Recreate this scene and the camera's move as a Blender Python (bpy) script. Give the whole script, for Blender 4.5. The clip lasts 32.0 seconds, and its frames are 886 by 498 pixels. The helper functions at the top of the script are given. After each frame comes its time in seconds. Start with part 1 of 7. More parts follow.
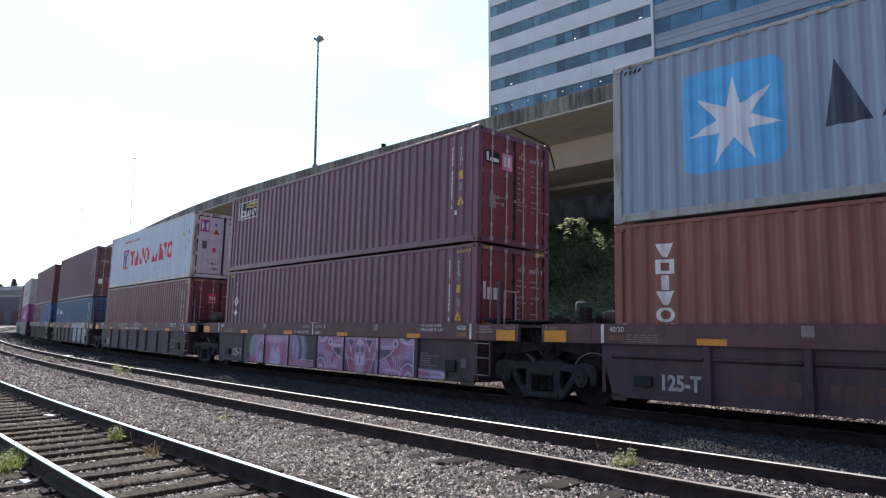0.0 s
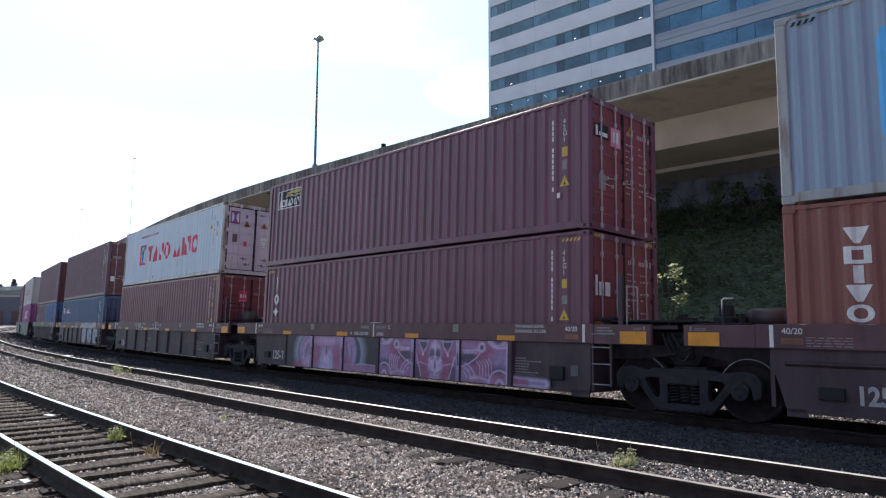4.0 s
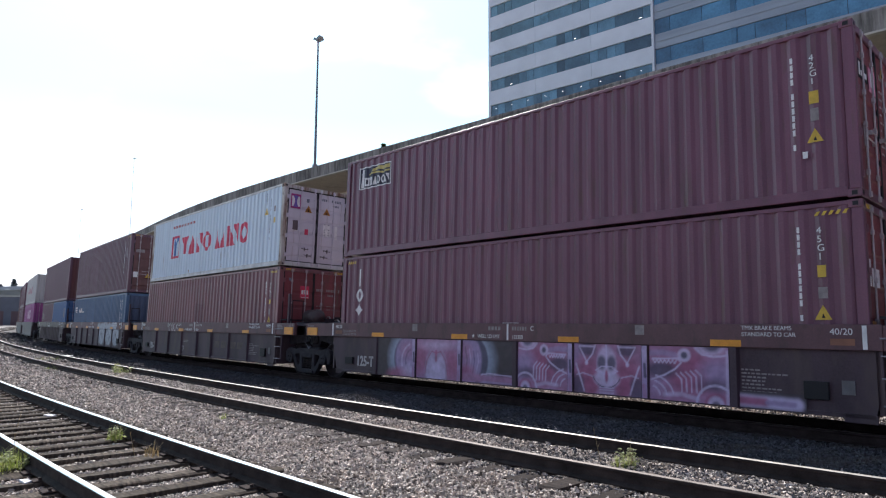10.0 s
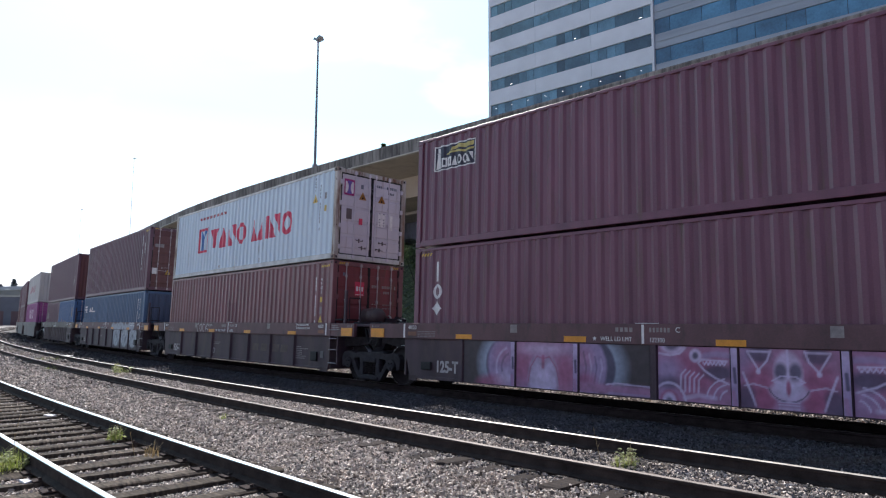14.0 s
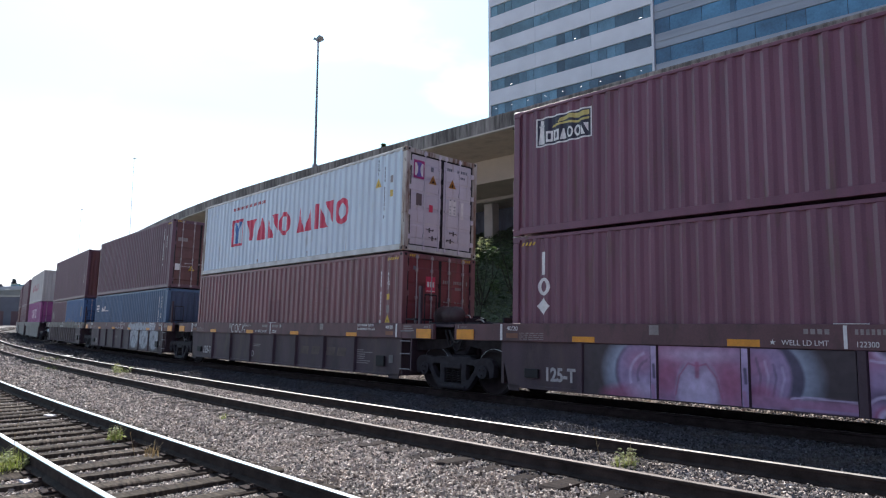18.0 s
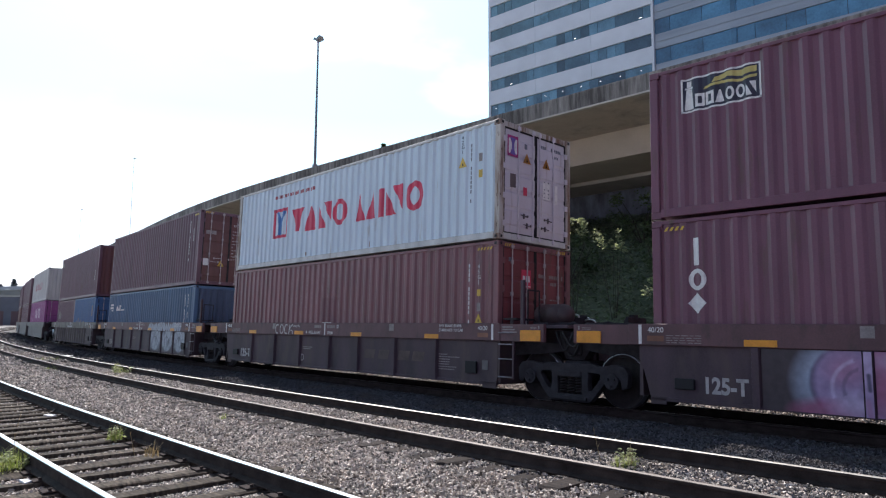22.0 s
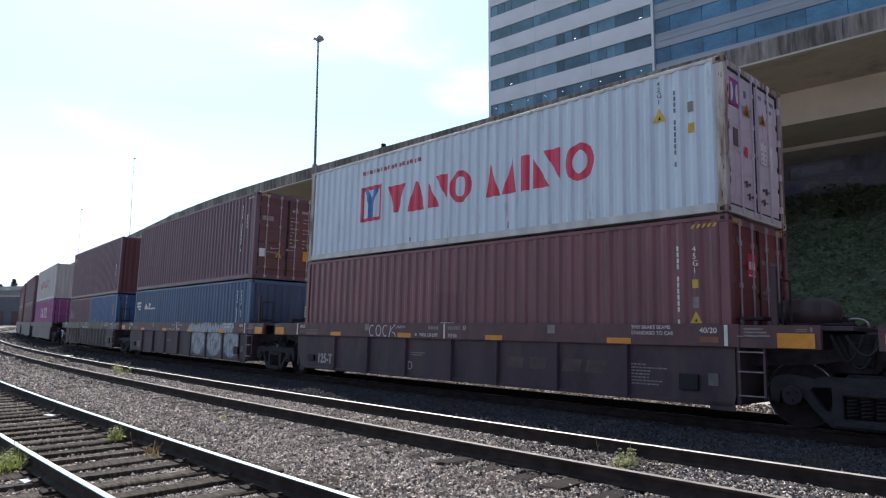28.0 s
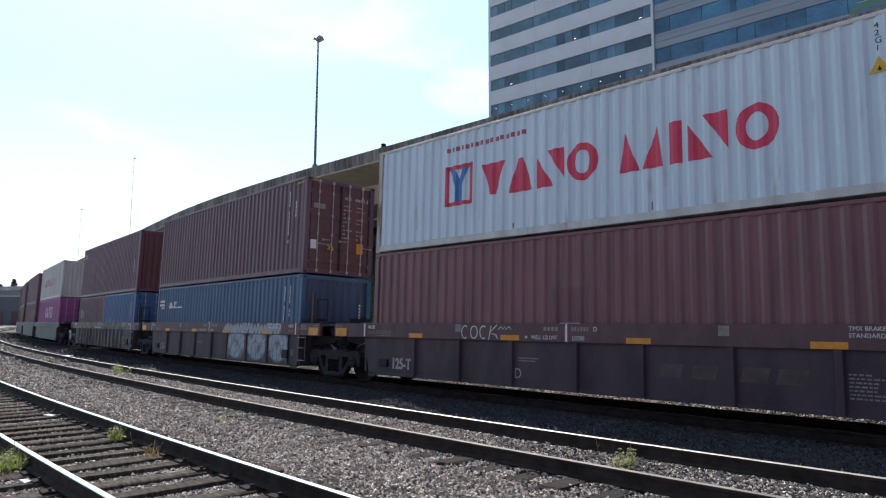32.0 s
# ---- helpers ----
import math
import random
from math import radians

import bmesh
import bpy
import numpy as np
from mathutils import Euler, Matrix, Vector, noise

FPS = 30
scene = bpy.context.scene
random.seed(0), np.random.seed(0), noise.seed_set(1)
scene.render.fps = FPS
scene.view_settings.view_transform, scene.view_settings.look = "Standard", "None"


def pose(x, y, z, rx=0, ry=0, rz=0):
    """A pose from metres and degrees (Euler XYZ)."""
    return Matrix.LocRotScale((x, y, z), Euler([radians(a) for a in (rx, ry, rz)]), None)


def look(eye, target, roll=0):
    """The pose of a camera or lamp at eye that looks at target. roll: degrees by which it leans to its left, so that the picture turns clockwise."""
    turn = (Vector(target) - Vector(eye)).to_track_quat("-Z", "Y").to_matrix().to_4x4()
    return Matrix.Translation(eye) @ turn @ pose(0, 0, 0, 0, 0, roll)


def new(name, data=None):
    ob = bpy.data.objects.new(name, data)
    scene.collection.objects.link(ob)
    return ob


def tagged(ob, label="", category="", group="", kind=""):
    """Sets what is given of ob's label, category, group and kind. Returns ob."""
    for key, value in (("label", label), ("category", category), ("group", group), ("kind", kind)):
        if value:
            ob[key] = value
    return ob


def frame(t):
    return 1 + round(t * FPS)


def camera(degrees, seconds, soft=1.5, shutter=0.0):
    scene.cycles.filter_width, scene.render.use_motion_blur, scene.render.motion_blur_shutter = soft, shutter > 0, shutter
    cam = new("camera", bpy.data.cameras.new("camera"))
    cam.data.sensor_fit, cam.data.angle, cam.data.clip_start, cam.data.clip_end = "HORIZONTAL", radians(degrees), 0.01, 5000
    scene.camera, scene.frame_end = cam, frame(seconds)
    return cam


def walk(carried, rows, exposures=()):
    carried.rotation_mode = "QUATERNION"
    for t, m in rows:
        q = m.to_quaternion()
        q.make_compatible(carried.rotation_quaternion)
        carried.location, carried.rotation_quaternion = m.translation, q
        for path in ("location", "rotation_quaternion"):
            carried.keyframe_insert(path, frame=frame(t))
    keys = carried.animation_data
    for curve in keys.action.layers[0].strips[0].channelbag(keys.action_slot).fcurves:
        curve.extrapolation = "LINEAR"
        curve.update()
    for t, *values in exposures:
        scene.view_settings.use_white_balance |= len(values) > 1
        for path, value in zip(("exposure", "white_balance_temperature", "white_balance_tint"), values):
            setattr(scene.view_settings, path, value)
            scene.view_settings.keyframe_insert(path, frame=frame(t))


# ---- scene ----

from math import sin, cos, pi, tan, atan2, hypot

# ---------------------------------------------------------------- camera
CAM_H = 1.46                       # lens height above the rail heads
cam = camera(67.27, 32.0, soft=1.2)
YAW, PITCH, ROLL = 44.654, 6.462, 0.285
CAM_POSE = pose(0, 0, CAM_H, 90 + PITCH, 0, YAW) @ pose(0, 0, 0, 0, 0, ROLL)
walk(cam, [(0, CAM_POSE), (32, CAM_POSE)],
     exposures=[(0, 0.50, 6150, 17), (25.5, 0.50, 6150, 17), (28.0, 0.33, 6150, 16), (32.0, 0.28, 6150, 15)])

# ---------------------------------------------------------------- world and sun
SUN_HEAD, SUN_EL = 67.6, 48.5      # heading left of +y, elevation
world = bpy.data.worlds.new("world")
scene.world = world
world.use_nodes = True
wn, wl = world.node_tree.nodes, world.node_tree.links
wn.clear()
w_out = wn.new("ShaderNodeOutputWorld")
w_bg = wn.new("ShaderNodeBackground")
w_sky = wn.new("ShaderNodeTexSky")
w_sky.sky_type = "NISHITA"
w_sky.sun_disc = False
w_sky.sun_elevation = radians(SUN_EL)
w_sky.sun_rotation = radians(-SUN_HEAD)
w_sky.air_density, w_sky.dust_density, w_sky.ozone_density = 1.0, 2.0, 1.0
SUN_DIR = Vector((-sin(radians(SUN_HEAD)) * cos(radians(SUN_EL)), cos(radians(SUN_HEAD)) * cos(radians(SUN_EL)), sin(radians(SUN_EL))))
w_co = wn.new("ShaderNodeTexCoord")
w_map = wn.new("ShaderNodeMapping")
w_map.inputs["Scale"].default_value = (1.0, 1.0, 2.6)
w_noise = wn.new("ShaderNodeTexNoise")
w_noise.inputs["Scale"].default_value = 1.7
w_noise.inputs["Detail"].default_value = 6.0
w_ramp = wn.new("ShaderNodeMapRange")          # thin cloud cover
w_ramp.inputs["From Min"].default_value, w_ramp.inputs["From Max"].default_value = 0.34, 0.66
w_ramp.inputs["To Min"].default_value, w_ramp.inputs["To Max"].default_value = 0.45, 0.95
w_dot = wn.new("ShaderNodeVectorMath")         # haze that scatters most light round the sun
w_dot.operation = "DOT_PRODUCT"
w_dot.inputs[1].default_value = SUN_DIR
w_glow = wn.new("ShaderNodeMapRange")
w_glow.interpolation_type = "SMOOTHSTEP"
w_glow.inputs["From Min"].default_value, w_glow.inputs["From Max"].default_value = 0.28, 0.66
w_haze = wn.new("ShaderNodeMixRGB")            # from clear blue behind the lens to bright haze below the sun
w_haze.inputs["Color1"].default_value = (2.35, 2.62, 3.4, 1)
w_haze.inputs["Color2"].default_value = (6.0, 12.0, 13.6, 1)
w_mix = wn.new("ShaderNodeMixRGB")
wl.new(w_co.outputs["Generated"], w_map.inputs["Vector"])
wl.new(w_co.outputs["Generated"], w_dot.inputs[0])
wl.new(w_map.outputs["Vector"], w_noise.inputs["Vector"])
wl.new(w_noise.outputs["Fac"], w_ramp.inputs["Value"])
wl.new(w_dot.outputs["Value"], w_glow.inputs["Value"])
w_sep = wn.new("ShaderNodeSeparateXYZ")        # the haze lies low: clearer towards the zenith
wl.new(w_co.outputs["Generated"], w_sep.inputs["Vector"])
w_low = wn.new("ShaderNodeMapRange")
w_low.interpolation_type = "SMOOTHSTEP"
w_low.inputs["From Min"].default_value, w_low.inputs["From Max"].default_value = 0.42, 0.86
w_low.inputs["To Min"].default_value, w_low.inputs["To Max"].default_value = 1.0, 0.12
wl.new(w_sep.outputs["Z"], w_low.inputs["Value"])
w_both = wn.new("ShaderNodeMath")
w_both.operation = "MULTIPLY"
wl.new(w_glow.outputs["Result"], w_both.inputs[0])
wl.new(w_low.outputs["Result"], w_both.inputs[1])
wl.new(w_both.outputs[0], w_haze.inputs["Fac"])
wl.new(w_ramp.outputs["Result"], w_mix.inputs["Fac"])
wl.new(w_sky.outputs["Color"], w_mix.inputs["Color1"])
w_white = wn.new("ShaderNodeMixRGB")           # whiter cloud low over the horizon
w_white.inputs["Color2"].default_value = (11.6, 12.4, 12.8, 1)
w_hor = wn.new("ShaderNodeMapRange")
w_hor.inputs["From Min"].default_value, w_hor.inputs["From Max"].default_value = 0.06, 0.30
w_hor.inputs["To Min"].default_value, w_hor.inputs["To Max"].default_value = 0.95, 0.10
wl.new(w_sep.outputs["Z"], w_hor.inputs["Value"])
w_cl = wn.new("ShaderNodeMath")
w_cl.operation = "MULTIPLY"
wl.new(w_hor.outputs["Result"], w_cl.inputs[0])
wl.new(w_both.outputs[0], w_cl.inputs[1])
wl.new(w_cl.outputs[0], w_white.inputs["Fac"])
w_zen = wn.new("ShaderNodeMapRange")           # deeper towards the zenith
w_zen.inputs["From Min"].default_value, w_zen.inputs["From Max"].default_value = 0.05, 0.75
w_zen.inputs["To Min"].default_value, w_zen.inputs["To Max"].default_value = 1.40, 0.40
wl.new(w_sep.outputs["Z"], w_zen.inputs["Value"])
w_deep = wn.new("ShaderNodeVectorMath")
w_deep.operation = "SCALE"
w_deep.inputs[0].default_value = (2.40, 2.50, 3.8)
wl.new(w_zen.outputs["Result"], w_deep.inputs["Scale"])
wl.new(w_deep.outputs["Vector"], w_haze.inputs["Color1"])
wl.new(w_haze.outputs["Color"], w_white.inputs["Color1"])
wl.new(w_white.outputs["Color"], w_mix.inputs["Color2"])
w_puff = wn.new("ShaderNodeTexNoise")          # brighter white heaps of cloud
w_puff.inputs["Scale"].default_value, w_puff.inputs["Detail"].default_value = 2.6, 7.0
w_puff.inputs["Distortion"].default_value = 0.3
wl.new(w_map.outputs["Vector"], w_puff.inputs["Vector"])
w_heap = wn.new("ShaderNodeMapRange")
w_heap.interpolation_type = "SMOOTHSTEP"
w_heap.inputs["From Min"].default_value, w_heap.inputs["From Max"].default_value = 0.53, 0.68
w_heap.inputs["To Max"].default_value = 0.36
wl.new(w_puff.outputs["Fac"], w_heap.inputs["Value"])
w_thick = wn.new("ShaderNodeMath")
w_thick.operation = "MULTIPLY"
wl.new(w_heap.outputs["Result"], w_thick.inputs[0])
wl.new(w_both.outputs[0], w_thick.inputs[1])
w_cloud = wn.new("ShaderNodeMixRGB")
w_cloud.inputs["Color2"].default_value = (11.5, 12.2, 12.6, 1)
wl.new(w_thick.outputs[0], w_cloud.inputs["Fac"])
wl.new(w_mix.outputs["Color"], w_cloud.inputs["Color1"])
wl.new(w_cloud.outputs["Color"], w_bg.inputs["Color"])
w_bg.inputs["Strength"].default_value = 0.1
wl.new(w_bg.outputs["Background"], w_out.inputs["Surface"])

sun = new("sun", bpy.data.lights.new("sun", "SUN"))
sun.data.energy, sun.data.angle, sun.data.color = 4.4, radians(0.6), (1.0, 0.95, 0.87)
sun.matrix_world = look(SUN_DIR * 200, (0, 0, 0))

# ---------------------------------------------------------------- materials
MATS = {}


def mat(name, base, rough=0.6, metal=0.0, var=0.18, scale=3.0, fine=60.0, bump=0.15, stretch=(1, 1, 1), second=None, second_at=0.62,
        second_soft=0.08, second_scale=4.0, island=0.0, objrand=0.0, spec=0.5, coat=0.0):
    """A painted or weathered surface: base colour varied at two scales, a second colour (rust, dirt, moss) in patches, and fine relief."""
    m = bpy.data.materials.new(name)
    m.use_nodes = True
    n, l = m.node_tree.nodes, m.node_tree.links
    p = n["Principled BSDF"]
    p.inputs["Roughness"].default_value, p.inputs["Metallic"].default_value = rough, metal
    p.inputs["Specular IOR Level"].default_value = spec
    p.inputs["Coat Weight"].default_value = coat
    co = n.new("ShaderNodeTexCoord")
    mp = n.new("ShaderNodeMapping")
    mp.inputs["Scale"].default_value = stretch
    l.new(co.outputs["Object"], mp.inputs["Vector"])
    big = n.new("ShaderNodeTexNoise")
    big.inputs["Scale"].default_value, big.inputs["Detail"].default_value = scale, 4
    small = n.new("ShaderNodeTexNoise")
    small.inputs["Scale"].default_value, small.inputs["Detail"].default_value = fine, 3
    l.new(mp.outputs["Vector"], big.inputs["Vector"])
    l.new(co.outputs["Object"], small.inputs["Vector"])
    add = n.new("ShaderNodeMath")
    add.operation = "MULTIPLY_ADD"
    add.inputs[1].default_value = 0.45
    l.new(small.outputs["Fac"], add.inputs[0])
    l.new(big.outputs["Fac"], add.inputs[2])
    rng = n.new("ShaderNodeMapRange")
    rng.inputs["From Min"].default_value, rng.inputs["From Max"].default_value = 0.45, 1.0
    rng.inputs["To Min"].default_value, rng.inputs["To Max"].default_value = 1 - 1.6 * var, 1 + 1.6 * var
    l.new(add.outputs[0], rng.inputs["Value"])
    value = rng.outputs["Result"]
    for amount, node, out in ((island, "ShaderNodeNewGeometry", "Random Per Island"), (objrand, "ShaderNodeObjectInfo", "Random")):
        if amount:
            g = n.new(node)
            r2 = n.new("ShaderNodeMapRange")
            r2.inputs["To Min"].default_value, r2.inputs["To Max"].default_value = 1 - amount, 1 + amount
            l.new(g.outputs[out], r2.inputs["Value"])
            mu = n.new("ShaderNodeMath")
            mu.operation = "MULTIPLY"
            l.new(value, mu.inputs[0])
            l.new(r2.outputs["Result"], mu.inputs[1])
            value = mu.outputs[0]
    tint = n.new("ShaderNodeVectorMath")
    tint.operation = "SCALE"
    tint.inputs[0].default_value = base
    l.new(value, tint.inputs["Scale"])
    colour = tint.outputs["Vector"]
    if second:
        patch = n.new("ShaderNodeTexNoise")
        patch.inputs["Scale"].default_value, patch.inputs["Detail"].default_value = second_scale, 7
        patch.inputs["Roughness"].default_value = 0.65
        l.new(mp.outputs["Vector"], patch.inputs["Vector"])
        pr = n.new("ShaderNodeMapRange")
        pr.inputs["From Min"].default_value, pr.inputs["From Max"].default_value = second_at - second_soft, second_at + second_soft
        l.new(patch.outputs["Fac"], pr.inputs["Value"])
        mx = n.new("ShaderNodeMixRGB")
        mx.inputs["Color2"].default_value = (*second, 1)
        l.new(pr.outputs["Result"], mx.inputs["Fac"])
        l.new(colour, mx.inputs["Color1"])
        colour = mx.outputs["Color"]
    l.new(colour, p.inputs["Base Color"])
    if bump:
        b = n.new("ShaderNodeBump")
        b.inputs["Strength"].default_value, b.inputs["Distance"].default_value = bump, 0.01
        l.new(add.outputs[0], b.inputs["Height"])
        l.new(b.outputs["Normal"], p.inputs["Normal"])
    MATS[name] = m
    return m


STREAK = (1.6, 1.6, 0.22)


def paint(name, base, dirt=(0.10, 0.06, 0.045), at=0.64, rough=0.5, var=0.18):
    return mat(name, base, rough, 0, var, 1.6, 45, 0.06, STREAK, dirt, at, 0.09, 2.6)


M_MAROON = paint("maroon_paint", (0.150, 0.058, 0.088), rough=0.38)
M_MAROON_D = paint("maroon_door_paint", (0.195, 0.039, 0.048))
M_REDBROWN = paint("red_brown_paint", (0.182, 0.074, 0.084), rough=0.40)
M_REDBROWN_D = paint("red_brown_door_paint", (0.180, 0.039, 0.045))
M_WHITE = paint("white_container_paint", (0.555, 0.66, 0.74), (0.30, 0.24, 0.19), 0.69, 0.45, 0.07)
M_WHITE_D = paint("white_door_paint", (0.56, 0.53, 0.58), (0.28, 0.20, 0.16), 0.70, 0.5, 0.07)
M_CREAM = paint("rusty_cream_frame", (0.52, 0.53, 0.52), (0.19, 0.10, 0.06), 0.665, 0.6)
M_CREAMPOST = paint("rust_eaten_cream_post", (0.47, 0.45, 0.41), (0.16, 0.085, 0.05), 0.535, 0.7)
M_GREYBLUE = paint("grey_blue_paint", (0.255, 0.325, 0.420), (0.20, 0.13, 0.09), 0.71, 0.5, 0.08)
M_ORANGEBROWN = paint("faded_orange_brown_paint", (0.235, 0.085, 0.066), (0.12, 0.06, 0.05), 0.68)
M_GREYFRAME = paint("weathered_grey_frame", (0.33, 0.345, 0.345), (0.16, 0.10, 0.07), 0.60, 0.6)
M_BLUE2 = paint("bright_blue_paint", (0.050, 0.125, 0.270), (0.10, 0.09, 0.09), 0.70)
M_MAROON2 = paint("greyed_maroon_paint", (0.124, 0.058, 0.082))
M_BLUE = paint("blue_paint", (0.054, 0.112, 0.205), (0.10, 0.09, 0.09), 0.70)
M_MAGENTA = paint("magenta_paint", (0.29, 0.070, 0.225), (0.20, 0.06, 0.12), 0.72)
M_LIGHTGREY = paint("light_grey_paint", (0.48, 0.48, 0.46), (0.25, 0.22, 0.20), 0.70)
M_BROWN3 = paint("dark_brown_paint", (0.120, 0.045, 0.045))
M_BROWNDOOR = paint("dull_brown_door_paint", (0.118, 0.041, 0.040))
M_BLUEEND = paint("slate_blue_end_paint", (0.050, 0.078, 0.140), (0.08, 0.075, 0.08), 0.64)
M_SILL = mat("oxide_brown_steel", (0.110, 0.053, 0.060), 0.6, 0, 0.2, 2.0, 50, 0.1, (1, 1, 0.5), (0.05, 0.035, 0.035), 0.62, 0.1, 3)
M_WELL = mat("grimy_well_steel", (0.060, 0.036, 0.048), 0.65, 0, 0.25, 1.8, 40, 0.15, (1, 1, 0.35), (0.085, 0.06, 0.055), 0.6, 0.12, 2.5)
M_WELLTAN = mat("dusty_tan_steel", (0.165, 0.148, 0.130), 0.7, 0, 0.2, 1.8, 40, 0.15, (1, 1, 0.35), (0.09, 0.075, 0.065), 0.6, 0.12, 2.5)
M_WELLGREY = mat("pale_grey_well_steel", (0.15, 0.142, 0.138), 0.65, 0, 0.2, 1.8, 40, 0.15, (1, 1, 0.35), (0.10, 0.08, 0.07), 0.6, 0.12, 2.5)
M_CAST = mat("dusty_cast_steel", (0.034, 0.031, 0.035), 0.85, 0.0, 0.3, 6, 60, 0.3, spec=0.2)
M_WHEEL = mat("rusty_wheel_steel", (0.026, 0.0205, 0.020), 0.75, 0.0, 0.3, 7, 60, 0.2, spec=0.25)
M_TREAD = mat("bright_worn_steel", (0.36, 0.36, 0.37), 0.34, 1.0, 0.1, 8, 80, 0.03)
M_RAILHEAD = mat("polished_rail_head", (0.80, 0.79, 0.78), 0.33, 1.0, 0.08, 5, 60, 0.04)
M_RAILHEAD2 = mat("dull_rail_head", (0.46, 0.43, 0.38), 0.50, 0.6, 0.14, 5, 60, 0.06)
M_RAILHEAD3 = mat("rust_filmed_rail_head", (0.24, 0.205, 0.175), 0.65, 0.2, 0.2, 5, 60, 0.08)
M_RAILWEB = mat("rusty_rail_side", (0.042, 0.032, 0.029), 0.9, 0.0, 0.3, 6, 60, 0.2, spec=0.15)
M_SLEEPER = mat("weathered_sleeper_wood", (0.112, 0.092, 0.072), 0.92, 0, 0.35, 5, 50, 0.8, (1, 6, 1), (0.035, 0.030, 0.026), 0.53, 0.1, 3, objrand=0.35, spec=0.12)
M_SLEEPER_D = mat("dark_buried_sleeper", (0.058, 0.048, 0.042), 0.92, 0, 0.3, 5, 50, 0.6, (1, 6, 1), (0.03, 0.026, 0.024), 0.56, 0.1, 3, objrand=0.35, spec=0.12)
# shed wall tinted bluish and paler for the haze before it
M_SHED = mat("hazy_grey_shed_wall", (0.13, 0.145, 0.165), 0.9, 0, 0.1, 0.2, 6, 0.05)
M_BALLAST = mat("crushed_grey_stone", (0.415, 0.360, 0.308), 0.64, 0, 0.22, 4, 90, 0.3, (1, 1, 1), (0.26, 0.205, 0.155), 0.64, 0.10, 1.4, island=0.85, spec=0.42)
# darker copy of the ballast, with the train's shade put into its colour
M_BALLAST_D = mat("sooty_shade_stone", (0.054, 0.054, 0.062), 0.85, 0, 0.22, 4, 90, 0.3, (1, 1, 1), (0.08, 0.065, 0.055), 0.60, 0.12, 1.4, island=0.8)
M_GROUND = mat("gravel_bed", (0.110, 0.099, 0.090), 0.95, 0, 0.5, 9, 42, 1.0, (1, 1, 1), (0.065, 0.060, 0.055), 0.58, 0.15, 1.2)
M_CONCRETE = mat("weathered_concrete", (0.46, 0.43, 0.39), 0.85, 0, 0.12, 0.6, 18, 0.2)
M_FASCIA = mat("stained_parapet_concrete", (0.30, 0.285, 0.265), 0.9, 0, 0.2, 0.8, 20, 0.25, (1.6, 1.6, 0.16), (0.075, 0.070, 0.065), 0.50, 0.12, 1.1)
M_SOFFIT = mat("tan_soffit_concrete", (0.50, 0.44, 0.365), 0.9, 0, 0.1, 0.4, 14, 0.1)
M_OVERHANG = mat("brown_stained_soffit", (0.53, 0.445, 0.37), 0.9, 0, 0.16, 0.5, 14, 0.1, (1, 1, 1), (0.27, 0.23, 0.20), 0.58, 0.15, 0.5)
M_PANEL = mat("pale_precast_panel", (0.65, 0.70, 0.76), 0.75, 0, 0.06, 0.3, 10, 0.05)
M_SPANDREL = mat("brushed_grey_spandrel", (0.32, 0.365, 0.41), 0.45, 0.3, 0.12, 0.3, 10, 0.05, (0.3, 0.3, 3))
M_GLASS_D = mat("dark_window_glass", (0.085, 0.185, 0.250), 0.06, 0, 0.25, 0.35, 4, 0.0, objrand=0.6, spec=0.9)
M_GLASS_B = mat("blue_curtain_glass", (0.065, 0.20, 0.32), 0.06, 0, 0.25, 0.35, 4, 0.0, objrand=0.35, spec=0.9)
M_FRAME = mat("dark_mullion", (0.05, 0.055, 0.06), 0.5, 0.4)
# far stretch of the viaduct: distance haze put into the concrete colour
M_FARCONC = mat("hazy_blue_concrete", (0.31, 0.36, 0.40), 0.9, 0, 0.1, 0.2, 6, 0.05)
M_FARBROWN = mat("dusty_brown_door", (0.13, 0.085, 0.085), 0.8, 0, 0.1, 0.3, 6, 0.05)
# collar metal; on the far posts its paleness stands for the sky's glare
M_POLE2 = mat("pale_collar_glare_pole", (0.80, 0.82, 0.84), 0.6, 0.0)
M_POLE = mat("galvanised_pole", (0.20, 0.21, 0.23), 0.5, 0.6)
M_YELLOW = mat("yellow_reflector", (0.66, 0.275, 0.020), 0.4, 0, 0.12, 5, 40, 0.03)
M_WHITEPAINT = mat("white_stencil_paint", (0.68, 0.67, 0.66), 0.6, 0, 0.12, 9, 80, 0.03)
M_STENCIL2 = mat("dusty_stencil_paint", (0.40, 0.375, 0.37), 0.65, 0, 0.18, 9, 80, 0.03)
M_FADEPAINT = mat("faded_stencil_paint", (0.24, 0.21, 0.205), 0.6, 0, 0.2, 9, 80, 0.03)
M_BLACKPAINT = mat("black_paint", (0.02, 0.02, 0.022), 0.6, 0, 0.1, spec=0.25)
M_RUSTPAINT = mat("worn_rust_stencil", (0.095, 0.050, 0.042), 0.7, 0, 0.25, 6, 60, 0.05)
M_SIGNYEL = mat("yellow_sign_paint", (0.56, 0.37, 0.035), 0.45, 0, 0.12, 5, 40, 0.03)
M_DIM = mat("dull_grey_plate", (0.125, 0.12, 0.122), 0.6, 0, 0.2)
M_WORN = mat("worn_brown_mark", (0.088, 0.062, 0.056), 0.7, 0, 0.35, 3, 40, 0.05)
M_NAVY2 = mat("worn_navy_stencil", (0.15, 0.16, 0.20), 0.6, 0, 0.2)
M_MIDPAINT = mat("worn_white_stencil", (0.42, 0.38, 0.38), 0.6, 0, 0.2)
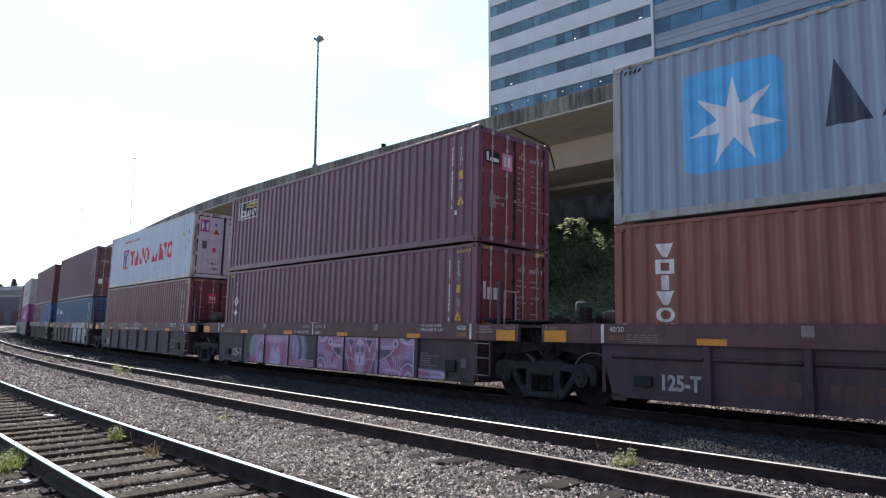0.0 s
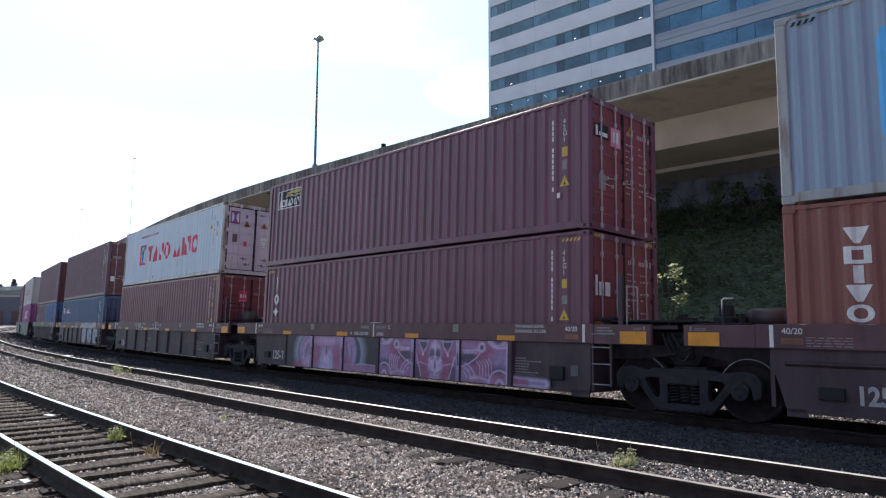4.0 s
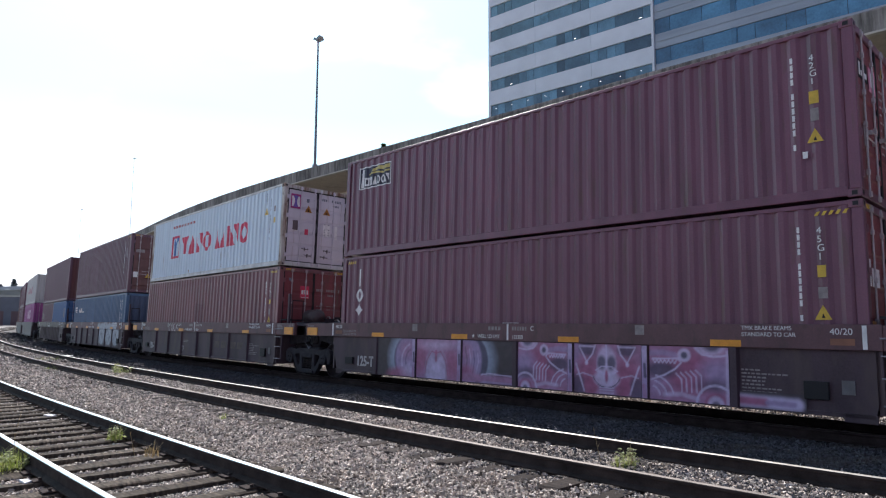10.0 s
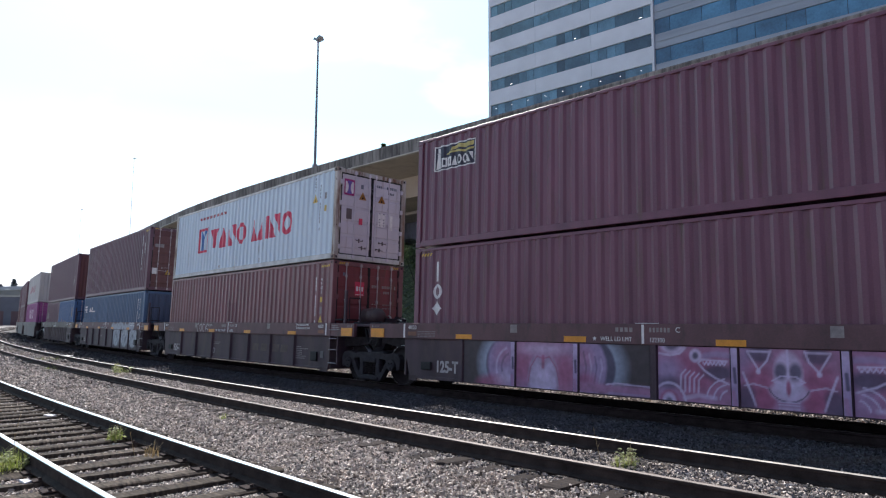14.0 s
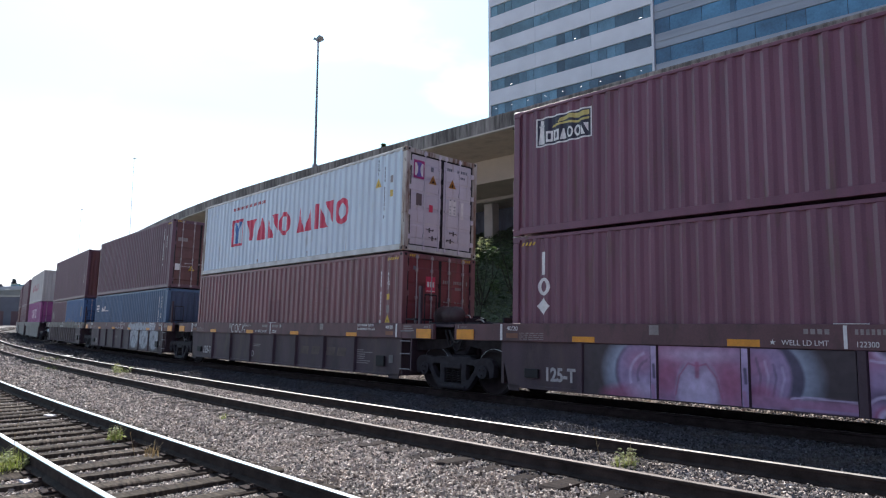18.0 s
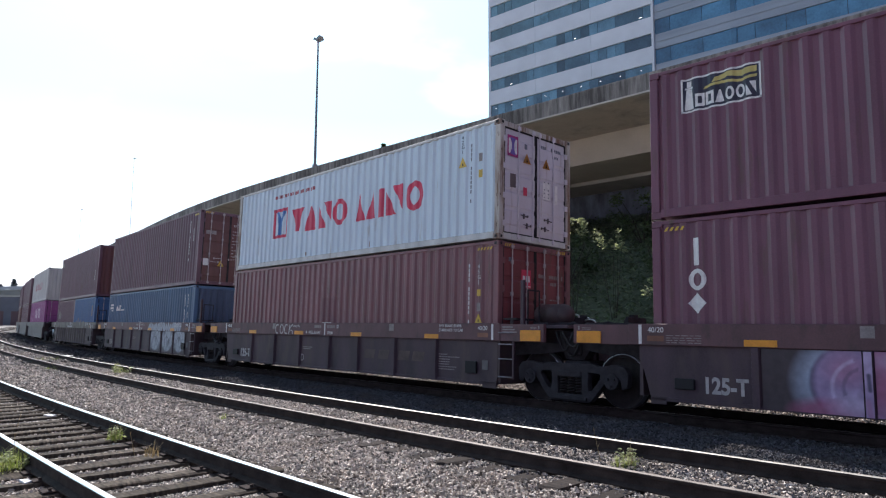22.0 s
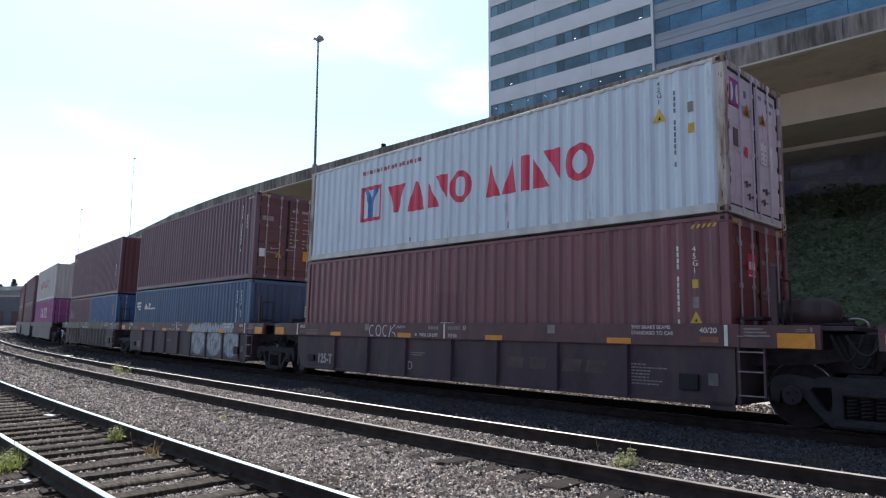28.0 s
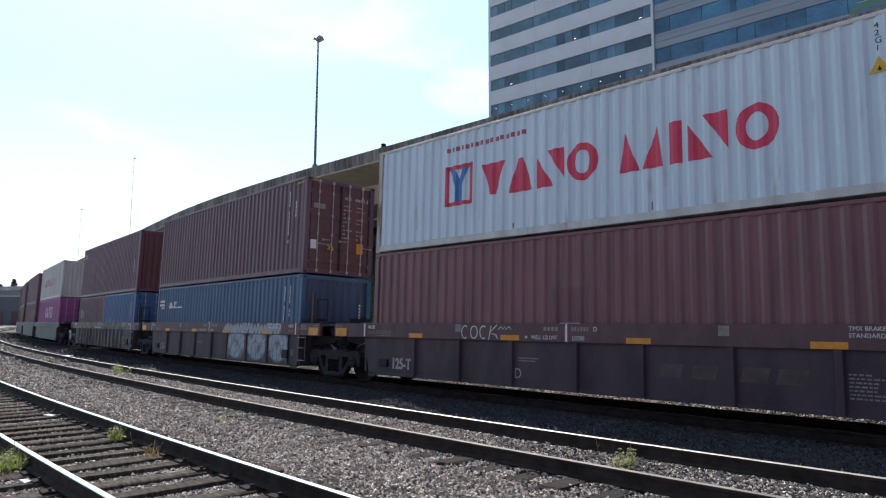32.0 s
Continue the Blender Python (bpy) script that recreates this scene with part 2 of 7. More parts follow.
M_STARPAINT = mat("clean_white_paint", (0.64, 0.68, 0.75), 0.5, 0, 0.05, 2, 60, 0.02)
M_NAVY = mat("navy_lettering", (0.03, 0.04, 0.075), 0.5, 0, 0.1)
M_SKYBLUE = mat("light_blue_square", (0.095, 0.42, 0.78), 0.5, 0, 0.08)
M_RED = mat("red_lettering", (0.60, 0.045, 0.10), 0.5, 0, 0.1)
M_ROD = mat("galvanised_lock_rod", (0.40, 0.36, 0.36), 0.5, 0.2, 0.15, 6, 60, 0.05)
M_RUNG = mat("worn_rung_steel", (0.22, 0.21, 0.23), 0.5, 0.4, 0.25, 6, 60, 0.05)
M_HANDLE = mat("blackened_handle", (0.115, 0.098, 0.105), 0.6, 0.2, 0.2, 6, 60, 0.05)
M_SIGNORANGE = mat("orange_sign_paint", (0.50, 0.23, 0.045), 0.5, 0, 0.12, 5, 40, 0.03)
M_RUSTFRAME = mat("dark_chipped_rust", (0.075, 0.045, 0.038), 0.8, 0, 0.3, 8, 60, 0.2)
M_SHINYPIPE = mat("bright_worn_pipe", (0.62, 0.60, 0.57), 0.28, 0.9, 0.15, 6, 60, 0.05)
M_PINKSIGN = mat("pink_sticker", (0.62, 0.24, 0.34), 0.5)
M_RUBBER = mat("black_rubber", (0.015, 0.015, 0.016), 0.7)
M_TANK = mat("dusty_red_tank", (0.060, 0.038, 0.038), 0.55, 0, 0.2, 4, 40, 0.1)
M_SOIL = mat("ivy_bank_soil", (0.068, 0.086, 0.050), 0.95, 0, 0.4, 1.5, 20, 0.8)


def leafy(name, base, light, rand=0.5):
    """Leaves and blades: part of the light passes through them."""
    m = bpy.data.materials.new(name)
    m.use_nodes = True
    n, l = m.node_tree.nodes, m.node_tree.links
    p = n["Principled BSDF"]
    p.inputs["Roughness"].default_value = 0.6
    g = n.new("ShaderNodeNewGeometry")
    r = n.new("ShaderNodeMapRange")
    r.inputs["To Min"].default_value, r.inputs["To Max"].default_value = 1 - rand, 1 + rand
    l.new(g.outputs["Random Per Island"], r.inputs["Value"])
    out = n["Material Output"]
    mix = n.new("ShaderNodeMixShader")
    tr = n.new("ShaderNodeBsdfTranslucent")
    for col, target in ((base, p.inputs["Base Color"]), (light, tr.inputs["Color"])):
        s = n.new("ShaderNodeVectorMath")
        s.operation = "SCALE"
        s.inputs[0].default_value = col
        l.new(r.outputs["Result"], s.inputs["Scale"])
        l.new(s.outputs["Vector"], target)
    mix.inputs["Fac"].default_value = 0.45
    l.new(p.outputs["BSDF"], mix.inputs[1])
    l.new(tr.outputs["BSDF"], mix.inputs[2])
    l.new(mix.outputs["Shader"], out.inputs["Surface"])
    MATS[name] = m
    return m


M_LEAF = leafy("ivy_leaf", (0.120, 0.155, 0.092), (0.12, 0.16, 0.08), 0.40)
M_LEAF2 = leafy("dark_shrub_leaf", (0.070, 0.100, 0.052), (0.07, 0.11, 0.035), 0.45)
# brighter copy of the shrub leaf, with sunlight put into its colour
M_LEAF3 = leafy("sunlit_shrub_leaf", (0.22, 0.24, 0.14), (0.46, 0.50, 0.24), 0.35)
M_GRASS = leafy("yellow_green_grass", (0.200, 0.250, 0.070), (0.36, 0.42, 0.09), 0.35)
M_WEED = leafy("pale_weed_leaf", (0.34, 0.36, 0.20), (0.50, 0.53, 0.26), 0.4)
M_STRAW = leafy("dry_weed_stalk", (0.32, 0.25, 0.15), (0.30, 0.22, 0.10), 0.3)
# greyed and paled leaf colour that stands for haze over the far trees
M_FARLEAF = leafy("hazy_far_foliage", (0.27, 0.29, 0.30), (0.20, 0.22, 0.22), 0.20)
M_YARD_BOUNCE = mat("bounce_yard_gravel", (0.33, 0.30, 0.265), 0.95, 0, 0.2, 0.8, 30, 0.6)
M_BOUNCE = mat("bounce_light_gravel", (0.44, 0.41, 0.37), 0.95, 0, 0.2, 0.8, 30, 0.6)
M_DARKBARK = mat("dark_stem_bark", (0.035, 0.032, 0.022), 0.9, 0, 0.3, 8, 40, 0.5)
M_BARK = mat("grey_brown_bark", (0.10, 0.08, 0.06), 0.9, 0, 0.3, 8, 40, 0.5)
M_WALL = mat("dark_retaining_wall", (0.155, 0.175, 0.225), 0.9, 0, 0.15, 0.5, 12, 0.2, (1, 1, 0.4), (0.05, 0.05, 0.06), 0.55, 0.15, 0.8)
M_GREEN = mat("green_van_paint", (0.10, 0.23, 0.165), 0.35, 0, 0.05, 2, 30, 0.0, coat=0.4)
M_LAMP = mat("white_lamp_glow", (0.9, 0.9, 0.85), 0.5)
_e = M_LAMP.node_tree.nodes["Principled BSDF"]
_e.inputs["Emission Color"].default_value, _e.inputs["Emission Strength"].default_value = (1, 0.96, 0.85, 1), 1.6


# ---------------------------------------------------------------- mesh helpers
def mesh_of(name, bm, material):
    me = bpy.data.meshes.new(name)
    bm.to_mesh(me)
    bm.free()
    for m in (material if isinstance(material, (list, tuple)) else [material]):
        me.materials.append(m)
    return me


def part(name, bm, material, parent, label="", m=None):
    """One mesh object under a thing or under a part."""
    me = bm if isinstance(bm, bpy.types.Mesh) else mesh_of(name, bm, material)
    ob = new(name, me)
    ob.parent = parent
    if m is not None:
        ob.matrix_local = m
    if label:
        tagged(ob, label)
    return ob


def thing(name, label, category, group="", kind="", m=None):
    ob = new(name)
    ob.empty_display_size = 0.3
    if m is not None:
        ob.matrix_world = m
    return tagged(ob, label, category, group, kind)


def solid(name, bm, material, label, category="", group="", kind=""):
    return tagged(new(name, mesh_of(name, bm, material)), label, category, group, kind)


def box(bm, x0, x1, y0, y1, z0, z1, bevel=0.0, mi=0):
    r = bmesh.ops.create_cube(bm, size=1.0, matrix=Matrix.LocRotScale(((x0 + x1) / 2, (y0 + y1) / 2, (z0 + z1) / 2), None, (abs(x1 - x0), abs(y1 - y0), abs(z1 - z0))))
    if bevel or mi:
        fs = list({f for v in r["verts"] for f in v.link_faces})
        for f in fs:
            f.material_index = mi
        if bevel:
            bmesh.ops.bevel(bm, geom=list({e for f in fs for e in f.edges}), offset=bevel, segments=1, affect="EDGES")
    return bm


def boxm(*a, **k):
    return box(bmesh.new(), *a, **k)


def prism(bm, outline, axis, a, b):
    """A closed outline in two axes, carried from a to b along the third (axis 'x': (y, z), 'y': (x, z), 'z': (x, y))."""
    def at(p, q, w):
        return {"x": (w, p, q), "y": (p, w, q), "z": (p, q, w)}[axis]
    va = [bm.verts.new(at(p, q, a)) for p, q in outline]
    vb = [bm.verts.new(at(p, q, b)) for p, q in outline]
    n = len(outline)
    bm.faces.new(va)
    bm.faces.new(vb[::-1])
    for i in range(n):
        bm.faces.new((va[i], vb[i], vb[(i + 1) % n], va[(i + 1) % n]))
    bmesh.ops.recalc_face_normals(bm, faces=bm.faces[:])
    return bm


def rod(bm, a, b, r, seg=8, r2=None):
    a, b = Vector(a), Vector(b)
    q = (b - a).to_track_quat("Z", "Y").to_matrix().to_4x4()
    bmesh.ops.create_cone(bm, cap_ends=True, segments=seg, radius1=r, radius2=r if r2 is None else r2, depth=(b - a).length,
                          matrix=Matrix.Translation((a + b) / 2) @ q)
    return bm


def tube(bm, pts, r, seg=7):
    """A round tube bent along points, in one piece."""
    pts = [Vector(q) for q in pts]
    rings = []
    for i, q in enumerate(pts):
        d = (pts[min(i + 1, len(pts) - 1)] - pts[max(i - 1, 0)]).normalized()
        u = d.cross(Vector((0.0, 1.0, 0.0)))
        u = u.normalized() if u.length > 0.05 else d.cross(Vector((1.0, 0.0, 0.0))).normalized()
        w = d.cross(u)
        rings.append([bm.verts.new(q + (u * cos(2 * pi * k / seg) + w * sin(2 * pi * k / seg)) * r) for k in range(seg)])
    for a, b in zip(rings, rings[1:]):
        for k in range(seg):
            bm.faces.new((a[k], a[(k + 1) % seg], b[(k + 1) % seg], b[k])).smooth = True
    bm.faces.new(rings[0][::-1])
    bm.faces.new(rings[-1])
    return bm


def bars(bm, rects, y, thick=0.004):
    """Thin painted rectangles (x0, x1, z0, z1) on a plane facing -y."""
    for x0, x1, z0, z1 in rects:
        box(bm, x0, x1, y - thick, y, z0, z1)
    return bm


def text_mesh(words, height, m, bm, bold=0.0):
    """Lettering in the built-in font, its capitals that high, added to bm at the pose m."""
    cu = bpy.data.curves.new("lettering", "FONT")
    cu.body, cu.size, cu.align_x = words, height / 0.69, "LEFT"
    cu.extrude = 0.002
    cu.offset = bold
    ob = bpy.data.objects.new("lettering", cu)
    me = bpy.data.meshes.new_from_object(ob)
    me.transform(m)
    bm.from_mesh(me)
    bpy.data.objects.remove(ob)
    bpy.data.meshes.remove(me)
    return bm


def side_text(bm, words, height, x, y, z, squeeze=1.0, bold=0.0):
    return text_mesh(words, height, pose(x, y, z, 90) @ Matrix.Diagonal((squeeze, 1, 1, 1)), bm, bold)


# ---------------------------------------------------------------- the line of the tracks
NODE_S = np.array([-110.0, -70.0, -45.0, -20.0, 10.0])
NODE_K = np.array([0.00137, 0.00145, 0.00221, 0.00261, 0.00434])
FACE_Y, CANT = 10.391, 1.519
_gs = np.arange(-520.0, 160.0, 0.25)
_k = np.interp(_gs, NODE_S, NODE_K)
_k[_gs > 30] = 0.0
_k[_gs < -110] = 0.0008
_i0 = int(np.argmin(abs(_gs)))
_ph = np.cumsum(_k) * 0.25
_ph -= _ph[_i0]
_px, _py = np.cumsum(np.cos(_ph)) * 0.25, np.cumsum(np.sin(_ph)) * 0.25
_px, _py = _px - _px[_i0], _py - _py[_i0] + FACE_Y


def line_at(s, lat=0.0):
    """x, y and heading at s metres along the train's near face, lat metres beyond it."""
    x, y, a = (float(np.interp(s, _gs, v)) for v in (_px, _py, _ph))
    return x - sin(a) * lat, y + cos(a) * lat, a


TRACK_3, TRACK_2, TRACK_1 = 1.219, -3.36, -7.52   # centre lines, measured from the train's near face


def travelled(t):
    u = t / 16 - 1
    return 12.0523 * u + 0.37455 * u ** 2 + 0.2189 * u ** 3 + 0.0804 * u ** 4 - 0.13266 * u ** 5


def train_pose(s, half=6.1, back=6.15):
    """The pose of what rides at s: x along the train, y = 0 on its centre line, z = 0 on the rails, leaning with the canted track."""
    xa, ya, _ = line_at(s - back - half)
    xb, yb, _ = line_at(s - back + half)
    a = atan2(yb - ya, xb - xa)
    return (Matrix.Translation(((xa + xb) / 2, (ya + yb) / 2, CAM_H)) @ Matrix.Rotation(a, 4, "Z") @ Matrix.Rotation(-radians(CANT), 4, "X")
            @ Matrix.Translation((back, 1.219, -CAM_H)))


MOVING = []       # (thing, place of its unit along the train, offset along the unit, height)


def sweep(bm, outline, s_list, lat, z, mi=None):
    """An outline of (across, up) carried along the line of the tracks."""
    rings = []
    for s in s_list:
        ring = []
        for p, q in outline:
            x, y, _ = line_at(s, lat + p)
            ring.append(bm.verts.new((x, y, z + q)))
        rings.append(ring)
    n = len(outline)
    for a, b in zip(rings, rings[1:]):
        for i in range(n):
            f = bm.faces.new((a[i], a[(i + 1) % n], b[(i + 1) % n], b[i]))
            if mi:
                f.material_index = mi[i]
    bm.faces.new(rings[0][::-1])
    bm.faces.new(rings[-1])
    return bm


# ---------------------------------------------------------------- ground
def build_ground():
    bm = bmesh.new()
    lats = [-3000, -600, -120, -40, -20, -14, -11.5, -10.4, -9.2, -7.52, -5.9, -5.2, -4.6, -3.36, -1.9, -0.9, 0.2, 1.2, 2.4, 3.6, 6, 10, 15]
    lift = {-7.52: -0.235, -9.2: -0.235, -5.9: -0.215, -3.36: -0.205, -4.6: -0.215, -1.9: -0.205, 0.2: -0.21, 1.2: -0.225, 2.4: -0.245, 3.6: -0.235}
    ss = list(range(-500, -120, 30)) + list(range(-120, -40, 8)) + list(np.arange(-40, 14, 1.5)) + [20, 40, 70, 110, 150]
    rows = []
    for s in ss:
        row = []
        for la in lats:
            x, y, a = line_at(s, max(la, -40))
            if la < -40:
                y += la + 40
            dz = lift.get(la, -0.22)
            if -12 < la < 3 and s > -40:
                dz += 0.02 * noise.noise((s * 0.9, la * 1.3, 2.0))
            row.append(bm.verts.new((x, y, dz)))
        rows.append(row)
    for a, b in zip(rows, rows[1:]):
        for i in range(len(lats) - 1):
            f = bm.faces.new((a[i], b[i], b[i + 1], a[i + 1]))
            # unseen ground behind the camera is paler, to bounce light onto the train
            f.material_index = 1 if lats[i] <= -11.5 else 0
    # wide aprons to the horizon
    def quad(*p):
        bm.faces.new([bm.verts.new(q) for q in p])
    quad((140, -3000, -0.22), (3000, -3000, -0.22), (3000, 3000, -0.22), (140, 3000, -0.22))
    quad((-3000, -3000, -0.24), (-480, -3000, -0.24), (-480, 3000, -0.24), (-3000, 3000, -0.24))
    bmesh.ops.recalc_face_normals(bm, faces=bm.faces[:])
    for f in bm.faces:
        f.smooth = True
        if f.normal.z < 0:
            f.normal_flip()
    return solid("ground", bm, [M_GROUND, M_YARD_BOUNCE], "grey gravel rail yard ground with packed fines", "ground", kind="structure")


build_ground()


# added pale strip that bounces sunlight up under the viaduct
def build_bounce_strip():
    bm = bmesh.new()
    rows = []
    for s in list(range(-110, -40, 8)) + list(range(-40, 60, 4)):
        rows.append([bm.verts.new((*line_at(s, la)[:2], z)) for la, z in ((4.6, -0.235), (5.0, -0.17), (12.4, -0.15), (12.9, -0.235))])
    for a, b in zip(rows, rows[1:]):
        for i in range(3):
            bm.faces.new((a[i], b[i], b[i + 1], a[i + 1]))
    bmesh.ops.recalc_face_normals(bm, faces=bm.faces[:])
    solid("road", bm, M_BOUNCE, "pale gravel strip added behind the train to bounce sunlight", "road", kind="structure")


build_bounce_strip()


def build_bank():
    """The ivy bank that climbs from the yard to the retaining wall under the viaduct."""
    bm = bmesh.new()
    xs = list(range(-108, 60, 4)) + [80, 120, 160]
    prof = [(11.5, -0.24), (15.5, -0.18), (17.0, 0.25), (19.6, 1.15), (20.5, 1.75), (24, 3.8), (28, 5.8), (32, 7.6), (36, 9.4), (39.5, 10.3), (60, 10.6), (130, 10.8)]
    rows = []
    for x in xs:
        bx = via_y(x) - 34.0
        row = []
        for la, z in prof:
            y = 10.0 + la + bx + (0 if x > -120 else 0)
            row.append(bm.verts.new((x, y, z + (0.25 * noise.noise((x * 0.3, y * 0.3, 0)) if z > 0.4 else 0))))
        rows.append(row)
    for a, b in zip(rows, rows[1:]):
        for i in range(len(prof) - 1):
            f = bm.faces.new((a[i], b[i], b[i + 1], a[i + 1]))
            f.smooth = True
    bmesh.ops.recalc_face_normals(bm, faces=bm.faces[:])
    return solid("bank", bm, M_SOIL, "steep shaded earth bank under the viaduct", "embankment", kind="structure")


# ---------------------------------------------------------------- viaduct
def via_y(x):
    """The viaduct's near edge: straight beside the yard, then bearing away."""
    if x > -50:
        return 34.0
    d = -50 - x
    return 34.0 + (0.16 * d * d / 80 if d < 40 else 3.2 + 0.16 * (d - 40))


def via_path():
    """Points of the near edge from beyond the picture to the crossing over the tracks."""
    pts = [(x, via_y(x)) for x in (150, 90, 45, 20, 0, -20, -40, -50, -60, -70, -80, -90, -110, -140, -170, -200, -230, -260, -285)]
    cx, cy, r = -302.0, via_y(-285) - 45.0, 48.0
    x0, y0 = pts[-1]
    a0 = atan2(y0 - cy, x0 - cx)
    r = hypot(x0 - cx, y0 - cy)
    for i in range(1, 9):
        a = a0 + (pi - a0) * i / 8
        pts.append((cx + r * cos(a), cy + r * sin(a)))
    pts += [(cx - r, cy - 60), (cx - r, -200), (cx - r, -500)]
    return pts


VIA = via_path()


def via_normals():
    out = []
    for i in range(len(VIA)):
        a, b = VIA[max(i - 1, 0)], VIA[min(i + 1, len(VIA) - 1)]
        dx, dy = b[0] - a[0], b[1] - a[1]
        h = hypot(dx, dy)
        out.append((dy / h, -dx / h))
    return out


VIA_N = via_normals()


def via_sweep(outline, i0=0, i1=None):
    bm = bmesh.new()
    rings = []
    for (x, y), (nx, ny) in list(zip(VIA, VIA_N))[i0:i1]:
        rings.append([bm.verts.new((x + nx * p, y + ny * p, q)) for p, q in outline])
    n = len(outline)
    for a, b in zip(rings, rings[1:]):
        for i in range(n):
            bm.faces.new((a[i], a[(i + 1) % n], b[(i + 1) % n], b[i]))
    bm.faces.new(rings[0])
    bm.faces.new(rings[-1][::-1])
    bmesh.ops.recalc_face_normals(bm, faces=bm.faces[:])
    return bm


def via_point(d):
    """The place and heading d metres along the near edge from its first point."""
    for (x0, y0), (x1, y1) in zip(VIA, VIA[1:]):
        h = hypot(x1 - x0, y1 - y0)
        if d <= h:
            return x0 + (x1 - x0) * d / h, y0 + (y1 - y0) * d / h, atan2(y1 - y0, x1 - x0)
        d -= h
    return VIA[-1][0], VIA[-1][1] - d, atan2(-1, 0)


def build_viaduct():
    v = thing("viaduct", "weathered concrete freeway viaduct with stained parapet above the yard", "viaduct", kind="structure")
    part("deck", via_sweep([(0.05, 14.63), (0.05, 14.85), (14.0, 14.85), (14.0, 14.63)], 0, 15), M_OVERHANG, v, "brown stained concrete deck overhang")
    part("deck", via_sweep([(0.05, 14.63), (0.05, 14.85), (14.0, 14.85), (14.0, 14.63)], 14), M_FARCONC, v, "haze-greyed concrete deck overhang")
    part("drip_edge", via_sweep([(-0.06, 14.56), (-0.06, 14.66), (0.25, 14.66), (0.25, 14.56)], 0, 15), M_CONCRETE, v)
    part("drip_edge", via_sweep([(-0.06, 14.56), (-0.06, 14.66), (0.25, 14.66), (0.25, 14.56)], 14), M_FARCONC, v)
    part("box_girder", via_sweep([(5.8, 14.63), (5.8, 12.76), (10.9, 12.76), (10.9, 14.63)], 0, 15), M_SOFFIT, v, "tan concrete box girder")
    part("box_girder", via_sweep([(5.8, 14.63), (5.8, 12.76), (10.9, 12.76), (10.9, 14.63)], 14), M_FARCONC, v, "haze-greyed concrete box girder")
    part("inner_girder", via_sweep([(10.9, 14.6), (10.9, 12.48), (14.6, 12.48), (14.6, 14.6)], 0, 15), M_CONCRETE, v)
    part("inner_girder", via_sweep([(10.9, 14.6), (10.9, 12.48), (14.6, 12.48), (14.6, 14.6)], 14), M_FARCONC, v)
    part("far_parapet", via_sweep([(13.8, 14.85), (13.8, 15.7), (14.0, 15.7), (14.0, 14.85)]), M_FASCIA, v)
    # parapet panels with open joints
    total = sum(hypot(b[0] - a[0], b[1] - a[1]) for a, b in zip(VIA, VIA[1:]))
    d, panel_len = 60.0, 6.1
    shared = None
    while d < 640:
        L = panel_len if d < 330 else 40.0
        x0, y0, _ = via_point(d)
        x1, y1, _ = via_point(d + L)
        a = atan2(y1 - y0, x1 - x0)
        h = hypot(x1 - x0, y1 - y0)
        if L == panel_len and shared is not None:
            me = shared
        else:
            bm = bmesh.new()
            prism(bm, [(0.0, 14.66), (-0.03, 15.62), (0.0, 15.7), (0.28, 15.7), (0.34, 14.85), (0.34, 14.66)], "x", 0.012, L - 0.012)
            for vtx in bm.verts:
                vtx.co.y = -vtx.co.y
            bmesh.ops.recalc_face_normals(bm, faces=bm.faces[:])
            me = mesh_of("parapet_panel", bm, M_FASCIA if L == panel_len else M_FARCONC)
            if L == panel_len:
                shared = me
        ob = part("parapet_panel", me, None, v, m=Matrix.Translation((x0, y0, 0)) @ Matrix.Rotation(a, 4, "Z"))
        d += L
    # piers
    for x in (32.9, 0.9, -31.14, -63.1, -95.1, -127.1, -162, -202):
        y = via_y(x) + 6.6
        part("pier", boxm(x - 1.28, x, y, y + 2.8, -0.5, 12.75, 0.06), M_CONCRETE, v, "rectangular concrete pier")
        part("rear_pier", boxm(x - 8.65, x - 7.65, y + 5.0, y + 6.0, 3.0, 12.47, 0.05), M_CONCRETE, v, "slender concrete pier behind the girder")
        # drain pipe below the deck joint
        bm = rod(bmesh.new(), (x + 3.77, via_y(x) + 0.3, 14.60), (x + 2.84, via_y(x) + 5.76, 14.60), 0.045, 8)
        rod(bm, (x + 2.84, via_y(x) + 5.76, 14.60), (x + 3.33, via_y(x) + 5.76, 12.80), 0.05, 8)
        part("drain_pipe", bm, M_BLACKPAINT, v, "dark drain pipe across the girder")
    for y in (20, -20, -60):
        part("pier", boxm(VIA[-3][0] + 2, VIA[-3][0] + 4, y, y + 2, -0.5, 12.8, 0.06), M_CONCRETE, v, "rectangular concrete pier")
    # retaining wall on top of the bank
    bm = bmesh.new()
    prev = None
    for x in list(range(-200, 61, 10)) + [110, 150]:
        y = via_y(x) + 14.75
        cur = [bm.verts.new(p) for p in ((x, y, 9.0), (x, y, 14.6), (x, y + 0.5, 14.6), (x, y + 0.5, 9.0))]
        if prev:
            for i in range(4):
                bm.faces.new((prev[i], prev[(i + 1) % 4], cur[(i + 1) % 4], cur[i]))
        prev = cur
    bmesh.ops.recalc_face_normals(bm, faces=bm.faces[:])
    w = solid("retaining_wall", bm, M_WALL, "dark grimy concrete retaining wall with faded graffiti", "wall", kind="structure")
    return v


build_viaduct()
build_bank()


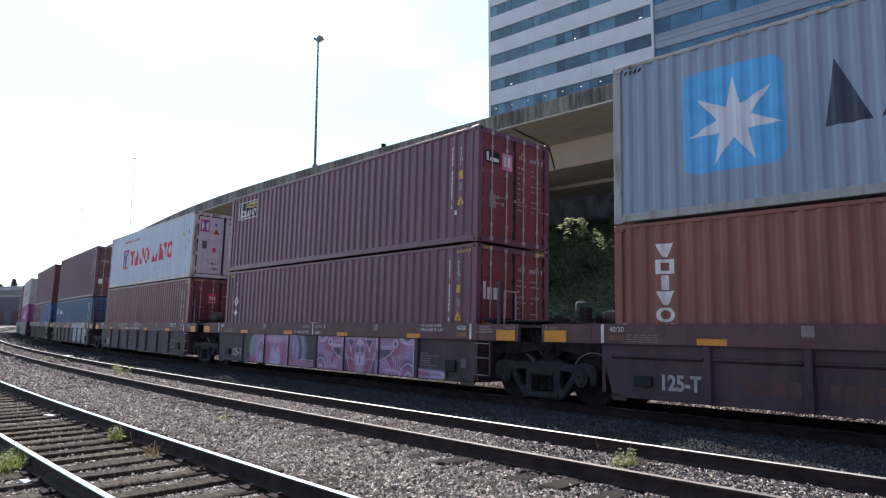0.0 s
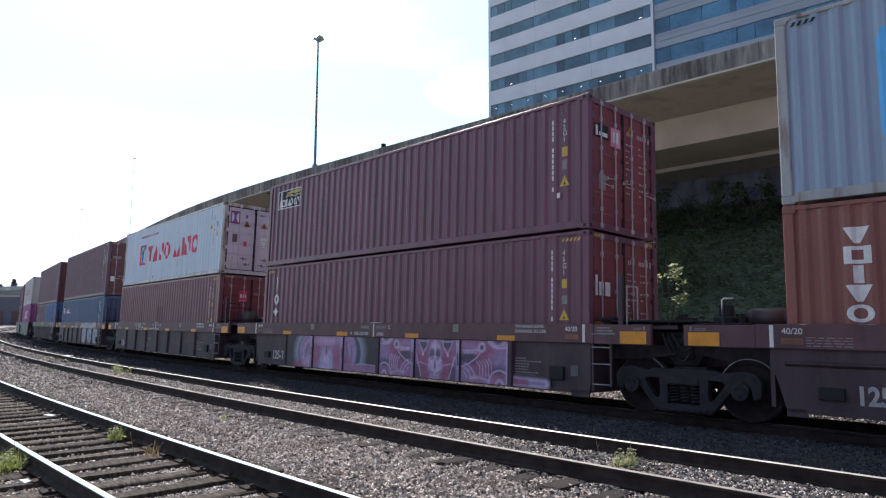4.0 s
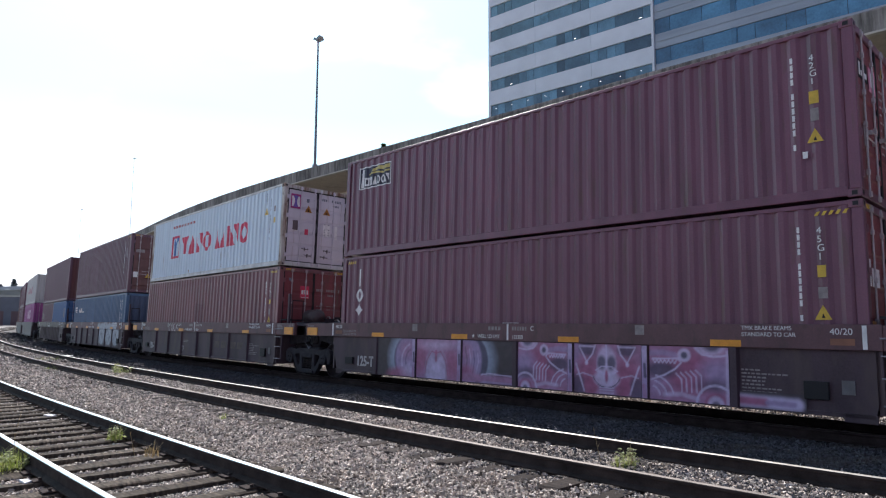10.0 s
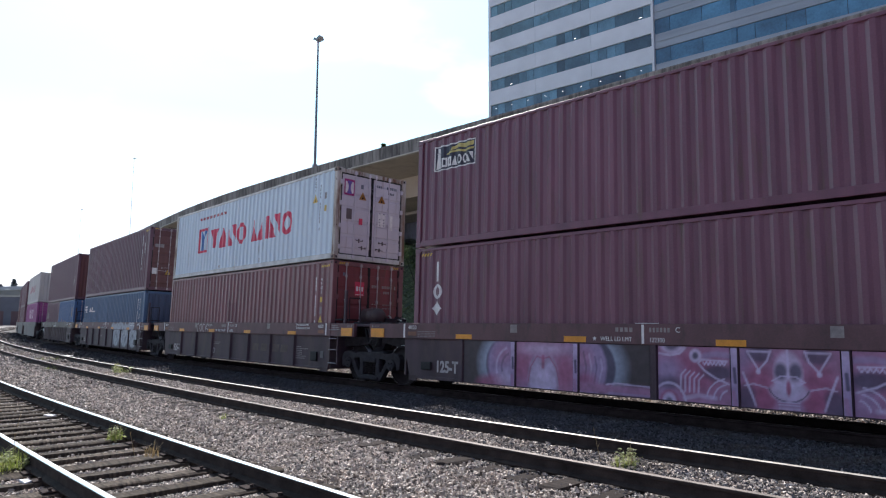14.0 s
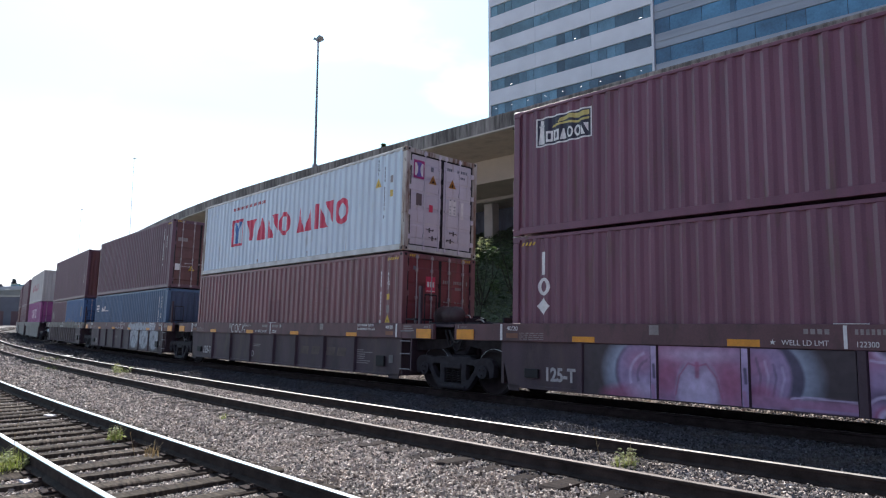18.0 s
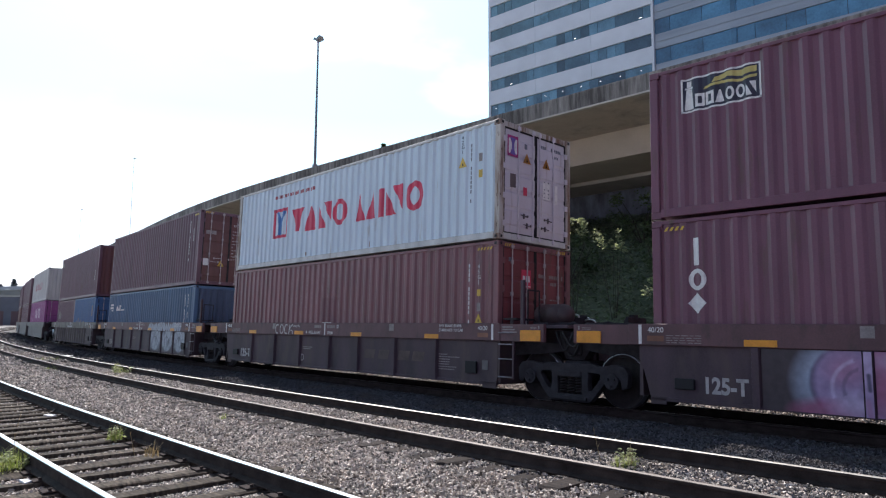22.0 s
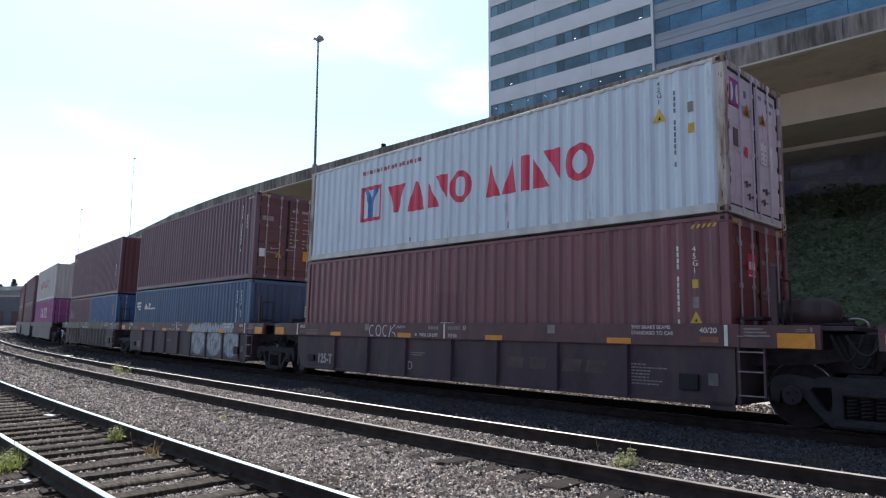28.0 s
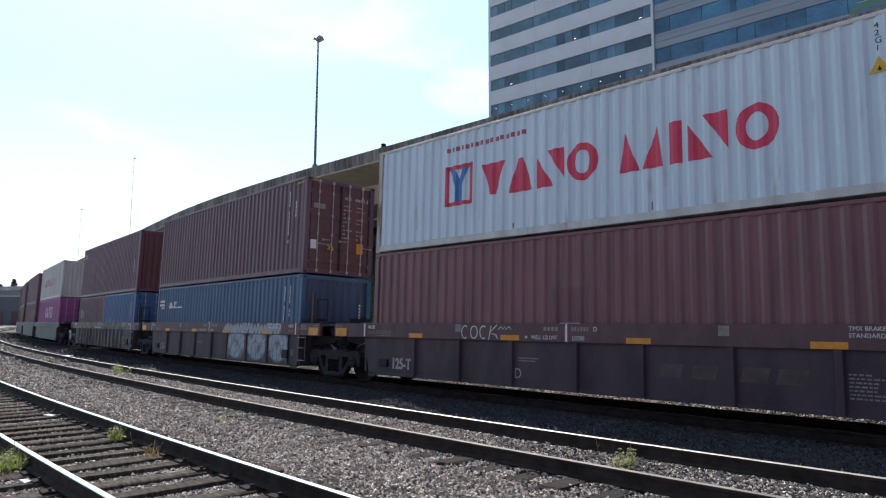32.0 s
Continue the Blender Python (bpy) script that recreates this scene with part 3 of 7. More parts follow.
# ---------------------------------------------------------------- office tower
def build_tower():
    t = thing("office_tower", "office tower with pale concrete bands and a blue glass wing", "building")
    m = Matrix.Translation((-42.0, 84.2, 0)) @ Matrix.Rotation(radians(3.27), 4, "Z")
    t.matrix_world = m
    W, step, top0, wh = 29.0, 4.34, 37.95, 1.9
    part("wall", boxm(-W, 0, 0.35, 30, -1, 70), M_PANEL, t, "pale precast concrete wall")
    part("glass_wing_wall", boxm(0.05, 60, 0.6, 30, -1, 70), M_SPANDREL, t, "grey backing wall of the glass wing")
    rng = random.Random(4)
    for k in range(-8, 8):
        zt = top0 + step * k
        vis = 0 <= k <= 5
        # spandrel band above each window ribbon, in three precast lengths
        for a, b in ((-W, -19.6), (-19.58, -9.7), (-9.68, -0.02)):
            part("spandrel", boxm(a, b, 0.0, 0.36, zt, zt + step - wh, 0.015), M_PANEL, t)
        part("end_pier", boxm(-W, -W + 0.42, 0.002, 0.36, zt - wh, zt), M_PANEL, t)
        part("end_pier", boxm(-0.22, 0.1, -0.05, 0.4, zt - wh, zt + step - wh), M_PANEL, t)
        band = part("window_ribbon", boxm(-W + 0.42, -0.22, 0.26, 0.34, zt - wh, zt), M_FRAME, t, "dark framed ribbon of windows")
        x = -W + 0.42
        while x < -0.3:
            w = min(rng.choice((1.42, 1.42, 1.42, 1.42, 1.42, 2.84, 4.3)), -0.22 - x) if vis else min(7.1, -0.22 - x)
            part("pane", boxm(x + 0.03, x + w - 0.03, 0.20, 0.27, zt - wh + 0.04, zt - 0.04), M_GLASS_D, band)
            x += w
        # glass wing
        zg = zt + 1.9
        part("spandrel", boxm(0.1, 60, 0.22, 0.62, zg, zg + 2.15, 0.01), M_SPANDREL, t, "horizontally lined grey metal spandrel")
        part("spandrel_lip", boxm(0.1, 60, 0.14, 0.24, zg + 1.0, zg + 1.14), M_SPANDREL, t)
        band = part("curtain_wall", boxm(0.1, 60, 0.44, 0.6, zg - 2.19, zg), M_FRAME, t)
        x = 0.12
        i = 0
        while x < (34 if vis else 60):
            w = (2.2, 4.4, 4.4, 2.2, 3.6)[i % 5] if vis else 15.0
            part("pane", boxm(x + 0.03, x + w - 0.03, 0.36, 0.45, zg - 2.15, zg - 0.03), M_GLASS_B, band)
            x += w
            i += 1
        if vis:
            part("mullion", boxm(10.4, 11.0, 0.26, 0.5, zg - 2.18, zg), M_GLASS_B, t, "pale blue vertical fin")
    # small lit ceiling lamps behind the lowest ribbon
    for i in range(9):
        part("ceiling_lamp", boxm(-27.6 + i * 3.2, -27.50 + i * 3.2, 0.12, 0.19, top0 - 0.72, top0 - 0.64), M_LAMP, t, "small lit lamp")
    for x, k in ((-24.6, 1), (-12.6, 2), (-2.0, 2)):
        part("ceiling_lamp", boxm(x, x + 0.35, 0.15, 0.19, top0 + step * k - 1.55, top0 + step * k - 1.47), M_LAMP, t, "small lit lamp")
    part("roof", boxm(-W - 0.2, 60, -0.1, 30, 70, 70.6), M_PANEL, t)
    return t


build_tower()


# ---------------------------------------------------------------- lamp posts on the viaduct
def lamp_post(x, y, r, label, metal=None, h=12.0):
    metal = metal or M_POLE
    p = thing("street_lamp", label, "street lamp", "lamp posts on the viaduct", m=pose(x, y, 15.7))
    part("pole", rod(bmesh.new(), (0, 0, 0), (0, 0, h), r, 10, r * 0.58), metal, p)
    part("base_plate", rod(bmesh.new(), (0, 0, 0), (0, 0, 0.25), r * 1.9, 10), metal, p)
    bm = rod(bmesh.new(), (0, 0, h - 0.05), (0, 0, h + 0.2), r * 0.8, 8)
    rod(bm, (-0.28, 0, h + 0.2), (0.28, 0, h + 0.2), 0.04, 6)
    part("bracket", bm, metal, p)
    part("collar", rod(bmesh.new(), (0, 0, h - 0.42), (0, 0, h - 0.06), r * 0.9, 10), M_POLE2, p, "pale collar below the heads")
    for dx, dy, ry in ((-0.27, 0, 24), (0.27, 0, -24), (0, 0.25, 0)):
        bm = prism(bmesh.new(), [(-0.30, 0), (-0.22, 0.22), (0.22, 0.22), (0.30, 0)], "y", -0.2, 0.2)
        part("lamp_head", bm, M_POLE, p, "grey flood lamp head", m=pose(dx * r / 0.13, dy, h + 0.2, 0, ry, 0) @ Matrix.Diagonal((r / 0.13, r / 0.13, r / 0.13, 1)))


lamp_post(-50.4, 34.25, 0.13, "tall grey lamp post with clustered flood lamp heads on the parapet")
# far posts drawn paler and thinner, as washed out by the bright sky
lamp_post(-113.5, via_y(-113.5) + 0.25, 0.055, "far lamp post on the parapet, paled and thinned for sky glare", M_POLE2, 12.9)
lamp_post(-169.2, via_y(-169.2) + 0.3, 0.055, "far lamp post on the parapet, paled and thinned for sky glare", M_POLE2)


# ---------------------------------------------------------------- tracks
SLEEPERS = {}


def build_track(name, centre, heads, label, sleeper_rows, sleeper_z, s0=-330.0, s1=120.0, cant=0.0, band=7):
    """Two rails on plates and wooden sleepers; sleeper_rows gives the stretch built sleeper by sleeper."""
    t = thing(name, label, "railway track", kind="structure")
    ss = list(np.arange(s0, -60, 6.0)) + list(np.arange(-60, 20, 1.5)) + list(np.arange(20, s1, 6.0))
    prof = [(-0.036, -0.016), (-0.033, -0.009), (-0.023, -0.003), (-0.008, 0.0), (0.008, 0.0), (0.023, -0.003), (0.033, -0.009), (0.036, -0.016),
            (0.036, -0.036), (0.010, -0.05), (0.010, -0.13), (0.07, -0.155), (0.07, -0.168), (-0.07, -0.168), (-0.07, -0.155), (-0.010, -0.13), (-0.010, -0.05), (-0.036, -0.036)]
    side = (7 - band) // 2
    mi = [1] * side + [0] * band + [1] * (side + 11)
    tilt = tan(radians(cant))
    for lat, head_mat in ((centre - 0.7535, heads[0]), (centre + 0.7535, heads[1])):
        bm = sweep(bmesh.new(), prof, ss, lat, -lat * tilt, mi)
        for f in bm.faces:
            f.smooth = f.material_index == 0
        part("rail", bm, [head_mat, M_RAILWEB], t, "steel rail with a bright worn head")
    rng = random.Random(int(centre * 100) + 7)
    shapes = []
    for k in range(4):
        bm = boxm(-0.115, 0.115, -1.3, 1.3, -0.18, 0.0, 0.012)
        for v in bm.verts:
            v.co += Vector((rng.uniform(-.018, .018), rng.uniform(-.05, .05), rng.uniform(-.014, .008)))
        shapes.append(mesh_of("sleeper", bm, M_SLEEPER if centre == TRACK_1 else M_SLEEPER_D))
    plate = mesh_of("tie_plate", boxm(-0.09, 0.09, -0.17, 0.17, 0, 0.016, 0.004), M_RAILWEB)
    spike = bmesh.new()
    for dx, dy in ((-0.05, 0.1), (0.05, -0.1)):
        box(spike, dx - 0.012, dx + 0.012, dy - 0.012, dy + 0.012, 0.0, 0.026)
        box(spike, dx - 0.016, dx + 0.016, dy - 0.022, dy + 0.020, 0.026, 0.034)
    spike = mesh_of("spike", spike, M_RAILWEB)
    s = sleeper_rows[0]
    SLEEPERS[centre] = []
    while s < sleeper_rows[1]:
        SLEEPERS[centre].append(s)
        x, y, a = line_at(s, centre)
        q = Matrix.Translation((x, y, sleeper_z - centre * tilt)) @ Matrix.Rotation(a + rng.uniform(-.022, .022), 4, "Z") @ Matrix.Rotation(-radians(cant), 4, "X") @ Matrix.Translation((0, rng.uniform(-.05, .05), rng.uniform(-.008, .008)))
        sl = part("sleeper", shapes[rng.randrange(4)], None, t, m=q)
        if s > -26 and centre == TRACK_1:
            for o in (-0.7535, 0.7535):
                part("tie_plate", plate, None, sl, m=pose(0, o, 0))
                part("spike", spike, None, sl, m=pose(0, o, 0.01))
        s += 0.535 + rng.uniform(-.03, .03)
    return t


build_track("track_1", TRACK_1, (M_RAILHEAD, M_RAILHEAD), "siding track with polished rails on weathered wooden sleepers", (-62, 14), -0.184, band=5)
build_track("track_2", TRACK_2, (M_RAILHEAD3, M_RAILHEAD2), "middle track with rusty rails half buried in ballast", (-34, 14), -0.171, band=5)
build_track("track_3", TRACK_3, (M_RAILHEAD2, M_RAILHEAD2), "main track under the freight train", (-40, 16), -0.185, cant=CANT, band=3)


# ---------------------------------------------------------------- shipping containers
PITCH_C, DEPTH_C = 0.278, 0.036


def wave(x):
    """How far the corrugated side lies behind its outer face."""
    u = (x / PITCH_C) % 1.0
    if u < 0.27:
        return 0.0
    if u < 0.47:
        return DEPTH_C * (u - 0.27) / 0.20
    if u < 0.77:
        return DEPTH_C
    return DEPTH_C * (1.0 - u) / 0.23


def wave_breaks(x0, x1):
    xs = {x0, x1}
    k = math.floor(x0 / PITCH_C) - 1
    while k * PITCH_C < x1:
        for u in (0.0, 0.27, 0.47, 0.77):
            x = (k + u) * PITCH_C
            if x0 < x < x1:
                xs.add(x)
        k += 1
    return sorted(xs)


def corrugated(x0, x1, z0, z1, y, out=-1.0):
    """A corrugated sheet with thickness, its outer face at y, facing -y (out = -1) or +y."""
    bm = bmesh.new()
    xs = wave_breaks(x0, x1)
    front = [(bm.verts.new((x, y - out * wave(x), z0)), bm.verts.new((x, y - out * wave(x), z1))) for x in xs]
    for a, b in zip(front, front[1:]):
        f = (a[0], b[0], b[1], a[1])
        bm.faces.new(f if out < 0 else f[::-1])
    return bm


def ribbed_end(x, z0, z1, out):
    """A closed end with upright ribs, its outer face at x, facing along out."""
    bm = bmesh.new()
    prof = [(-1.09, 0.036)]
    for k in range(8):
        y0 = -1.05 + k * 0.2625
        prof += [(y0 + 0.01, 0.036), (y0 + 0.06, 0.0), (y0 + 0.16, 0.0), (y0 + 0.21, 0.036)]
    prof.append((1.09, 0.036))
    cols = [(bm.verts.new((x - out * d, y, z0)), bm.verts.new((x - out * d, y, z1))) for y, d in prof]
    for a, b in zip(cols, cols[1:]):
        f = (a[0], b[0], b[1], a[1])
        bm.faces.new(f if out > 0 else f[::-1])
    return bm


def painted(polys, y, x_off=0.0, z_off=0.0, lift=0.0035):
    """Polygons of (x, z) laid like paint on the corrugated near side."""
    bm = bmesh.new()
    for poly in polys:
        x0, x1 = min(p[0] for p in poly), max(p[0] for p in poly)
        xs = set(wave_breaks(x0, x1)) | {p[0] for p in poly}
        xs = sorted(xs)
        fine = []
        for a, b in zip(xs, xs[1:]):
            n = max(1, int((b - a) / 0.05))
            fine += [a + (b - a) * i / n for i in range(n)]
        fine.append(xs[-1])

        def cuts(x):
            zs = []
            for (ax, az), (bx, bz) in zip(poly, poly[1:] + poly[:1]):
                if (ax <= x < bx) or (bx <= x < ax):
                    zs.append(az + (bz - az) * (x - ax) / (bx - ax))
            return sorted(zs)
        for a, b in zip(fine, fine[1:]):
            if b - a < 1e-5:
                continue
            e = (b - a) * 0.001
            ca, cb = cuts(a + e), cuts(b - e)
            if len(ca) != len(cb):
                ca = cb = cuts((a + b) / 2)
            for i in range(0, len(ca) - 1, 2):
                ya, yb = y + wave(a) - lift, y + wave(b) - lift
                vs = [bm.verts.new(p) for p in ((a, ya, ca[i]), (b, yb, cb[i]), (b, yb, cb[i + 1]), (a, ya, ca[i + 1]))]
                bm.faces.new(vs)
    return bm


def rect(x0, x1, z0, z1, slant=0.0):
    return [(x0, z0), (x1, z0), (x1 + slant, z1), (x0 + slant, z1)]


def casting_mesh(m):
    key = "corner_casting_" + m.name
    if key not in MATS:
        bm = boxm(-0.089, 0.089, -0.081, 0.081, 0, 0.118, 0.008)
        box(bm, -0.035, 0.035, -0.083, -0.0795, 0.03, 0.09, 0, 1)
        box(bm, 0.0875, 0.091, -0.03, 0.03, 0.03, 0.09, 0, 1)
        MATS[key] = mesh_of("corner_casting", bm, [m, M_BLACKPAINT])
    return MATS[key]


def container(label, L, H, side, door, frame_m=None, doors=True, rod_m=None, post_m=None, rod_at=0.27, group="shipping containers on the train", flip_end=None):
    """A steel box container: x from -L to 0 with its doors at x = 0, y across, z = 0 at its base."""
    fm = frame_m or side
    c = thing("shipping_container", label, "shipping container", group)
    Wd = 1.219
    for y, out, nm in ((-Wd + 0.006, -1.0, "side_wall"), (Wd - 0.006, 1.0, "side_wall")):
        part(nm, corrugated(-L + 0.14, -0.14, 0.14, H - 0.055, y, out), side, c, "corrugated steel side wall")
    part("roof", boxm(-L + 0.05, -0.05, -Wd + 0.02, Wd - 0.02, H - 0.05, H - 0.018), side, c)
    part("underframe", boxm(-L + 0.1, -0.1, -Wd + 0.03, Wd - 0.03, 0.03, 0.16), fm, c)
    for y in (-Wd, Wd - 0.06):
        part("top_rail", boxm(-L + 0.17, -0.17, y, y + 0.06, H - 0.07, H - 0.006, 0.006), fm, c)
        part("bottom_rail", boxm(-L + 0.17, -0.17, y, y + 0.06, 0.022, 0.165, 0.008), fm, c)
        for x in (-L, -0.15):
            yy = y if y < 0 else y - 0.09
            part("corner_post", boxm(x, x + 0.15, yy, yy + 0.15, 0.115, H - 0.115, 0.012), post_m or fm, c)
    cm = casting_mesh(post_m or fm)
    for x, sx in ((-L + 0.089, -1), (-0.089, 1)):
        for y in (-Wd + 0.081 - 0.003, Wd - 0.081 + 0.003):
            for z in (0, H - 0.118):
                part("corner_casting", cm, None, c, m=pose(x, y, z, 0, 0, 0 if sx > 0 else 180))
    part("end_wall", ribbed_end(-L + 0.03, 0.14, H - 0.10, -1.0), side, c)
    part("header", boxm(-0.13, -0.02, -1.07, 1.07, H - 0.125, H - 0.012, 0.006), post_m or fm, c)
    part("sill", boxm(-0.13, -0.02, -1.07, 1.07, 0.02, 0.15, 0.006), fm, c)
    if not doors:
        part("end_wall", ribbed_end(-0.04, 0.14, H - 0.11, 1.0), door, c, "corrugated steel end wall")
        return c
    for sgn in (-1, 1):
        y0, y1 = (-1.062, -0.006) if sgn < 0 else (0.006, 1.062)
        zt = H - 0.13
        prof = [(-0.085, 0.155), (-0.050, 0.155)]
        for k in range(5):
            za = 0.30 + k * (H - 0.62) / 5
            zb = za + (H - 0.62) / 5
            prof += [(-0.050, za + 0.03), (-0.032, za + 0.06), (-0.032, zb - 0.06), (-0.050, zb - 0.03)]
        prof += [(-0.050, zt), (-0.085, zt)]
        bm = prism(bmesh.new(), prof, "y", y0, y1)
        d = part("door", bm, door, c, "steel cargo door")
        part("door_gasket", boxm(-0.06, -0.027, y0 + 0.0, y0 + 0.034, 0.15, H - 0.13), M_BLACKPAINT, d)
        part("door_gasket", boxm(-0.06, -0.027, y1 - 0.030, y1, 0.15, H - 0.13), M_BLACKPAINT, d)
        if rod_m:
            part("door_gasket", boxm(-0.06, -0.027, y0 + 0.034, y1 - 0.030, 0.15, 0.178), M_BLACKPAINT, d)
            part("door_gasket", boxm(-0.06, -0.027, y0 + 0.034, y1 - 0.030, H - 0.162, H - 0.13), M_BLACKPAINT, d)
        for f in (rod_at, rod_at + 0.46):
            yr = y0 + (y1 - y0) * f if sgn < 0 else y1 - (y1 - y0) * f
            bm = bmesh.new()
            rod(bm, (-0.01, yr, 0.05), (-0.01, yr, H - 0.03), 0.0155, 8)
            for z in (0.10, H - 0.10):
                box(bm, -0.03, 0.016, yr - 0.04, yr + 0.04, z - 0.04, z + 0.04, 0.006)
            for z in (0.42, 0.30 * H + 0.35, 0.62 * H, H - 0.42):
                box(bm, -0.04, 0.012, yr - 0.028, yr + 0.028, z - 0.04, z + 0.04, 0.006)
            part("lock_rod", bm, rod_m or M_ROD, d, "steel locking rod")
            bm = bmesh.new()
            if rod_m:
                zh, yh = (0.58, sgn * 0.41) if f < 0.5 else (0.38, sgn * 0.31)
                rod(bm, (-0.006, yh - 0.12, zh + 0.012), (-0.006, yh + 0.12, zh - 0.012), 0.011, 6)
                box(bm, -0.03, -0.002, yh - 0.018, yh + 0.018, zh - 0.06, zh + 0.055, 0.006)
                box(bm, -0.03, -0.002, yh - sgn * 0.12 - 0.014, yh - sgn * 0.12 + 0.014, zh - 0.02, zh + 0.03, 0.004)
                part("door_handle", bm, M_HANDLE, d, "dark cross-shaped door handle")
                continue
            zh = 0.92 if f < 0.5 else 1.06
            hy = 0.36 if f < 0.5 else -0.30
            rod(bm, (0.008, yr, zh), (0.012, yr + hy, zh - 0.02), 0.010, 6)
            box(bm, -0.03, 0.02, yr + hy - 0.016, yr + hy + 0.016, zh - 0.05, zh + 0.02, 0.004)
            part("door_handle", bm, M_ROD, d)
        for z in (0.35, 0.95, H - 1.0, H - 0.4):
            ye = y0 if sgn < 0 else y1
            part("hinge", boxm(-0.05, 0.004, ye - 0.05, ye + 0.05, z - 0.06, z + 0.06, 0.008), rod_m or fm, d)
    return c


SIDE_Y = -1.213           # outer face of the near side


def code_column(c, x, z_top, words, height, step, m=M_WHITEPAINT, block=False):
    """Small stencilled characters, one under another, on the near side; block: plain bars instead."""
    bm = bmesh.new()
    z = z_top
    for ch in words:
        if block:
            if ch != " ":
                box(bm, x, x + height * 0.42, SIDE_Y - 0.006, SIDE_Y - 0.003, z - height, z)
        elif ch != " ":
            side_text(bm, ch, height, x, SIDE_Y - 0.006, z - height)
        z -= step
    return tagged(part("lettering", bm, m, c), kind="stuff")


def warning_triangle(c, x, z, w=0.24, end=False, m=None):
    bm = bmesh.new()
    if end:
        vs = [bm.verts.new(p) for p in ((-0.005, x - w / 2, z), (-0.005, x + w / 2, z), (-0.005, x, z + w * 0.9))]
        bm.faces.new(vs)
        bmesh.ops.solidify(bm, geom=bm.faces[:], thickness=0.006)
        s = part("warning_sign", bm, m or M_SIGNYEL, c, "orange warning triangle" if m else "yellow warning triangle")
        bm = prism(bmesh.new(), [(x - w * 0.10, z + w * 0.12), (x + w * 0.12, z + w * 0.12), (x, z + w * 0.45)], "x", -0.0035, -0.0015)
        part("sign_symbol", bm, M_BLACKPAINT, s)
        return s
    prism(bm, [(x - w / 2, z), (x + w / 2, z), (x, z + w * 0.95)], "y", SIDE_Y - 0.007, SIDE_Y - 0.002)
    s = part("warning_sign", bm, M_SIGNYEL, c, "yellow warning triangle")
    bm = bmesh.new()
    prism(bm, [(x - w * 0.10, z + w * 0.12), (x + w * 0.12, z + w * 0.12), (x, z + w * 0.40)], "y", SIDE_Y - 0.010, SIDE_Y - 0.007)
    part("sign_symbol", bm, M_BLACKPAINT, s)
    return s


def rust_flecks(c, H, seed):
    """Chipped, rusted spots along the near corner post, on both of its outer faces."""
    rng = random.Random(seed)
    bm = bmesh.new()
    for k in range(16):
        z, h, w = rng.uniform(0.18, H - 0.25), rng.uniform(0.03, 0.13), rng.uniform(0.012, 0.035)
        if k % 3:
            y = -1.066 - rng.choice((0.0, 0.0, 0.11)) - w
            prism(bm, [(y, z), (y + w, z + 0.02), (y + w * 0.8, z + h), (y + w * 0.2, z + h * 0.8)], "x", 0.0005, 0.003)
        else:
            x = -rng.uniform(0.03, 0.12)
            prism(bm, [(x, z), (x + w * 0.6, z + 0.01), (x + w * 0.5, z + h), (x + w * 0.1, z + h * 0.7)], "y", -1.2225, -1.2195)
    return tagged(part("rust_patch", bm, M_RUSTFRAME, c, "chipped dark rust spots"), kind="stuff")


def end_bars(c, rows, m=M_WHITEPAINT, x=-0.026):
    """Plain bars of (y0, y1, z0, z1) on the door end."""
    bm = bmesh.new()
    for y0, y1, z0, z1 in rows:
        box(bm, x, x + 0.004, y0, y1, z0, z1)
    return part("lettering", bm, m, c) if len(rows) == 1 else tagged(part("lettering", bm, m, c), kind="stuff")


def hazard(c, H, ends=True):
    """Yellow and black slanted strokes on the top corners of a tall container."""
    bm = bmesh.new()
    for k in range(5):
        x = -0.62 + k * 0.09
        prism(bm, [(x, H - 0.185), (x + 0.045, H - 0.185), (x + 0.085, H - 0.125), (x + 0.04, H - 0.125)], "y", SIDE_Y - 0.006, SIDE_Y - 0.002)
    if ends:
        for y0 in (-1.02, 0.72):
            for k in range(5):
                y = y0 + k * 0.065
                prism(bm, [(y, H - 0.10), (y + 0.035, H - 0.10), (y + 0.06, H - 0.04), (y + 0.025, H - 0.04)], "x", -0.02, -0.014)
    return tagged(part("hazard_stripes", bm, M_SIGNYEL, c, "yellow hazard strokes"), kind="stuff")


def hazard_left(c, H, m):
    bm = bmesh.new()
    for k in range(4):
        x = -11.97 + k * 0.09
        prism(bm, [(x, H - 0.19), (x + 0.045, H - 0.19), (x + 0.085, H - 0.125), (x + 0.04, H - 0.125)], "y", SIDE_Y - 0.006, SIDE_Y - 0.002)
    return tagged(part("hazard_stripes", bm, m, c), kind="stuff")


def door_labels(c, H, seed, maroon=True):
    """Weight tables and small stickers on the doors: none of it legible."""
    rng = random.Random(seed)
    rows = []
    for k in range(9):
        z = H - 0.74 - k * 0.125
        for a, b in ((0.10, 0.42), (0.58, 0.90)):
            y = a
            if k in (2, 5) and a > 0.5:
                continue
            while y < b - 0.05:
                w = rng.uniform(0.03, 0.09)
                rows.append((y, y + w, z, z + 0.030))
                y += w + rng.uniform(0.02, 0.05)
                if rng.random() < 0.25:
                    break
    for a, n in ((0.14, 4), (0.52, 6)):
        for k in range(n):
            rows.append((a + k * 0.062, a + k * 0.062 + 0.036, H - 0.53, H - 0.445))
    rows.append((0.94, 0.985, H - 0.54, H - 0.43))
    return end_bars(c, rows, M_MIDPAINT)


H86, H96 = 2.591, 2.896
FLOOR, GAP = 0.32, 0.030


def load(c, s, z, dx=0.0):
    """Puts a container on the unit at s along the train, z above the rails."""
    MOVING.append((c, s, dx, z))


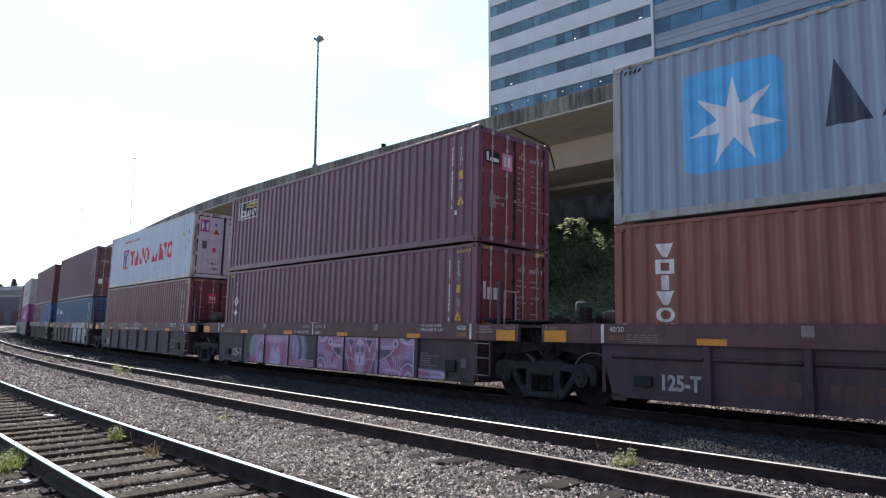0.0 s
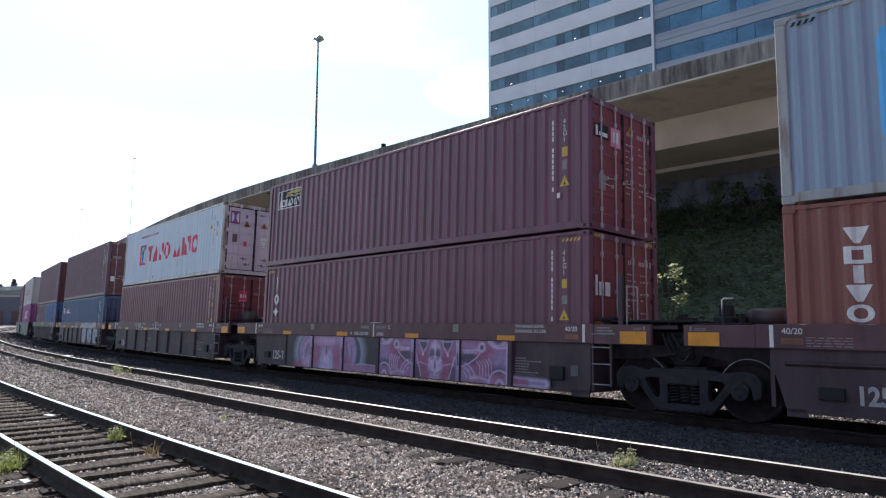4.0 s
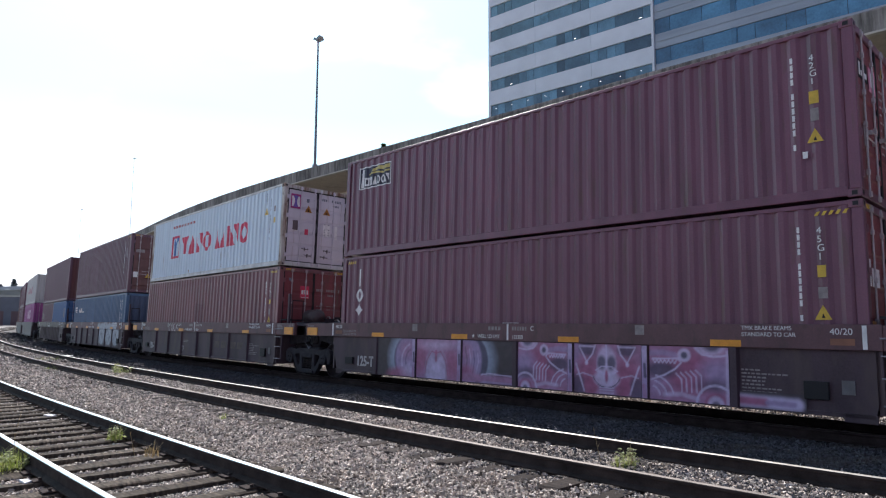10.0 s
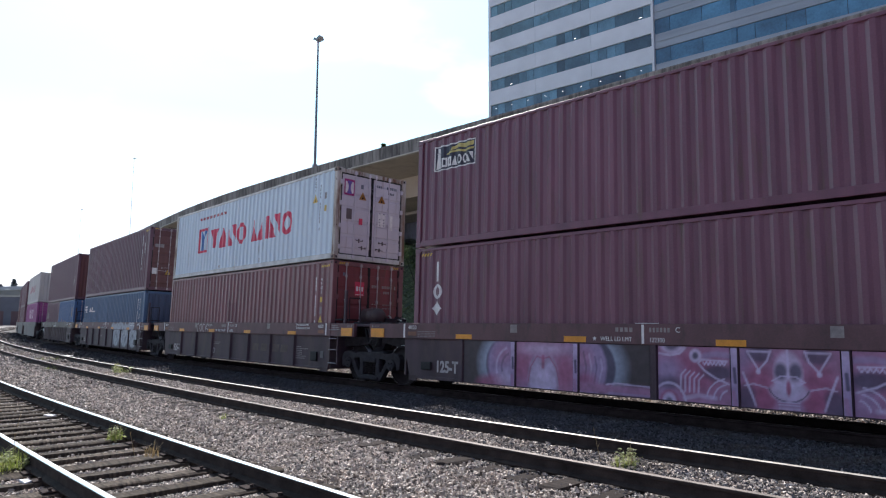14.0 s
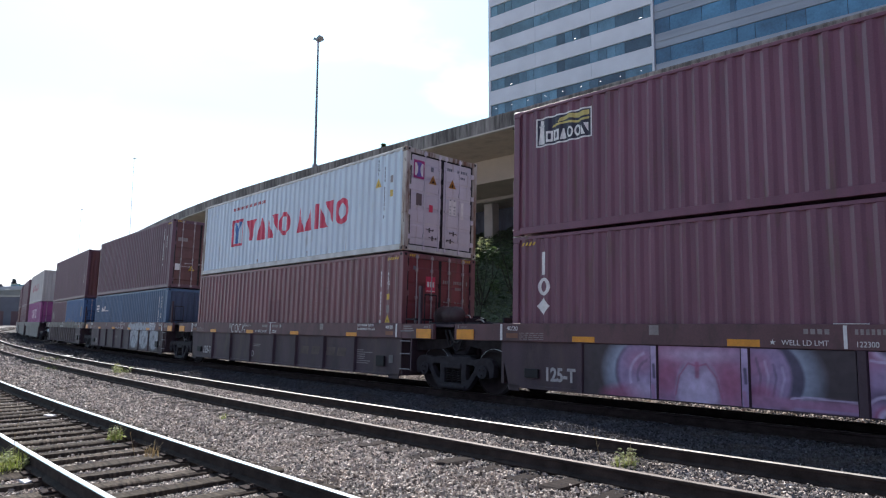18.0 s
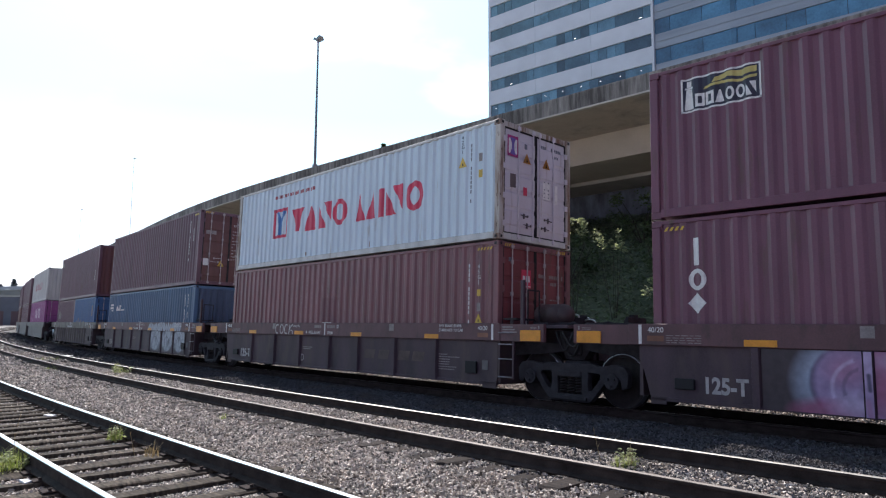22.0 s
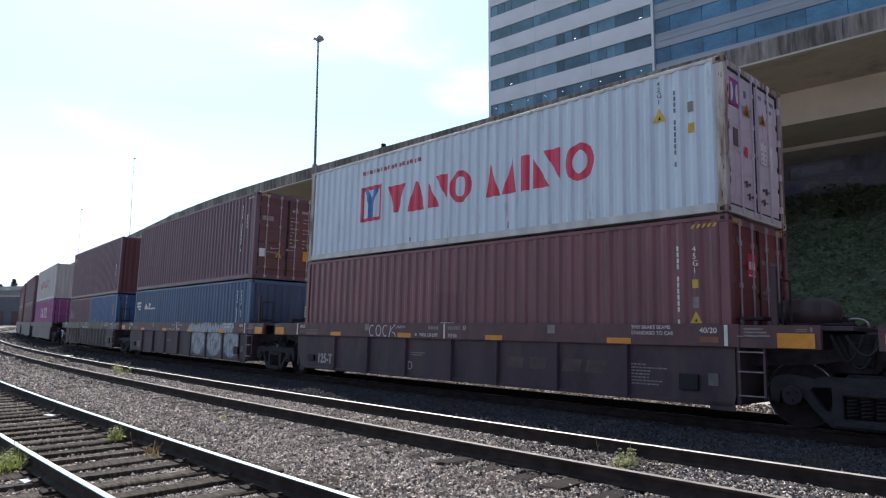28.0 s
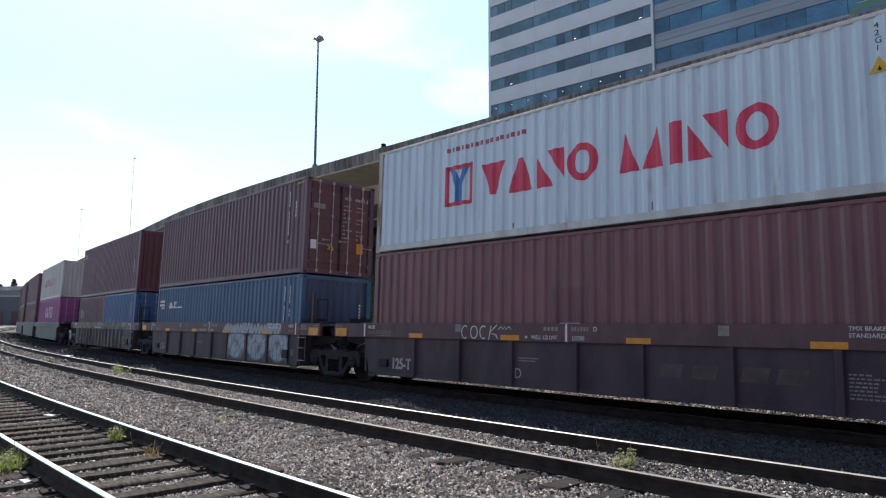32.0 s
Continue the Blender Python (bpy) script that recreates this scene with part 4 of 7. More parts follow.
def glyphs(kinds, x0, x1, z0, z1, gap=0.12):
    """A row of plain bold shapes, one for each character of kinds: wedges, peaks, cut blocks, rings, notched blocks and bars."""
    width = {"bar": 0.34, "notch": 1.25}
    ws = [width.get(k, 1.0) for k in kinds]
    unit = (x1 - x0) / (sum(ws) + gap * (len(ws) - 1))
    out, x, h = [], x0, z1 - z0

    def add(pts, w):
        out.append([(x + u * w, z0 + v * h) for u, v in pts])
    for k, wk in zip(kinds, ws):
        w = wk * unit
        if k == "wedge":
            add([(0.02, 1), (0.98, 1), (0.60, 0.06), (0.40, 0.06)], w)
        elif k == "peak":
            add([(0.04, 0), (0.40, 0.96), (0.60, 0.96), (0.96, 0)], w)
        elif k == "cut":
            add([(0, 0), (0.62, 0), (0, 0.86)], w)
            add([(0.38, 1), (1, 0.14), (1, 1)], w)
        elif k == "ring":
            out.append(ring_shape(x + w / 2, z0 + h / 2, w / 2, h / 2))
        elif k == "notch":
            add([(0, 0), (0.46, 0), (0.12, 1)], w)
            add([(0.54, 0), (1, 0), (0.88, 1)], w)
        elif k == "bar":
            add([(0, 0), (1, 0), (1, 1), (0, 1)], w)
        else:
            out.append(hollow(x, x + w, z0, z1, 0.3))
        x += w + gap * unit
    return out


def hollow(x0, x1, z0, z1, k=0.26):
    """A block with an oblong opening, as one outline."""
    a, b = (x1 - x0) * k, (z1 - z0) * 0.22
    xm = (x0 + x1) / 2
    return [(x0, z0), (xm, z0), (xm, z0 + b), (x0 + a, z0 + b), (x0 + a, z1 - b), (x1 - a, z1 - b), (x1 - a, z0 + b), (xm + 1e-4, z0 + b), (xm + 1e-4, z0), (x1, z0), (x1, z1), (x0, z1)]


def ring_shape(cx, cz, rx, rz, k=0.50):
    """A thick round ring, as one outline."""
    n = 20
    outer = [(cx + rx * sin(2 * pi * (i + 0.5) / n), cz - rz * cos(2 * pi * (i + 0.5) / n)) for i in range(n)]
    inner = [(cx + (x - cx) * k, cz + (z - cz) * 0.62) for x, z in outer]
    return outer + [(outer[0][0] - 1e-4, outer[0][1])] + [(inner[0][0] - 1e-4, inner[0][1])] + inner[::-1]


def letter_parts(c, polys, m, label=""):
    for k, p in enumerate(polys):
        part("letter_block", painted([p], SIDE_Y), m, c, label)


def load_maroon_pair(s):
    lo = container("maroon corrugated container with white vertical lettering in the well", 12.192, H96, M_MAROON, M_MAROON_D)
    letter_parts(lo, [rect(-11.49, -11.39, 2.11, 2.56), ring_shape(-11.43, 1.88, 0.145, 0.175), [(-11.44, 1.33), (-11.29, 1.50), (-11.44, 1.67), (-11.59, 1.50)]], M_WHITEPAINT, "white vertical block lettering")
    code_column(lo, -0.60, 2.55, "45G1", 0.095, 0.125)
    code_column(lo, -0.86, 2.57, "XXXX XXXXXX X", 0.085, 0.106, block=True)
    part("label_plate", bars(bmesh.new(), [(-0.61, -0.50, 1.83, 2.00)], SIDE_Y - 0.002), M_SIGNYEL, lo)
    part("label_plate", bars(bmesh.new(), [(-0.61, -0.49, 1.53, 1.69)], SIDE_Y - 0.002), M_FADEPAINT, lo)
    warning_triangle(lo, -0.56, 1.23, 0.22)
    hazard(lo, H96)
    hazard_left(lo, H96, M_SIGNYEL)
    door_labels(lo, H96, 3)
    end_bars(lo, [(-0.98, -0.91, 1.70, 2.08), (-0.86, -0.71, 1.70, 1.96), (-0.66, -0.50, 1.70, 1.96)], M_WHITEPAINT)
    end_bars(lo, [(-1.0, -0.72, 1.0, 1.22)], M_YELLOW)
    load(lo, s, FLOOR)
    up = container("maroon corrugated container with dark company panel stacked on top", 12.192, H86, M_MAROON, M_MAROON_D)
    part("logo_panel", painted([rect(-11.60, -10.36, 1.77, 2.32)], SIDE_Y), mat("deep_navy_panel", (0.022, 0.022, 0.042), 0.5), up, "dark navy company panel with white border")
    part("logo_border", painted([rect(-11.62, -10.34, 2.31, 2.34), rect(-11.62, -10.34, 1.75, 1.78), rect(-11.62, -11.59, 1.75, 2.34), rect(-10.37, -10.34, 1.75, 2.34)], SIDE_Y, lift=0.006), M_WHITEPAINT, up)
    part("logo_flag", painted([[(-11.25, 2.10), (-10.95, 2.13), (-10.65, 2.08), (-10.40, 2.11), (-10.40, 2.155), (-10.65, 2.125), (-10.95, 2.175), (-11.22, 2.145)], [(-11.10, 2.17), (-10.85, 2.215), (-10.62, 2.17), (-10.40, 2.195), (-10.40, 2.29), (-10.62, 2.27), (-10.85, 2.30), (-11.05, 2.25)]], SIDE_Y, lift=0.006), mat("pale_yellow", (0.50, 0.42, 0.14), 0.6), up)
    part("logo_shape", painted([[(-11.57, 1.80), (-11.41, 1.80), (-11.44, 2.15), (-11.54, 2.15)], rect(-11.56, -11.42, 2.155, 2.185), rect(-11.53, -11.45, 2.19, 2.29)] + glyphs(("block", "block", "peak", "ring", "ring", "cut"), -11.38, -10.42, 1.82, 2.04), SIDE_Y, lift=0.006), M_WHITEPAINT, up)
    code_column(up, -0.59, 2.20, "42G1", 0.095, 0.12)
    code_column(up, -0.85, 2.22, "XXXX XXXXXX X", 0.088, 0.112, block=True)
    part("label_plate", bars(bmesh.new(), [(-0.61, -0.48, 1.45, 1.64)], SIDE_Y - 0.002), M_SIGNYEL, up)
    part("label_plate", bars(bmesh.new(), [(-0.60, -0.49, 1.19, 1.38)], SIDE_Y - 0.002), M_FADEPAINT, up)
    warning_triangle(up, -0.55, 0.87, 0.22)
    part("label_plate", bars(bmesh.new(), [(-0.73, -0.66, 0.65, 0.75)], SIDE_Y - 0.002), M_WHITEPAINT, up)
    end_bars(up, [(-0.98, -0.52, 1.80, 2.08)], M_BLACKPAINT)
    end_bars(up, [(-0.95, -0.88, 1.84, 2.04), (-0.84, -0.56, 1.85, 1.93)], M_WHITEPAINT, -0.022)
    end_bars(up, [(-0.44, -0.10, 1.72, 2.10)], M_PINKSIGN)
    end_bars(up, [(-0.85, -0.62, 0.80, 1.10)], M_FADEPAINT)
    end_bars(up, [(-0.36, -0.18, 1.80, 2.03)], M_WHITEPAINT, -0.021)
    warning_triangle(up, 0.24, 2.10, 0.20, end=True)
    door_labels(up, H86, 5)
    load(up, s, FLOOR + H96 + GAP)


def load_white_pair(s):
    lo = container("red-brown corrugated container with small red door sign in the well", 12.192, H96, M_REDBROWN, M_REDBROWN_D)
    code_column(lo, -0.60, 2.42, "45G1", 0.09, 0.115)
    code_column(lo, -0.87, 2.44, "XXXX XXXXXX X", 0.08, 0.10, block=True)
    part("label_plate", bars(bmesh.new(), [(-0.61, -0.51, 1.74, 1.88)], SIDE_Y - 0.002), M_SIGNYEL, lo)
    part("label_plate", bars(bmesh.new(), [(-0.61, -0.51, 1.42, 1.60)], SIDE_Y - 0.002), M_FADEPAINT, lo)
    warning_triangle(lo, -0.56, 1.18, 0.20)
    part("dark_patch", painted([rect(-6.75, -5.9, 1.05, 1.85)], SIDE_Y, lift=0.0025), paint("darker_red_brown_paint", (0.160, 0.064, 0.076)), lo, "darker repainted patch")
    hazard(lo, H96)
    end_bars(lo, [(-0.47, -0.16, 1.95, 2.34)], M_RED)
    end_bars(lo, [(-0.43, -0.36, 2.08, 2.21), (-0.33, -0.28, 2.08, 2.21), (-0.25, -0.20, 2.08, 2.21), (-0.45, -0.18, 1.975, 1.99)], M_WHITEPAINT, -0.021)
    end_bars(lo, [(-0.88, -0.80, 2.48, 2.57)], M_NAVY2)
    end_bars(lo, [(0.10 + 0.065 * k, 0.145 + 0.065 * k, 2.20, 2.28) for k in range(4)] + [(0.46 + 0.06 * k, 0.50 + 0.06 * k, 2.20, 2.28) for k in range(6)] + [(0.91, 0.95, 2.19, 2.29)] + [(0.52 + 0.055 * k, 0.555 + 0.055 * k, 2.05, 2.12) for k in range(4)] + [(a, b, 1.62 + 0.10 * r, 1.645 + 0.10 * r) for r in range(2) for a, b in ((0.12, 0.18), (0.21, 0.28), (0.50, 0.58), (0.61, 0.66), (0.70, 0.76))], M_FADEPAINT)
    load(lo, s, FLOOR)
    up = container("white corrugated container with red lettering and rusty frame on top", 12.192, H86, M_WHITE, M_WHITE_D, M_CREAM, rod_m=M_WHITE_D, post_m=M_CREAMPOST, rod_at=0.44)
    letter_parts(up, glyphs(("wedge", "peak", "cut", "ring"), -8.60, -5.66, 0.93, 1.67, 0.10) + glyphs(("notch", "bar", "cut", "ring"), -5.20, -2.46, 0.93, 1.67, 0.16), M_RED, "large red letter block")
    part("logo_frame", painted([rect(-9.72, -8.86, 1.70, 1.80), rect(-9.72, -8.86, 0.87, 0.96), rect(-9.72, -9.61, 0.87, 1.80), rect(-8.97, -8.86, 0.87, 1.80)], SIDE_Y), M_RED, up, "red square emblem frame")
    part("logo_shape", painted([[(-9.40, 0.96), (-9.18, 0.96), (-9.18, 1.32), (-9.00, 1.71), (-9.18, 1.71), (-9.29, 1.48), (-9.40, 1.71), (-9.58, 1.71), (-9.40, 1.32)]], SIDE_Y, lift=0.006), mat("emblem_blue", (0.06, 0.18, 0.45), 0.5), up, "blue forked emblem")
    tagged(part("lettering", painted([rect(-9.68 + 0.147 * k, -9.68 + 0.147 * k + 0.095, 2.13, 2.23) for k in range(16)], SIDE_Y), mat("faded_red", (0.36, 0.10, 0.12), 0.6), up, "faded small red web address bars"), kind="stuff")
    code_column(up, -1.17, 2.43, "42G1", 0.085, 0.11, M_NAVY)
    code_column(up, -0.87, 2.19, "XXXX XXXXXX X", 0.08, 0.104, M_NAVY2, block=True)
    warning_triangle(up, -1.13, 1.70, 0.25)
    part("label_plate", bars(bmesh.new(), [(-0.62, -0.51, 1.39, 1.56)], SIDE_Y - 0.002), M_SIGNYEL, up)
    part("label_plate", bars(bmesh.new(), [(-0.62, -0.52, 1.75, 1.93)], SIDE_Y - 0.002), M_FADEPAINT, up)
    for xr, zr in ((-4.6, 0.34), (-7.7, 0.30)):
        part("rust_streak", painted([rect(xr, xr + 0.025, 0.2, zr)], SIDE_Y, lift=0.002), MATS.get("rust_stain") or mat("rust_stain", (0.26, 0.15, 0.09), 0.8), up, "brown rust streak")
    end_bars(up, [(-0.96, -0.62, 1.84, 2.30)], mat("purple_red_emblem", (0.36, 0.03, 0.17), 0.5))
    for sg in (-1, 1):
        bm = prism(bmesh.new(), [(-0.79 + sg * a, z) for a, z in ((0.135, 1.90), (0.09, 1.90), (0.045, 2.0), (0.035, 2.07), (0.045, 2.14), (0.09, 2.23), (0.135, 2.23))], "x", -0.022, -0.018)
        part("logo_shape", bm, M_WHITEPAINT, up, "white curved emblem half")
    bm = prism(bmesh.new(), [(-0.79 + a, z) for a, z in ((-0.085, 1.88), (0.085, 1.88), (0.042, 1.99), (0.032, 2.07), (0.042, 2.15), (0.085, 2.25), (-0.085, 2.25), (-0.042, 2.15), (-0.032, 2.07), (-0.042, 1.99))], "x", -0.0175, -0.014)
    part("logo_shape", bm, mat("emblem_violet", (0.15, 0.10, 0.36), 0.5), up, "violet waisted emblem")
    end_bars(up, [(0.24, 0.50, 1.06, 1.46)], M_WHITEPAINT, -0.0265)
    end_bars(up, [(0.66, 0.76, 1.00, 1.44)], M_WHITEPAINT, -0.0265)
    end_bars(up, [(-0.86, -0.68, 1.16, 1.46)], mat("brown_plate", (0.11, 0.085, 0.085), 0.6))
    end_bars(up, [(-0.40, -0.31, 2.08, 2.20)], M_NAVY2)
    end_bars(up, [(-0.43, -0.31, 1.04, 1.22)], M_RED)
    end_bars(up, [(a, b, 1.10 + 0.085 * r, 1.125 + 0.085 * r) for r in range(5) for a, b in ((0.27, 0.31), (0.41, 0.46)) if r != 3] + [(0.10 + 0.062 * k, 0.14 + 0.062 * k, 2.21, 2.285) for k in range(4)] + [(0.52 + 0.062 * k, 0.56 + 0.062 * k, 2.21, 2.285) for k in range(6)] + [(0.58 + 0.055 * k, 0.615 + 0.055 * k, 2.06, 2.12) for k in range(4)], M_NAVY2)
    warning_triangle(up, -0.34, 1.76, 0.26, end=True, m=M_SIGNORANGE)
    warning_triangle(up, 0.33, 1.76, 0.26, end=True, m=M_SIGNORANGE)
    rust_flecks(up, H86, 31)
    load(up, s, FLOOR + H96 + GAP)


def load_star_pair(s):
    lo = container("faded orange-brown container with white vertical lettering in the well", 12.192, H96, M_ORANGEBROWN, M_ORANGEBROWN)
    letter_parts(lo, [q for k, kind in enumerate(("wedge", "block", "bar", "wedge", "ring", "cut")) for q in glyphs((kind,), -11.43 + 0.11 * (kind == "bar"), -11.09 - 0.11 * (kind == "bar"), 2.265 - 0.2675 * k, 2.51 - 0.2675 * k)], M_WHITEPAINT, "white vertical block lettering")
    code_column(lo, -1.02, 2.55, "XXXX XXXXXX X", 0.10, 0.125, block=True)
    door_labels(lo, H96, 13)
    load(lo, s, FLOOR)
    up = container("grey-blue corrugated container with white star on light blue square", 12.192, H96, M_GREYBLUE, M_GREYBLUE, M_GREYFRAME)
    part("logo_panel", painted([[(-10.89 + 0.22, 0.68), (-9.29 - 0.22, 0.68), (-9.29 - 0.06, 0.74), (-9.29, 0.90), (-9.29, 2.18), (-9.29 - 0.06, 2.34), (-9.29 - 0.22, 2.40), (-10.89 + 0.22, 2.40), (-10.89 + 0.06, 2.34), (-10.89, 2.18), (-10.89, 0.90), (-10.89 + 0.06, 0.74)]], SIDE_Y), M_SKYBLUE, up, "light blue square with rounded corners")
    star = []
    for k in range(14):
        a = pi / 2 + 2 * pi * k / 14
        r = 0.76 if k % 2 == 0 else 0.27
        star.append((-10.06 + r * cos(a), 1.47 + r * sin(a)))
    part("logo_shape", painted([star], SIDE_Y, lift=0.006), M_STARPAINT, up, "white seven-pointed star")
    letter_parts(up, glyphs(("notch", "peak", "block", "block", "ring", "cut"), -8.76, -1.6, 1.09, 2.08), M_NAVY, "large navy letter block")
    hazard(up, H96)
    hazard_left(up, H96, M_BLACKPAINT)
    load(up, s, FLOOR + H96 + GAP)


def load_blue_pair(s):
    lo = container("blue corrugated container with small white lettering in the well", 12.192, H86, M_BLUE, M_BLUEEND, doors=False)
    part("lettering", painted([rect(-11.9, -11.35, 1.98, 2.08), rect(-11.9, -11.35, 1.83, 1.93), rect(-11.8, -11.45, 1.72, 1.79)] + glyphs(("bar", "peak", "cut", "block"), -10.95, -10.0, 1.74, 2.0) + [rect(-9.95, -9.4, 1.74, 1.80)], SIDE_Y), M_WHITEPAINT, lo, "white block lettering")
    code_column(lo, -1.02, 2.25, "XXXX XXXXXX X", 0.10, 0.115, block=True)
    code_column(lo, -0.70, 2.25, "XXXX XX", 0.10, 0.135, block=True)
    end_bars(lo, [(-0.15, 0.02, 0.85, 1.05)], M_YELLOW)
    end_bars(lo, [(0.80, 0.86, 1.72 - 0.10 * k, 1.79 - 0.10 * k) for k in range(11)], M_WHITEPAINT)
    load(lo, s, FLOOR)
    up = container("maroon corrugated container with yellow door signs stacked on top", 12.192, H96, M_MAROON2, M_BROWNDOOR)
    code_column(up, -1.02, 2.55, "XXXX XXXXXX X", 0.10, 0.125, block=True)
    code_column(up, -0.62, 2.2, "XXXX", 0.10, 0.125, block=True)
    end_bars(up, [(-0.95, -0.55, 1.98, 2.13)], M_FADEPAINT)
    end_bars(up, [(-1.0, -0.80, 0.75, 1.02)], M_WHITEPAINT)
    end_bars(up, [(0.62, 0.86, 0.72, 1.05)], M_YELLOW)
    warning_triangle(up, -0.32, 0.75, 0.26, end=True)
    hazard(up, H96)
    door_labels(up, H96, 21)
    load(up, s, FLOOR + H86 + GAP)


def load_short_pair(s):
    a = container("blue short steel container with scrawled white paint, in the well", 6.058, H86, M_BLUE2, M_BLUE2)
    bm = painted([rect(-5.4, -5.1, 1.0, 1.25, .1), rect(-4.9, -4.65, 1.0, 1.4, .2), rect(-4.3, -4.0, 1.0, 1.2), rect(-3.8, -3.5, 1.0, 1.3, -.1), rect(-3.2, -2.9, 1.0, 1.25), rect(-0.9, -0.7, 1.5, 2.1)], SIDE_Y)
    tagged(part("scrawl", bm, M_FADEPAINT, a, "white scrawled paint"), kind="stuff")
    load(a, s, FLOOR)
    b = container("brown short steel container with a white company mark, in the well", 6.058, H86, M_MAROON2, M_MAROON2)
    part("lettering", painted([rect(-5.6, -5.2, 1.4, 1.9), rect(-5.05, -4.75, 1.4, 1.75)], SIDE_Y), M_FADEPAINT, b)
    load(b, s, FLOOR, -6.12)
    up = container("dark maroon corrugated steel container, stacked on top", 12.192, H96, M_MAROON2, M_BROWN3, doors=False)
    part("label_plate", painted([rect(-11.9, -11.3, 2.3, 2.6)], SIDE_Y), M_FADEPAINT, up)
    end_bars(up, [(0.62, 0.75, 2.2, 2.4)], M_WHITEPAINT)
    code_column(up, -0.8, 1.5, "XXXX", 0.12, 0.15, block=True)
    load(up, s, FLOOR + H86 + GAP)


def load_magenta_pair(s):
    lo = container("magenta corrugated steel container with white lettering, in the well", 12.192, H96, M_MAGENTA, M_MAGENTA)
    letter_parts(lo, glyphs(("ring", "cut", "block"), -7.8, -3.6, 1.5, 2.3), mat("pale_pink", (0.66, 0.48, 0.60), 0.6), "white letter block")
    load(lo, s, FLOOR)
    up = container("light grey corrugated steel container with faded red lettering, stacked on top", 12.192, H86, M_LIGHTGREY, M_LIGHTGREY, doors=False)
    letter_parts(up, glyphs(("peak", "cut", "ring", "notch", "bar", "ring"), -9.6, -4.0, 1.0, 1.6), mat("faded_red_2", (0.42, 0.20, 0.22), 0.6), "faded red letter block")
    load(up, s, FLOOR + H96 + GAP)


def load_brown_pair(s, a, b):
    lo = container("dark brown corrugated steel container, in the well", 12.192, H96, a, a)
    load(lo, s, FLOOR)
    up = container("brown corrugated steel container, stacked on top", 12.192, H86, b, b)
    load(up, s, FLOOR + H96 + GAP)


# ---------------------------------------------------------------- well wagons
NEAR = -1.33             # outer face of the near top sill
RIBS = (-10.54, -9.10, -7.63, -6.10, -4.77, -3.27, -1.80)


def stroke(bm, pts, w, y, thick=0.003):
    """A flat brush stroke through points (x, z), facing -y."""
    n = len(pts)
    cols = []
    for i in range(n):
        (x0, z0), (x1, z1) = pts[max(i - 1, 0)], pts[min(i + 1, n - 1)]
        h = hypot(x1 - x0, z1 - z0) or 1e-6
        if i in (0, n - 1) and hypot(pts[0][0] - pts[-1][0], pts[0][1] - pts[-1][1]) < 1e-3:
            (x0, z0), (x1, z1) = pts[-2], pts[1]
            h = hypot(x1 - x0, z1 - z0) or 1e-6
        nx, nz = -(z1 - z0) / h * w / 2, (x1 - x0) / h * w / 2
        x, z = pts[i]
        cols.append((bm.verts.new((x + nx, y - thick, z + nz)), bm.verts.new((x - nx, y - thick, z - nz))))
    for a, b in zip(cols, cols[1:]):
        f = bm.faces.new((a[0], a[1], b[1], b[0]))
        f.normal_update()
        if f.normal.y > 0:
            f.normal_flip()
    return bm


def arc(cx, cz, r, a0, a1, n=14, sx=1.0):
    return [(cx + sx * r * cos(radians(a0 + (a1 - a0) * i / n)), cz + r * sin(radians(a0 + (a1 - a0) * i / n))) for i in range(n + 1)]


def paint_layer():
    m = bpy.data.materials.new("blended_spray_paint")
    m.use_nodes = True
    n, l = m.node_tree.nodes, m.node_tree.links
    p = n["Principled BSDF"]
    p.inputs["Roughness"].default_value = 0.55
    at = n.new("ShaderNodeAttribute")
    at.attribute_name = "spray"
    co = n.new("ShaderNodeTexCoord")
    ns = n.new("ShaderNodeTexNoise")
    ns.inputs["Scale"].default_value, ns.inputs["Detail"].default_value = 9.0, 6
    l.new(co.outputs["Object"], ns.inputs["Vector"])
    mr = n.new("ShaderNodeMapRange")
    mr.inputs["From Min"].default_value, mr.inputs["From Max"].default_value = 0.3, 0.7
    mr.inputs["To Min"].default_value, mr.inputs["To Max"].default_value = 0.82, 1.14
    l.new(ns.outputs["Fac"], mr.inputs["Value"])
    sc = n.new("ShaderNodeVectorMath")
    sc.operation = "SCALE"
    l.new(at.outputs["Color"], sc.inputs[0])
    l.new(mr.outputs["Result"], sc.inputs["Scale"])
    l.new(sc.outputs["Vector"], p.inputs["Base Color"])
    return m


M_LAYER = paint_layer()
STEEL, PINK, ROSE, LILAC, PALE, DUSK, ICE = ((0.050, 0.037, 0.044), (0.37, 0.180, 0.305), (0.33, 0.090, 0.180), (0.34, 0.245, 0.42), (0.56, 0.47, 0.66), (0.070, 0.058, 0.105), (0.33, 0.38, 0.50))


